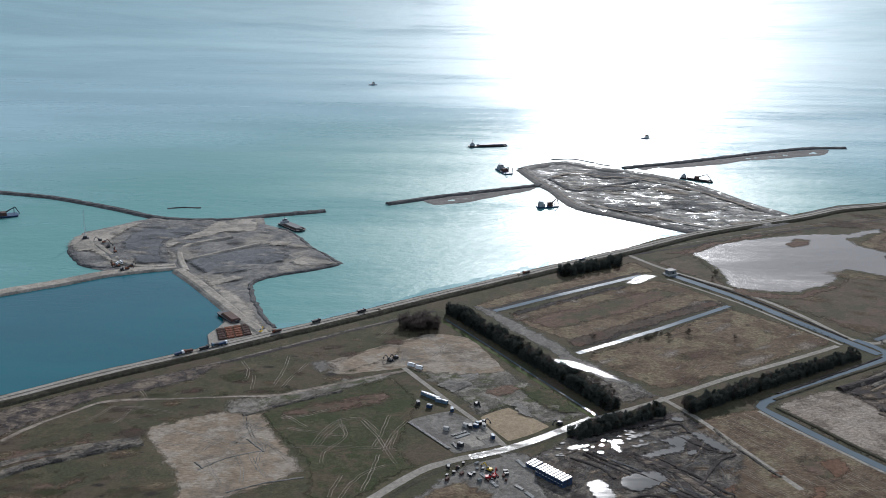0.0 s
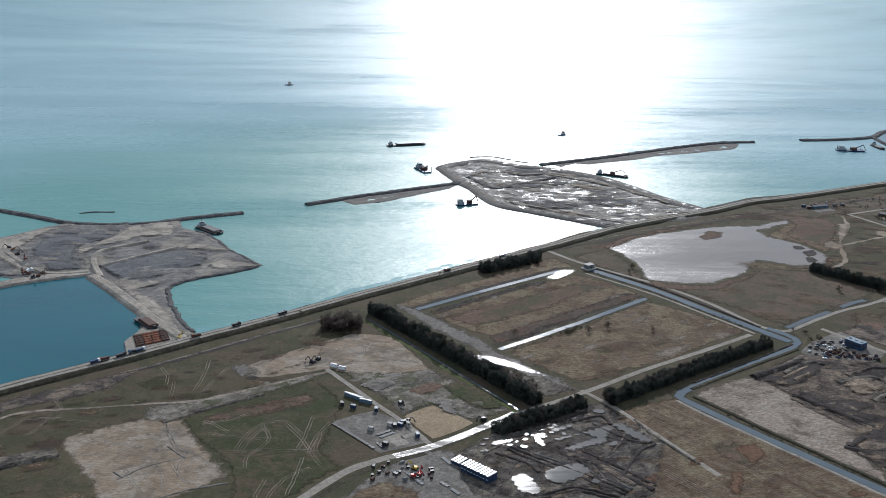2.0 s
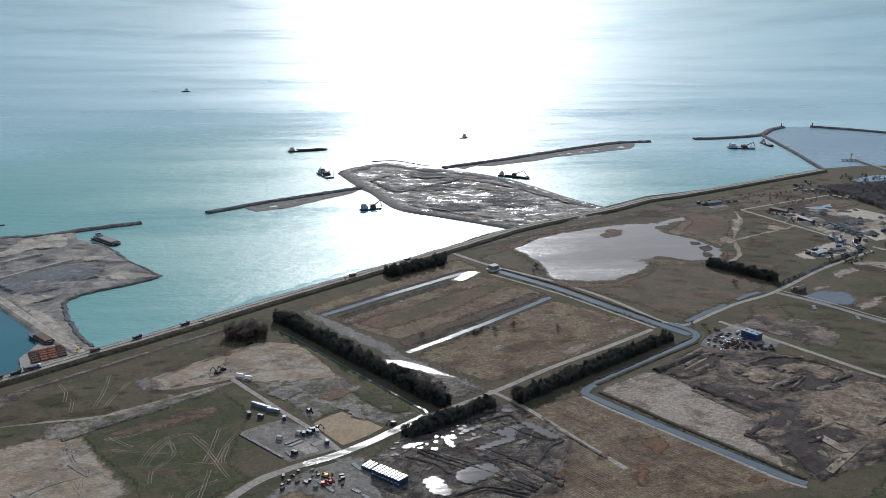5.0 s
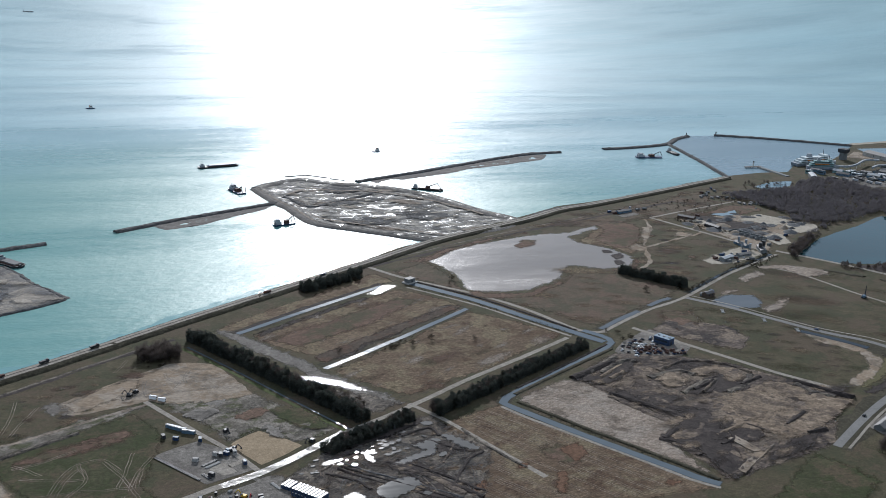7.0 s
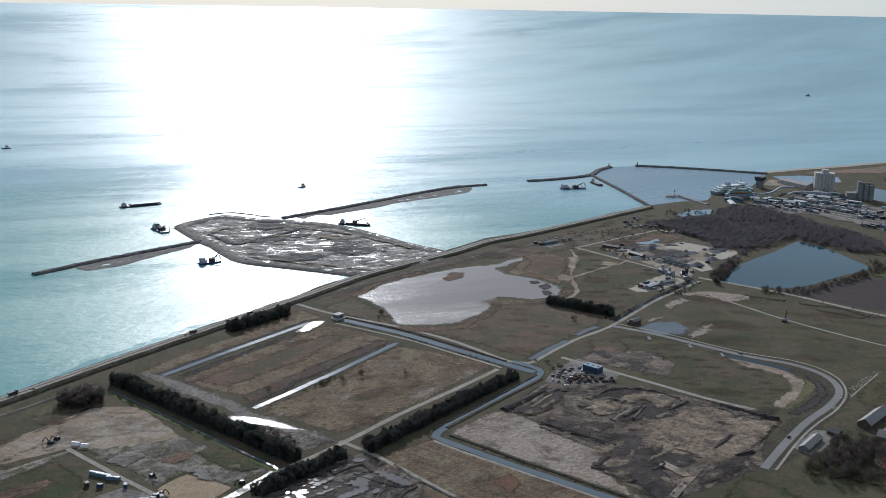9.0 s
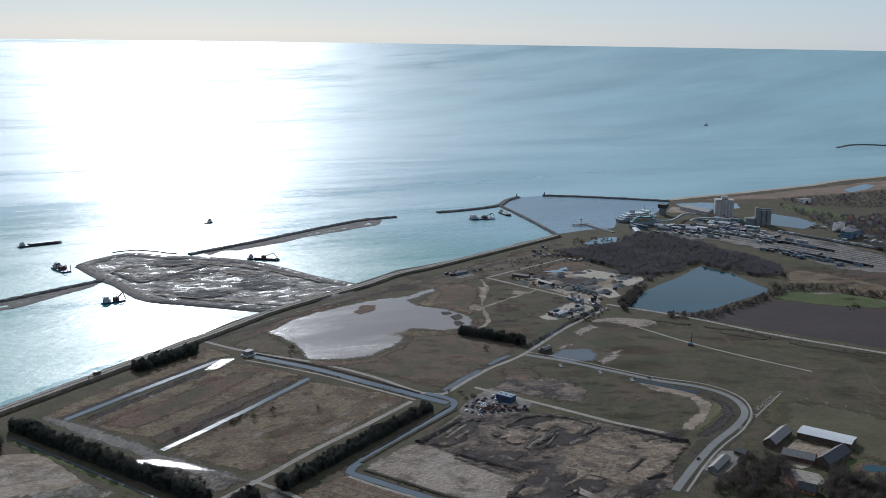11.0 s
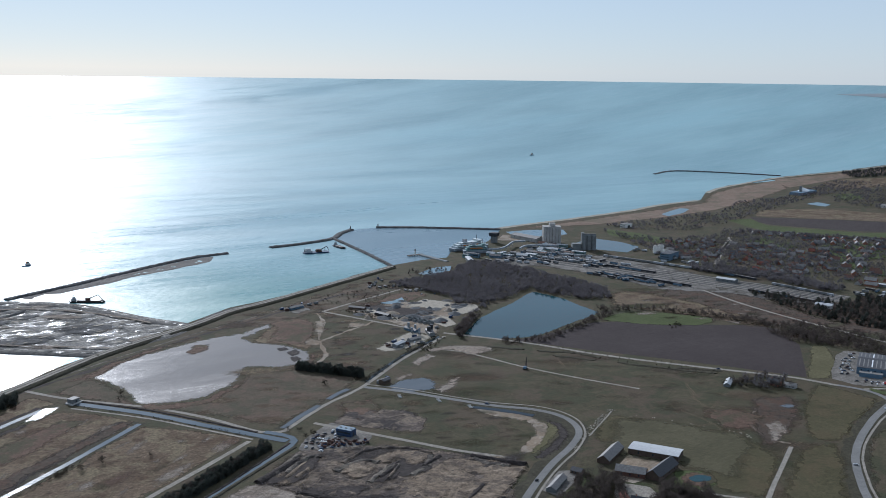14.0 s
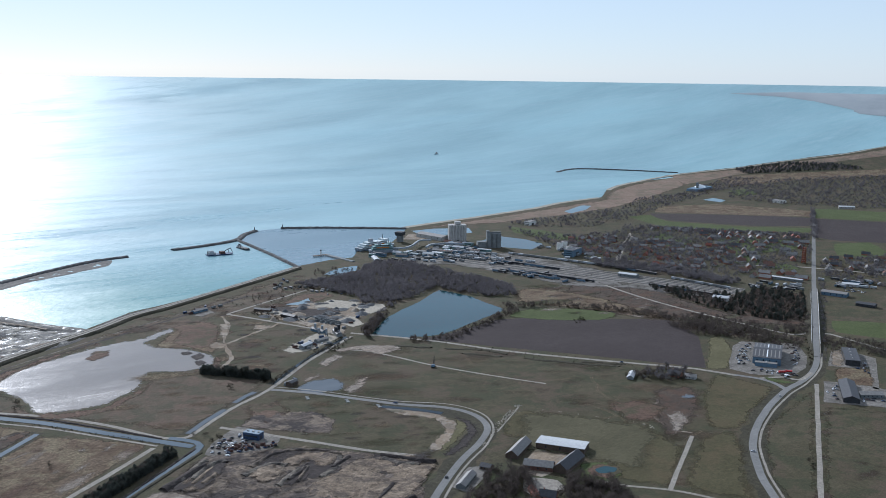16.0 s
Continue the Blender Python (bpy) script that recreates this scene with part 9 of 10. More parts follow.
for k in range(400):
    x, y = rnd.uniform(1020, 1262), rnd.uniform(1380, 1500)
    if len(spots) >= 34 or not inside(BERTH, x, y) or any((x - p) ** 2 + (y - q) ** 2 < 260 for p, q in spots):
        continue
    spots.append((x, y))
    wall, roof, words = ((CONCRETE_DARK, ROOF_GREY, "grey-roofed"), (SEA_GREEN, ROOF_PALE, "sea-green"), (FERRY_GREY, SHIP_WHITE, "white-roofed"), (STEEL_BLUE, ROOF_DARK, "blue-grey"), (DULL_PLASTER, ROOF_BROWN, "brown-roofed"))[rnd.randrange(5)]
    if len(spots) % 2:
        lay(flat_hall("berth_shed", "low " + words + " flat shed of the ferry berths", "shed", rnd.uniform(5, 10), rnd.uniform(10, 26), rnd.uniform(3, 6.5), wall, roof, "berth sheds"), x, y, 0, rnd.choice((25, 30, 115)))
    else:
        lay(gabled("berth_store", "low " + words + " gabled store of the ferry berths", "shed", rnd.uniform(7, 11), rnd.uniform(10, 22), rnd.uniform(3, 5), rnd.uniform(5.5, 7.5), wall, roof, "berth sheds", 1, 2), x, y, 0, rnd.choice((25, 30, 115)))
lay(gabled("quay_house", "dark quay store with a pale roof stripe", "shed", 9, 34, 5, 6.5, CONCRETE_DARK, ROOF_PALE, "berth sheds", 1, 3), 1018, 1428, 0, -25)
sheet("quay_spit", [(1212, 1600), (1247, 1630), (1258, 1606), (1262, 1560), (1223, 1556), (1190, 1580)], 0.3, SAND, "tan stony spit between the port basins", "quay", 2, 6, 2)
x, y, turn, length = line_of(*[(951, 1525), (983, 1525)])
jetty = lay(thing("jetty", "dark timber jetty with a small light tower", "jetty"), x, y, SEA_Z, turn)
part("deck", Shape().box(-16, 16, -3, 3, 1.6, 2.4), TIMBER, jetty)
for k in range(5):
    for s in (-2.4, 2.4):
        part("pile", Shape().rod((-14 + k * 7, s, -2), (-14 + k * 7, s, 1.8), 0.5, None, 6), TIMBER, jetty)
part("light_tower", Shape().rod((0, 0, 2.4), (0, 0, 10), 1.6, 1.0), PLASTER, jetty)
part("lamp_house", Shape().rod((0, 0, 10), (0, 0, 12), 1.8, 1.2), STEEL_DARK, jetty)
embankment("jetty_arm", [(978, 1521), (980, 1441)], 6, 9, 2.6, CONCRETE_DARK, "dark concrete pier arm", "pier", SEA_Z)
for x, y in [(1009, 1844), (1076, 1845)]:
    light = lay(thing("mole_light", "small harbour light at the mole head", "lighthouse", "mole lights"), x, y, 1.4)
    part("tower", Shape().rod((0, 0, 0), (0, 0, 4), 1.5, 1.0), CONCRETE_DARK, light)
    part("lantern", Shape().rod((0, 0, 4), (0, 0, 5.6), 1.4, 0.9), STEEL_DARK, light)

# ---- railway wagons and trailers ----
rnd = random.Random(31)


def wagon(label, body, roof, length, group, name="railway_wagon"):
    b = thing(name, label, "wagon", group)
    part("body", Shape().box(-length / 2, length / 2, -1.45, 1.45, 1.0, 3.7, 0.02), body, b)
    part("roof", Shape().box(-length / 2, length / 2, -1.4, 1.4, 3.7, 4.0, 0.08), roof, b)
    for s in (-1, 1):
        part("bogie", Shape().box(s * length * 0.34 - 1.3, s * length * 0.34 + 1.3, -1.1, 1.1, 0.15, 1.0), STEEL_DARK, b)
    return b


def train(a, b, count, protos):
    x0, y0, turn, length = line_of(a, b)
    for k in range(count):
        f = (k + 0.5) / count - 0.5
        copy_thing(protos[rnd.randrange(len(protos))], pose(x0 + math.cos(radians(turn)) * length * f, y0 + math.sin(radians(turn)) * length * f, 0.2, 0, 0, turn))


far = ([(1107, 1388)])[0]
WAGONS = [lay(wagon("dark freight wagon in the railway yard", STEEL_DARK, ROOF_GREY, 15, "railway wagons"), far[0], far[1], 0.2, 60),
          lay(wagon("blue-grey freight wagon in the railway yard", STEEL_BLUE, ROOF_DARK, 15, "railway wagons"), far[0] + 8, far[1] + 14, 0.2, 60)]
TRAILERS = [lay(wagon("pale grey lorry trailer parked in a row", TRAILER_GREY, ROOF_PALE, 10, "parked trailers", "trailer"), far[0] + 20, far[1] + 2, 0.2, 60),
            lay(wagon("grey lorry trailer parked in a row", CONCRETE_DARK, ROOF_GREY, 10, "parked trailers", "trailer"), far[0] + 26, far[1] + 12, 0.2, 60)]
train(*[(1158, 1195), (1191, 1074)], 11, WAGONS)
train(*[(1307, 1167), (1321, 1054)], 9, WAGONS)
train(*[(1183, 1308), (1221, 1179)], 10, WAGONS)
train(*[(1245, 1004), (1270.9, 875.4)], 11, WAGONS)
train(*[(1137, 1409), (1175, 1313)], 8, TRAILERS)
train(*[(1254, 1340), (1307, 1167)], 18, TRAILERS)
train(*[(1317, 1017), (1326, 914)], 14, TRAILERS)
train(*[(1180, 1413), (1229, 1343)], 8, TRAILERS)

rnd = random.Random(55)
for outline, count, protos in (([(1037, 1411), (1133, 1454), (1210, 1400), (1230, 1315), (1259, 1202), (1179, 1259), (1096, 1343)], 60, TRAILERS + WAGONS), ([(1140, 1274), (1177, 1175), (1199, 1069), (1155, 1101), (1116, 1219)], 26, WAGONS), ([(1348, 1378), (1383, 1322), (1356, 1185), (1306, 1247)], 18, TRAILERS), ([(1401, 935), (1444.1, 859.9), (1405.4, 836.2), (1362.3, 898.1)], 18, TRAILERS + WAGONS), ([(1518.0, 872.3), (1574.9, 797.8), (1523.6, 770.9), (1462.1, 836.3)], 22, TRAILERS + WAGONS)):
    xs, ys = [p[0] for p in outline], [p[1] for p in outline]
    n = 0
    for _ in range(2000):
        x, y = rnd.uniform(min(xs), max(xs)), rnd.uniform(min(ys), max(ys))
        if n < count and inside(outline, x, y):
            n += 1
            copy_thing(rnd.choice(protos), pose(x, y, 0.2, 0, 0, rnd.choice((-80, -70, 10, -75)) + rnd.uniform(-5, 5)))

# ---- farms ----
def farm(points, w, e, r, wall, roof, label, length=None, name="barn", kind="barn", chimney=False, windows=3):
    x, y, turn, ln = line_of(*points)
    return lay(gabled(name, label, kind, w, length or ln, e, r, wall, roof, "", 1, windows, chimney), x, y, 0, turn + 90)


farm([(618.2, 616.0), (640.4, 578.4)], 19, 5.2, 5.9, TIMBER, ROOF_PALE, "long dark barn with a low pale grey sheet roof", name="white_barn")
farm([(575.8, 606.2), (609.9, 624.1)], 11, 3.5, 7.5, TIMBER, ROOF_GREY, "grey-roofed dark timber barn of the farm")
farm([(572.3, 586.4), (586.8, 566.0)], 12, 4, 7.5, BRICK_DARK, ROOF_GREY, "grey-roofed dark brick stable of the farm", name="stable")
farm([(585.4, 557.9), (621.3, 571.3)], 13, 4, 9, TIMBER, ROOF_DARK, "dark-roofed timber barn of the farm")
farm([(538.5, 533.8), (546.0, 522.6)], 9, 3, 7, BRICK, ROOF_DARK, "dark-roofed brick farmhouse among bare trees", name="farmhouse", kind="house", chimney=True)
farm([(542.4, 547.3), (534.4, 531.5)], 6, 2.6, 5, BRICK, ROOF_RED, "small outhouse with a red tiled roof", name="outhouse", kind="outhouse")
farm([(499.1, 583.4), (524.3, 598.8)], 8, 2.8, 5.2, CONCRETE_DARK, ROOF_GREY, "low grey-roofed garage beside the road", name="garage", kind="garage")
farm([(541.8, 606.7), (545.3, 597.8)], 7, 2.8, 5, TIMBER, ROOF_DARK, "small dark-roofed shed beside the farm", name="shed", kind="shed")
farm([(835.8, 695.5), (854.7, 707.5)], 7, 2.6, 4.6, CONCRETE_DARK, ROOF_PALE, "small shed with a pale curved roof", name="shed", kind="shed")
farm([(884.2, 680.0), (887.5, 667.0)], 8, 3, 6.5, BRICK, ROOF_DARK, "dark-roofed house among trees", name="house", kind="house", chimney=True)
farm([(891.0, 664.4), (895.9, 652.9)], 8, 2.8, 5, CONCRETE, ROOF_GREY, "grey-roofed shed beside a house", name="shed", kind="shed")
patch("pond_rim", [(609.6, 548.6), (627.3, 550.6), (636.5, 537.2), (630.1, 526.7), (609.4, 524.5), (602.8, 538.5)], 0.18, RUSSET, "russet reeds round the garden pond", "reeds", 3.0, 2.0, 2.0)
sheet("garden_pond", [(614.5, 544.8), (627.3, 544.3), (632.1, 535.9), (624.8, 530.7), (612.2, 535.8)], 0.45, LAKE, "dark blue garden pond", "pond", 1.2, 3, soft=0.6)

# pump station on the canal
(x, y), = [(238, 1005)]
pump = lay(thing("pump_station", "grey concrete pumping station astride the canal", "pump station"), x, y, 0, 30)
part("base", Shape().box(-7, 7, -5, 5, -0.5, 1.2), CONCRETE, pump)
part("house", Shape().box(-5, 4, -3.5, 3.5, 1.2, 5.0), CONCRETE_DARK, pump)
part("roof", Shape().box(-5.4, 4.4, -3.9, 3.9, 5.0, 5.4), ROOF_GREY, pump)
part("door", Shape().box(-1, 1, -3.6, -3.5, 1.2, 3.6), STEEL_DARK, pump)
for k in range(3):
    part("outlet_pipe", Shape().rod((3 + 0.1, -2.4 + k * 2.4, 1.6), (7.5, -2.4 + k * 2.4, 0.8), 0.6), STEEL_DARK, pump)

# ---- the building site ----
(ax, ay), (bx, by) = [(66.5, 587.5), (81.5, 571.0)]
x, y, turn, length = line_of((ax, ay), (bx, by))
d = Vector((bx - ax, by - ay)).normalized()
first = lay(cabin("site_cabin", "navy-walled site cabin with a bright white roof, stacked in a row", STEEL_NAVY, WHITE, "double row of site cabins", 9), ax, ay, 0, turn)
for k in range(9):
    for z in (0, 2.8):
        if k or z:
            copy_thing(first, pose(ax + d.x * 2.65 * k, ay + d.y * 2.65 * k, z, 0, 0, turn))
for k in range(3):
    copy_thing(first, pose(ax - d.x * (4.6 + 2.65 * k) + 1, ay - d.y * (4.6 + 2.65 * k) + 4, 0, 0, 0, turn + 4))
for spots, body, words in (([(-11.7, 701.9), (-9.5, 700.0), (-7.4, 698.1), (-5.2, 696.2), (-3.1, 694.4), (-0.5, 690.6), (2.9, 688.8)], STEEL_BLUE, "white-roofed site cabin beside the site road"), ([(-23.9, 756.6), (-17.3, 751.2) ], WHITE, "white site cabin at the corner of the plot")):
    proto = None
    for k, (x, y) in enumerate(spots):
        m = pose(x, y, 0.1, 0, 0, 58 + (k % 3) * 4)
        if proto is None:
            proto = cabin("site_cabin", words, body, WHITE, "site cabins by the road", 6)
            proto.matrix_world = m
        else:
            copy_thing(proto, m)
for k, (x, y) in enumerate([(8.8, 675.8), (18.3, 651.0), (21.5, 649.4), (25.5, 650.4), (31.2, 651.5), (14.4, 622.4), (36.9, 634.7), (4.7, 645.3), (-16.4, 686.1), (-7.9, 680.8)]):
    lay(cabin("container", ("navy", "grey", "dark")[k % 3] + " steel container on the compound gravel", (STEEL_NAVY, CONCRETE, STEEL_DARK)[k % 3], (STEEL_BLUE, CONCRETE, STEEL_DARK)[k % 3], "compound containers", 4), x, y, 0.15, k * 47 % 90)

for k, (x, y) in enumerate([(31.7, 579.1), (35.4, 581.4), (32.8, 589.2), (85.5, 657.1), (27.3, 686.0), (29.7, 654.9), (-157.1, 821.5), (-41.7, 765.0), (-37.4, 771.0), (144.2, 668.3)]):
    paint = (STEEL_DARK, STEEL_DARK, YELLOW, STEEL_DARK)[k % 4] if k > 1 else RED
    words = {RED: "red", YELLOW: "yellow", ORANGE: "orange", STEEL_DARK: "dark"}[paint]
    lay(excavator("excavator", words + " tracked excavator parked with its boom bent", paint), x, y, 0.2, (k * 73) % 360)
for k, (x, y) in enumerate([(-213.4, 764.3), (-207.7, 769.3), (-196.0, 776.9), (-187.8, 784.6), (-182.7, 787.2), (-142.5, 817.0), (-111.5, 842.6), (28.9, 654.9), (150, 1040), (86, 991), (-73.4, 870.0)]):
    z = 2.9 if k < 7 or k > 7 else 0.3
    paint, bed, words = ((WHITE, STEEL_NAVY, "white-cabbed"), (RUST, RUST_DARK, "rust-red"), (STEEL_DARK, STEEL_DARK, "dark"), (STEEL_BLUE, STEEL_DARK, "blue-cabbed"))[k % 4]
    lay(truck("dump_truck", words + " dump truck on the dike road", paint, bed, "trucks on the dike"), x, y, z, 36 + (180 if k % 2 else 0))
lay(truck("lorry", "white lorry on the pale farm road", WHITE, WHITE, "lorries on the roads"), 980.9, 596.9, 0.3, 200)
lay(truck("red_lorry", "bright red lorry in the yard of the hall", RED, RED, "lorries on the roads"), 998.9, 604.7, 0.3, 150)
lay(truck("red_lorry", "bright red lorry in the yard of the hall", RED, RED, "lorries on the roads"), 991.3, 607.7, 0.3, 150)

# pipes, beams and stacked material in the compound
for k, (a, b) in enumerate(([(51.8, 604.1), (56.7, 594.5)], [(48.6, 571.2), (53.2, 565.9)], [(54.5, 563.2), (59.2, 556.7)], [(8.6, 637.0), (18.6, 644.1)], [(11.0, 633.7), (20.5, 640.8)], [(8.6, 626.2), (13.2, 618.3)], [(26.8, 586.1), (37.0, 569.5)], [(-22.0, 656.5), (6.7, 618.1)])):
    x, y, turn, length = line_of(a, b)
    stack = lay(thing("pipe_stack", "low stack of dark pipes on the ground", "pipes", "stacked material"), x, y, 0.15, turn)
    for j in range(4):
        part("pipe", Shape().rod((-length / 2, -0.9 + j * 0.6, 0.28), (length / 2, -0.9 + j * 0.6, 0.28), 0.28, None, 6), STEEL_DARK if k % 2 else CONCRETE, stack)
rnd = random.Random(12)
for k in range(26):
    (x, y), = [(28.9, 583.3)]
    x, y = x + rnd.uniform(-24, 18), y + rnd.uniform(-8, 16)
    crate = lay(thing("crate", ("grey", "dark", "dark", "rusty")[k % 4] + " crate among machines in the compound", "crate", "crates in the compound"), x, y, 0.25, rnd.uniform(0, 90))
    w, h = rnd.uniform(0.7, 1.6), rnd.uniform(0.8, 1.8)
    part("box", Shape().box(-w, w, -0.8, 0.8, 0, h), (CONCRETE_DARK, STEEL_DARK, STEEL_DARK, RUST_DARK)[k % 4], crate)
    part("lid", Shape().box(-w - 0.06, w + 0.06, -0.86, 0.86, h, h + 0.12), (CONCRETE_DARK, STEEL_DARK, STEEL_DARK, RUST_DARK)[k % 4], crate)

# sheet-pile stacks on the quay
sheet("pile_quay", [(-202.6, 814.1), (-197.9, 833.0), (-193.5, 849.8), (-172.9, 848.0), (-153.6, 824.3), (-164.9, 805.6), (-191.8, 783.2)], 0.4, TRACK, "pale quay of crushed stone", "quay", 1.5, 5, 2.5)
(ax, ay), (bx, by) = [(-191.3, 806.9), (-162.4, 823.9)]
_, _, turn, length = line_of((ax, ay), (bx, by))
d = Vector((bx - ax, by - ay)).normalized()
s = Vector((-d.y, d.x))
pile_a = Shape().prism([(-0.42, 0), (-0.2, 0.32), (0.2, 0.32), (0.42, 0), (0.42, 0.07), (0.2, 0.4), (-0.2, 0.4), (-0.42, 0.07)], -3.2, 3.2)
for row in range(5):
    for col in range(4):
        p = Vector((ax, ay)) + d * (3 + col * 7.4 + row * 1.2) + s * (row * 5.2 - 3)
        mat = RUST if (row * 3 + col) % 3 else RUST_DARK
        stack = lay(thing("sheet_pile_stack", ("rusty red" if mat is RUST else "dark rust-brown") + " stack of steel sheet piles on the quay", "steel stack", "sheet-pile stacks"), p.x, p.y, 0.4, turn + 90)
        for j in range(4):
            for i in range(3):
                ob = part("steel_plank", pile_a, mat, stack)
                ob.location = (j * 0.95 - 1.4, 0, i * 0.42)
x, y, turn, length = line_of(*[(-196.0, 866.8), (-180.3, 844.8)])
lay(barge("material_barge", "rust-brown flat barge loaded with steel at the quay", 34, 12, STEEL_DARK, RUST_DARK, False), x - 3, y + 1, SEA_Z + 0.6, turn)

# ---- vessels ----
for pts, ob in (([(38, 1669), (107, 1685)], barge("hopper_barge", "long dark hopper barge lying at sea", 68, 13, STEEL_DARK, STEEL_NAVY, True)),
                ([(-197, 1181), (-162, 1139)], barge("pontoon", "dark work pontoon moored at the spit", 44, 16, STEEL_DARK, STEEL_DARK, True)),
                ([(348, 1465), (391, 1436)], barge("crane_barge", "dark crane barge moored behind the island", 50, 12, STEEL_DARK, None, True, True)),
                ([(79, 1515), (99, 1455)], dredger("backhoe_dredger", "dark backhoe dredger off the island", 42, 14)),
                ([(125, 1276), (146, 1283)], dredger("spud_pontoon", "dark spud pontoon in the bright lagoon", 30, 10)),
                ([(799, 1647), (856, 1638)], dredger("cutter_dredger", "dark cutter dredger by the port mole", 48, 16)),
                ([(891, 1704), (890, 1638)], barge("split_barge", "dark barge moored inside the port mole", 40, 11, STEEL_DARK, None, True)),
                ([(-555, 1176), (-524, 1193)], dredger("crane_pontoon", "dark crane pontoon behind the breakwater", 46, 16)),
                ([(347, 1770), (365, 1781)], tug("tug", "small dark tug out on the glittering sea")),
                ([(-177, 2389), (-166, 2390)], tug("work_boat", "small dark boat far out at sea"))):
    x, y, turn, length = line_of(*pts)
    lay(ob, x, y, SEA_Z, turn)


def lay_far(ob, x, y, turn):
    """Puts a vessel on the sea past the flat part, where distances are drawn together."""
    p = settle([(x, y, SEA_Z)])[0]
    k = p[1] / y
    ob.matrix_world = pose(*p, 0, 0, turn) @ Matrix.Diagonal((k, k, k, 1))
    return ob


lay_far(tug("work_boat", "small dark boat far out at sea"), 2573, 3188, 10)
lay_far(barge("far_ship", "pale grey ship far out at sea", 60, 14, TRAILER_GREY, None, True), -775, 6529, 0)

for pts in ([(-349, 1238), (-330, 1245), (-308, 1244)], [(170, 1579), (204, 1584), (234, 1559)], [(237, 1553), (257, 1537)]):
    embankment("reef", pts, 1.5, 4, 1.0, ROCK, "low dark reef of dumped stone", "reef", SEA_Z, lump=0.5)
(x, y), = [(-403, 1094)]
mast = lay(thing("lattice_crane", "tall slim pale grey lattice crane on the spit", "crane"), x, y, 0, 20)
part("crawler", Shape().box(-4, 4, -3, 3, -0.6, 1.6, 0.1), STEEL_DARK, mast)
part("cab", Shape().box(-3, 2, -1.8, 1.8, 1.6, 4, 0.1), STEEL_DARK, mast)
for k in range(4):
    part("chord", Shape().rod(((-1, 1, 1, -1)[k] * 0.9, (-1, -1, 1, 1)[k] * 0.9, 3), ((-1, 1, 1, -1)[k] * 0.4, (-1, -1, 1, 1)[k] * 0.4, 34), 0.18, 0.12, 4), TRAILER_GREY, mast)
for k in range(10):
    part("brace", Shape().rod((-0.8, -0.8, 4 + k * 3), (0.8, 0.8, 6.5 + k * 3), 0.1, None, 4).rod((0.8, -0.8, 4 + k * 3), (-0.8, 0.8, 6.5 + k * 3), 0.1, None, 4), PLASTER, mast)
for k, (x, y) in enumerate([(-377, 1078), (-367, 1061), (-354, 1045), (-384, 1086), (-336, 995), (-328, 984), (-324, 988), (-322, 996), (-342, 999)]):
    lay(excavator("excavator", "dark tracked excavator working on the spit" if k % 2 else "rusty red tracked excavator working on the spit", STEEL_DARK if k % 2 else RUST), x, y, 1.0, k * 61)
for k, (x, y) in enumerate([(-339, 1003), (-336, 1007)]):
    lay(cabin("site_cabin", "white site cabin on the spit", WHITE, WHITE, "cabins on the spit", 6), x, y, 1.0, 30 * k)

# drilling rig on the works track
(x, y), = [(693.0, 860.4)]
rig = lay(thing("drill_rig", "dark tracked drilling rig with an upright mast", "drill rig"), x, y, 0.1, 30)
for s in (-1, 1):
    part("track", Shape().prism([(-2.6, 0.1), (2.6, 0.1), (3, 0.6), (2.6, 1.1), (-2.6, 1.1), (-3, 0.6)], s * 1.5 - 0.4, s * 1.5 + 0.4), RUBBER, rig)
part("house", Shape().box(-3, 1.6, -1.6, 1.6, 1.1, 3.2, 0.05), STEEL_BLUE, rig)
part("mast", Shape().box(2.0, 2.7, -0.4, 0.4, 0.6, 13, 0.2), STEEL_DARK, rig)
part("stay", Shape().rod((-1, 0, 3), (2.2, 0, 9), 0.2), STEEL_DARK, rig)

# ---- yards: stockpiles, sheds, cars ----
def stockpile(x, y, r, h, mat, label, seed):
    rnd = random.Random(seed)
    verts, n = [(0, 0, h)], 14
    for k, (f, z) in enumerate(((0.3, 0.72), (0.65, 0.33), (1.0, -0.1))):
        for j in range(n):
            a = math.tau * j / n
            q = r * f * rnd.uniform(0.88, 1.12)
            verts.append((q * 1.3 * math.cos(a), q * math.sin(a), h * z * rnd.uniform(0.9, 1.08)))
    faces = [(0, 1 + j, 1 + (j + 1) % n) for j in range(n)]
    for k in range(2):
        faces += [(1 + k * n + j, 1 + (k + 1) * n + j, 1 + (k + 1) * n + (j + 1) % n, 1 + k * n + (j + 1) % n) for j in range(n)]
    ob = link_mesh("stockpile", verts, faces, mat, True)
    ob.matrix_world = pose(x, y, 0.15, 0, 0, rnd.uniform(0, 180))
    return tagged(ob, label, "stockpile", "stockpiles in the yard")


for k, (x, y) in enumerate([(744, 1122), (740, 1144), (715, 1133), (776, 1136), (799, 1149), (760, 1160), (698, 1126), (734, 1093), (709, 1109), (703, 1165), (695, 1189), (724, 1192), (689, 1104), (811, 1151), (773, 1117), (658, 1155), (660, 1182), (679, 1147)]):
    stockpile(x, y, 5 + (k * 7 % 5) * 1.6, 2.6 + (k % 4) * 0.9, STONE_PILE if k % 3 else SAND, "cone of grey gravel in the storage yard" if k % 3 else "cone of pale sand in the storage yard", k)
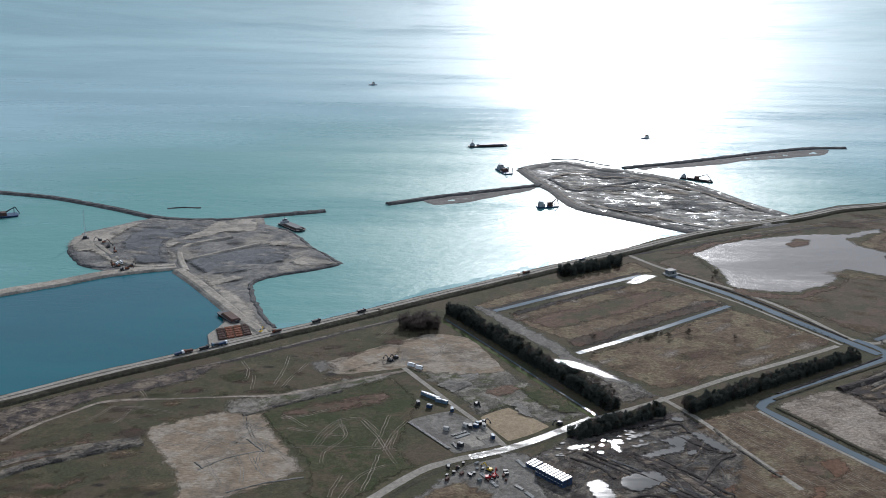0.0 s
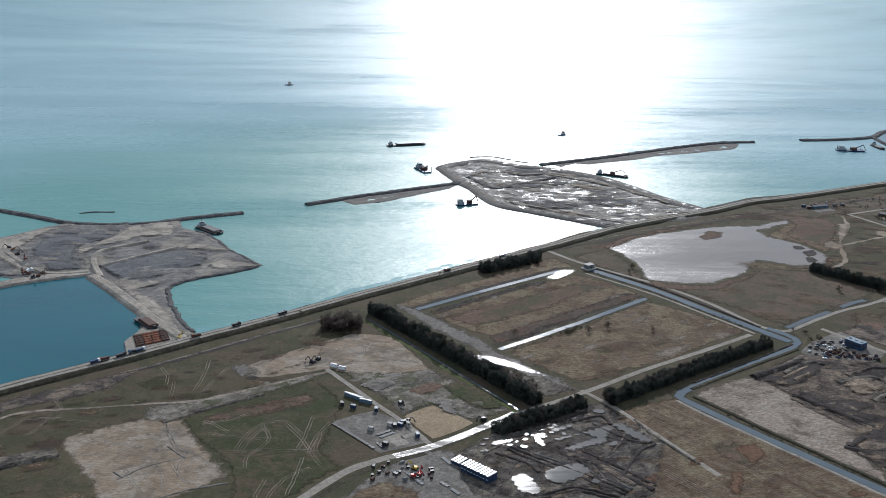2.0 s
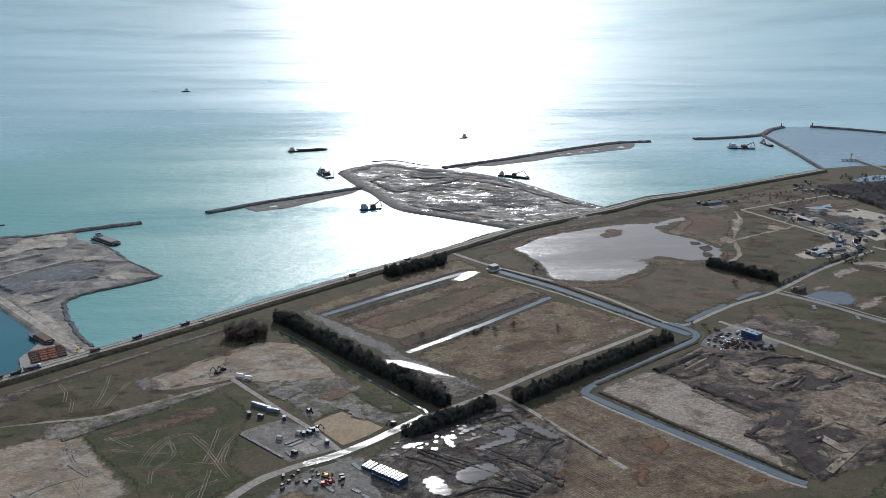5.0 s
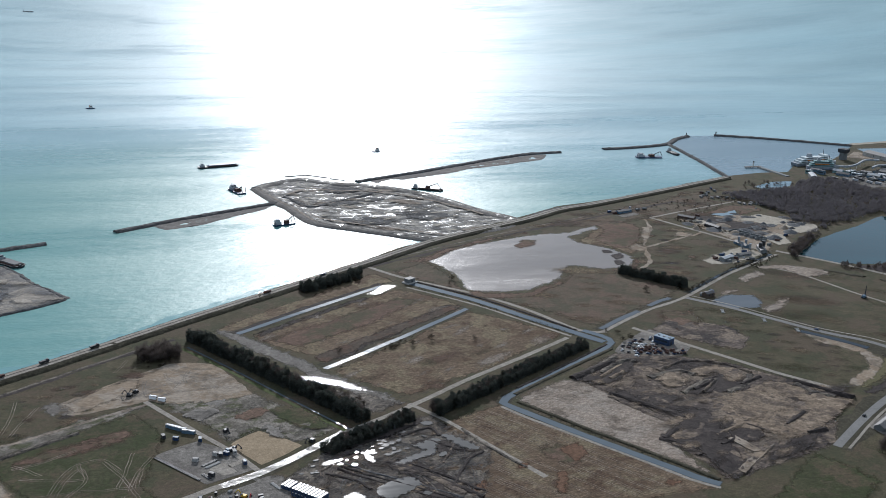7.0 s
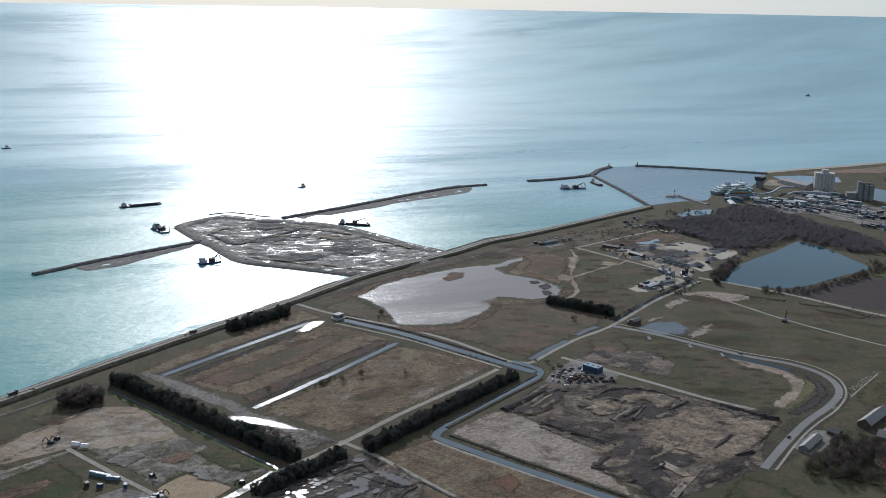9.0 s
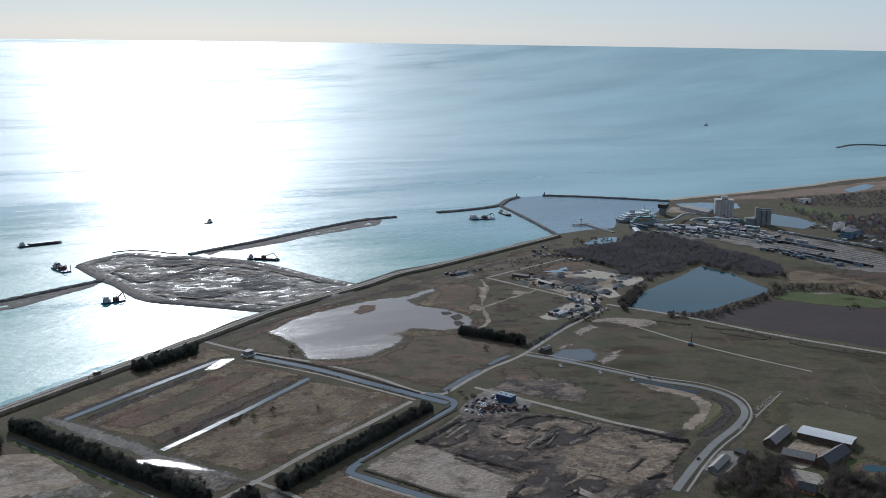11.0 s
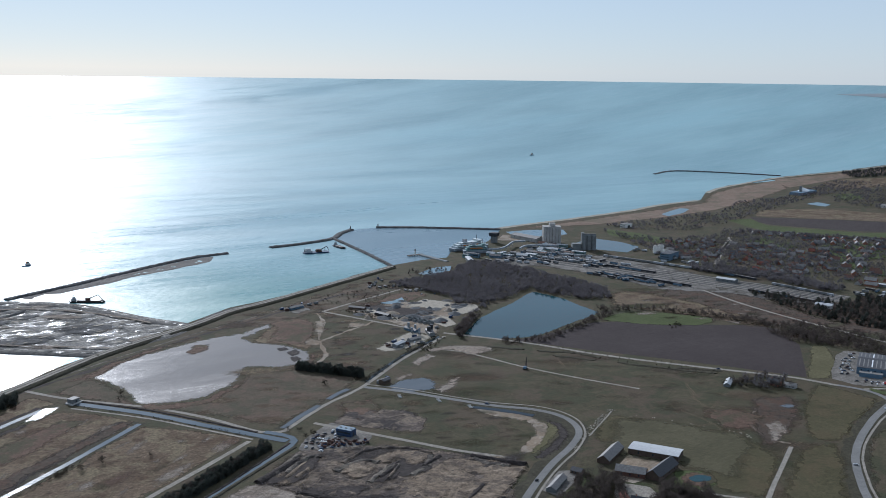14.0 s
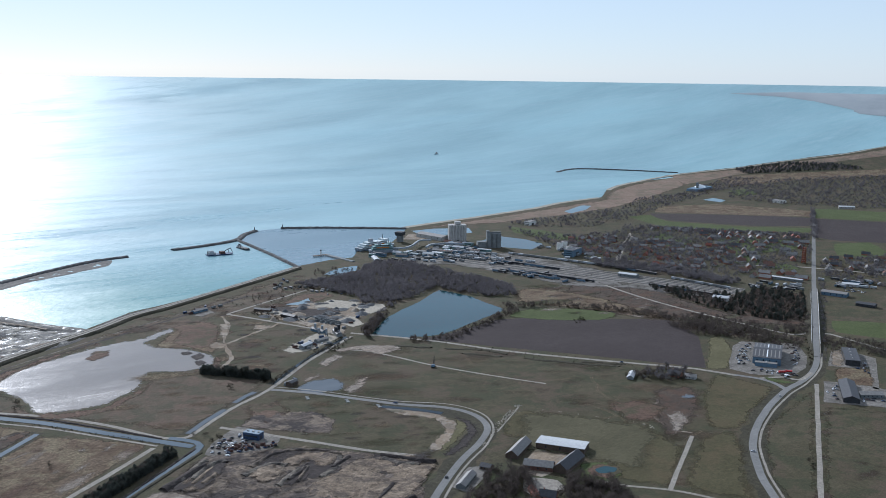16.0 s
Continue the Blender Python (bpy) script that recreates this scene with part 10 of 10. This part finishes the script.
for k, (a, b, wl_, rf, words) in enumerate(((*[(664, 1223), (682, 1198)], TIMBER, ROOF_DARK, "long dark shed in the storage yard"), (*[(678, 1175), (687, 1137)], STEEL_DARK, ROOF_DARK, "long dark shed in the storage yard"), (*[(673, 1085), (676, 1057)], STEEL_BLUE, ROOF_GREY, "blue-grey shed in the storage yard"), (*[(691, 1060), (680, 1029)], CONCRETE_DARK, ROOF_DARK, "dark mixing plant shed in the storage yard"), (*[(643, 1027), (661, 1031)], CONCRETE_DARK, ROOF_GREY, "grey shed by the lane"), (*[(613, 1012), (631, 1021)], CONCRETE_DARK, ROOF_PALE, "pale-roofed shed by the lane"), (*[(586, 1253), (617, 1263)], STEEL_BLUE, ROOF_GREY, "low shed by the dike"), (*[(527.2, 896.6), (538, 901)], TIMBER, ROOF_DARK, "dark shed at the crossroads"))):
    x, y, turn, length = line_of(a, b)
    lay(gabled("yard_shed", words, "shed", 7, min(24, max(8, length)), 3 + k % 2, 4.4 + k % 2, wl_, rf, "yard sheds", 1, 2), x, y, 0, turn + 90)
for k, (x, y) in enumerate([(684, 1045), (693, 1053)]):
    s = lay(thing("mixing_tower", "dark steel mixing tower in the storage yard", "tower", "mixing towers"), x, y, 0, 20)
    part("bin", Shape().rod((0, 0, 5), (0, 0, 10), 2.4), STEEL_DARK, s)
    part("cone", Shape().rod((0, 0, 2.5), (0, 0, 5), 0.5, 2.6), STEEL_DARK, s)
    for a in range(4):
        part("leg", Shape().rod((2 * math.cos(a * 1.57), 2 * math.sin(a * 1.57), -0.1), (2 * math.cos(a * 1.57), 2 * math.sin(a * 1.57), 5.5), 0.25), STEEL_BLUE, s)

rnd = random.Random(62)
hut = None
for x, y in [(794.7, 1279), (798, 1271), (805, 1267), (816, 1269), (823, 1264), (828, 1255), (834, 1250), (812, 1275), (841, 1258), (758, 1325), (772, 1335), (771, 1316), (782, 1318), (784, 1352), (794, 1314), (776, 1343), (764, 1332), (802, 1309)]:
    if hut is None:
        hut = lay(gabled("garden_hut", "small weathered grey garden hut on an allotment", "hut", 3.2, 4.6, 1.9, 2.8, CONCRETE_DARK, ROOF_GREY, "garden huts", 1, 1), x, y, 0.1, 20)
    else:
        copy_thing(hut, pose(x, y, 0.1, 0, 0, rnd.choice((20, 110)) + rnd.uniform(-10, 10)))
rnd = random.Random(61)
YARD = [(667, 1229), (716, 1225), (780, 1223), (811, 1203), (829, 1159), (795, 1129), (763, 1124), (732, 1103), (692, 1109), (695, 1151), (663, 1180)]
for k in range(46):
    x, y = rnd.uniform(min(p[0] for p in YARD), max(p[0] for p in YARD)), rnd.uniform(min(p[1] for p in YARD), max(p[1] for p in YARD))
    if inside(YARD, x, y):
        stockpile(x, y, rnd.uniform(3.5, 9), rnd.uniform(1.2, 3.0), ROCK if k % 4 else STONE_PILE, "low dark heap of rubble in the storage yard", 100 + k)
for k, (x, y) in enumerate([(667, 1058), (677, 1066), (671, 1047), (673, 1076)]):
    silo = lay(thing("cement_silo", "pale grey cement silo of the mixing plant", "silo", "cement silos"), x, y, 0, 15 * k)
    part("tank", Shape().rod((0, 0, 3), (0, 0, 8.5 + k * 0.5), 1.5), FERRY_GREY, silo)
    part("cone", Shape().rod((0, 0, 1), (0, 0, 3), 0.4, 1.5), FERRY_GREY, silo)
    for a in range(4):
        part("leg", Shape().rod((1.6 * math.cos(a * 1.57), 1.6 * math.sin(a * 1.57), -0.1), (1.6 * math.cos(a * 1.57), 1.6 * math.sin(a * 1.57), 3.5), 0.2), STEEL_DARK, silo)
bay = lay(thing("stock_bay", "long dark walled stock bay in the storage yard", "stock bay"), *[(706, 1110)][0], 0.1, line_of(*[(698, 1133), (713, 1088)])[2])
part("back_wall", Shape().box(-26, 26, 5.5, 6.1, 0, 3.5), CONCRETE_DARK, bay)
for k in range(7):
    part("dividing_wall", Shape().box(-26 + k * 8.6, -25.4 + k * 8.6, -6, 5.5, 0, 3.2), CONCRETE_DARK, bay)
for k in range(6):
    part("heap", Shape().rod((-21.5 + k * 8.6, 0.5, 0), (-21.5 + k * 8.6, 0.5, 2.8), 4.0, 0.6, 10), ROCK if k % 2 else STONE_PILE, bay)
boxes = [cabin("container", words, mat, mat, "containers in the yard", 6.0) for words, mat in (("rusty container in the storage yard", RUST_DARK), ("dark blue container in the storage yard", STEEL_NAVY), ("grey container in the storage yard", CONCRETE_DARK))]
spots = [(611, 1023), (626, 1034), (621, 1009), (635, 1019), (661, 1043), (653, 1012), (694, 1219), (676, 1211), (709, 1065), (731, 1081), (757, 1103), (527, 903), (533, 905), (543, 910), (531.5, 897.0), (602, 1268), (620, 1277), (627, 1267), (586, 1253), (582, 1262), (639, 1270), (773, 1351), (803, 1377), (799, 1359)]
for k, (x, y) in enumerate(spots):
    m = pose(x, y, 0.15, 0, 0, rnd.uniform(0, 180))
    if k < 3:
        boxes[k].matrix_world = m
    else:
        copy_thing(boxes[k % 3], m)

CARS = [car("car", "dark car parked among others", STEEL_DARK), car("car", "silver car parked among others", SILVER), car("car", "white car parked among others", WHITE), car("car", "navy car parked among others", STEEL_NAVY), car("car", "dark red car parked among others", RUST_DARK)]
park = []
rnd = random.Random(8)
for outline, count in (([(377.9, 779.5), (394.7, 796.5), (419.3, 810.3), (429.7, 791.6), (398.4, 760.7), (380.2, 755.5)], 34), ([(988.7, 668.4), (1048.4, 700.3), (1079.3, 706.8), (1003.7, 657.2), (971.4, 647.2)], 26), ([(1110.0, 670.7), (1072.2, 635.8), (1027.8, 610.6), (1032.8, 621.0)], 16), ([(975.9, 545.1), (1005.8, 547.3), (950.3, 517.5), (945.7, 525.5)], 8), ([(999.4, 527.4), (1005.1, 499.1), (987.3, 485.0), (964.7, 502.0)], 14), ([(1118.9, 600.9), (1107.8, 573.5), (1063.4, 542.8), (1068.8, 565.9)], 10),
                       ([(832, 1289), (888, 1281), (816, 1233), (792, 1242)], 8), ([(604, 1031), (645, 1046), (656, 1011), (617, 999)], 18), ([(1506.2, 847.4), (1508.0, 819.0), (1476.8, 764.4), (1455.7, 789.7)], 22), ([(980.8, 640.2), (1003.9, 590.2), (986.0, 593.1), (969.2, 632.3)], 14)):
    xs, ys = [p[0] for p in outline], [p[1] for p in outline]
    n = 0
    for _ in range(600):
        if n >= count:
            break
        x, y = rnd.uniform(min(xs), max(xs)), rnd.uniform(min(ys), max(ys))
        if inside(outline, x, y) and all((x - a) ** 2 + (y - b) ** 2 > 14 for a, b in park):
            park.append((x, y))
            n += 1
park += [(504.6, 607.9), (757.3, 487.3), (1259.8, 722.9), (915.5, 562.1), (584.3, 785.2), (878.8, 744.8)]
for k, (x, y) in enumerate(park):
    m = pose(x, y, 0.22, 0, 0, rnd.choice((35, 125)) + rnd.uniform(-8, 8))
    if k < 5:
        CARS[k].matrix_world = m
    else:
        copy_thing(CARS[rnd.randrange(5)], m)

# blue workshop and scrap rows in the gravel yard
(x, y), = [(423.8, 784.0)]
lay(flat_hall("workshop_container", "dark blue steel workshop in the gravel yard", "workshop", 9, 16, 6, STEEL_NAVY, STEEL_BLUE), x, y, 0.1, 30)
rnd = random.Random(14)
for k in range(40):
    (ax, ay), (bx, by) = [(389.5, 769.9), (432.0, 758.5)]
    f = rnd.random()
    x, y = ax + (bx - ax) * f + rnd.uniform(-6, 6), ay + (by - ay) * f + rnd.uniform(-6, 8)
    crate = lay(thing("scrap_skip", ("rusty", "dark", "navy", "rust-brown")[k % 4] + " steel skip of scrap in the gravel yard", "skip", "scrap skips"), x, y, 0.15, rnd.uniform(0, 180))
    part("tub", Shape().prism([(-1.4, 0), (1.4, 0), (1.9, 1.5), (-1.9, 1.5)], -0.9, 0.9), (RUST_DARK, STEEL_DARK, STEEL_NAVY, RUST_DARK)[k % 4], crate)
    part("scrap", Shape().box(-1.5, 1.4, -0.8, 0.8, 1.4, 2.0 + rnd.random(), 0.4), RUST_DARK, crate)


# culverts under the bend road
for x, y in [(565.5, 787.8), (549.7, 819.9), (522.7, 851.9)]:
    c = lay(thing("culvert", "small grey concrete field culvert beside the road", "culvert", "culverts"), x, y, 0.1, -20)
    part("deck", Shape().box(-1.4, 1.4, -4, 4, 0.2, 0.5, 0.02), CONCRETE_DARK, c)
    for k in (-1, 1):
        part("head_wall", Shape().box(-1.8, 1.8, k * 4 - 0.2, k * 4 + 0.2, -0.1, 0.8), CONCRETE, c)
    part("pipe", Shape().rod((-2.0, 0, 0.0), (2.0, 0, 0.0), 0.4), CONCRETE_DARK, c)
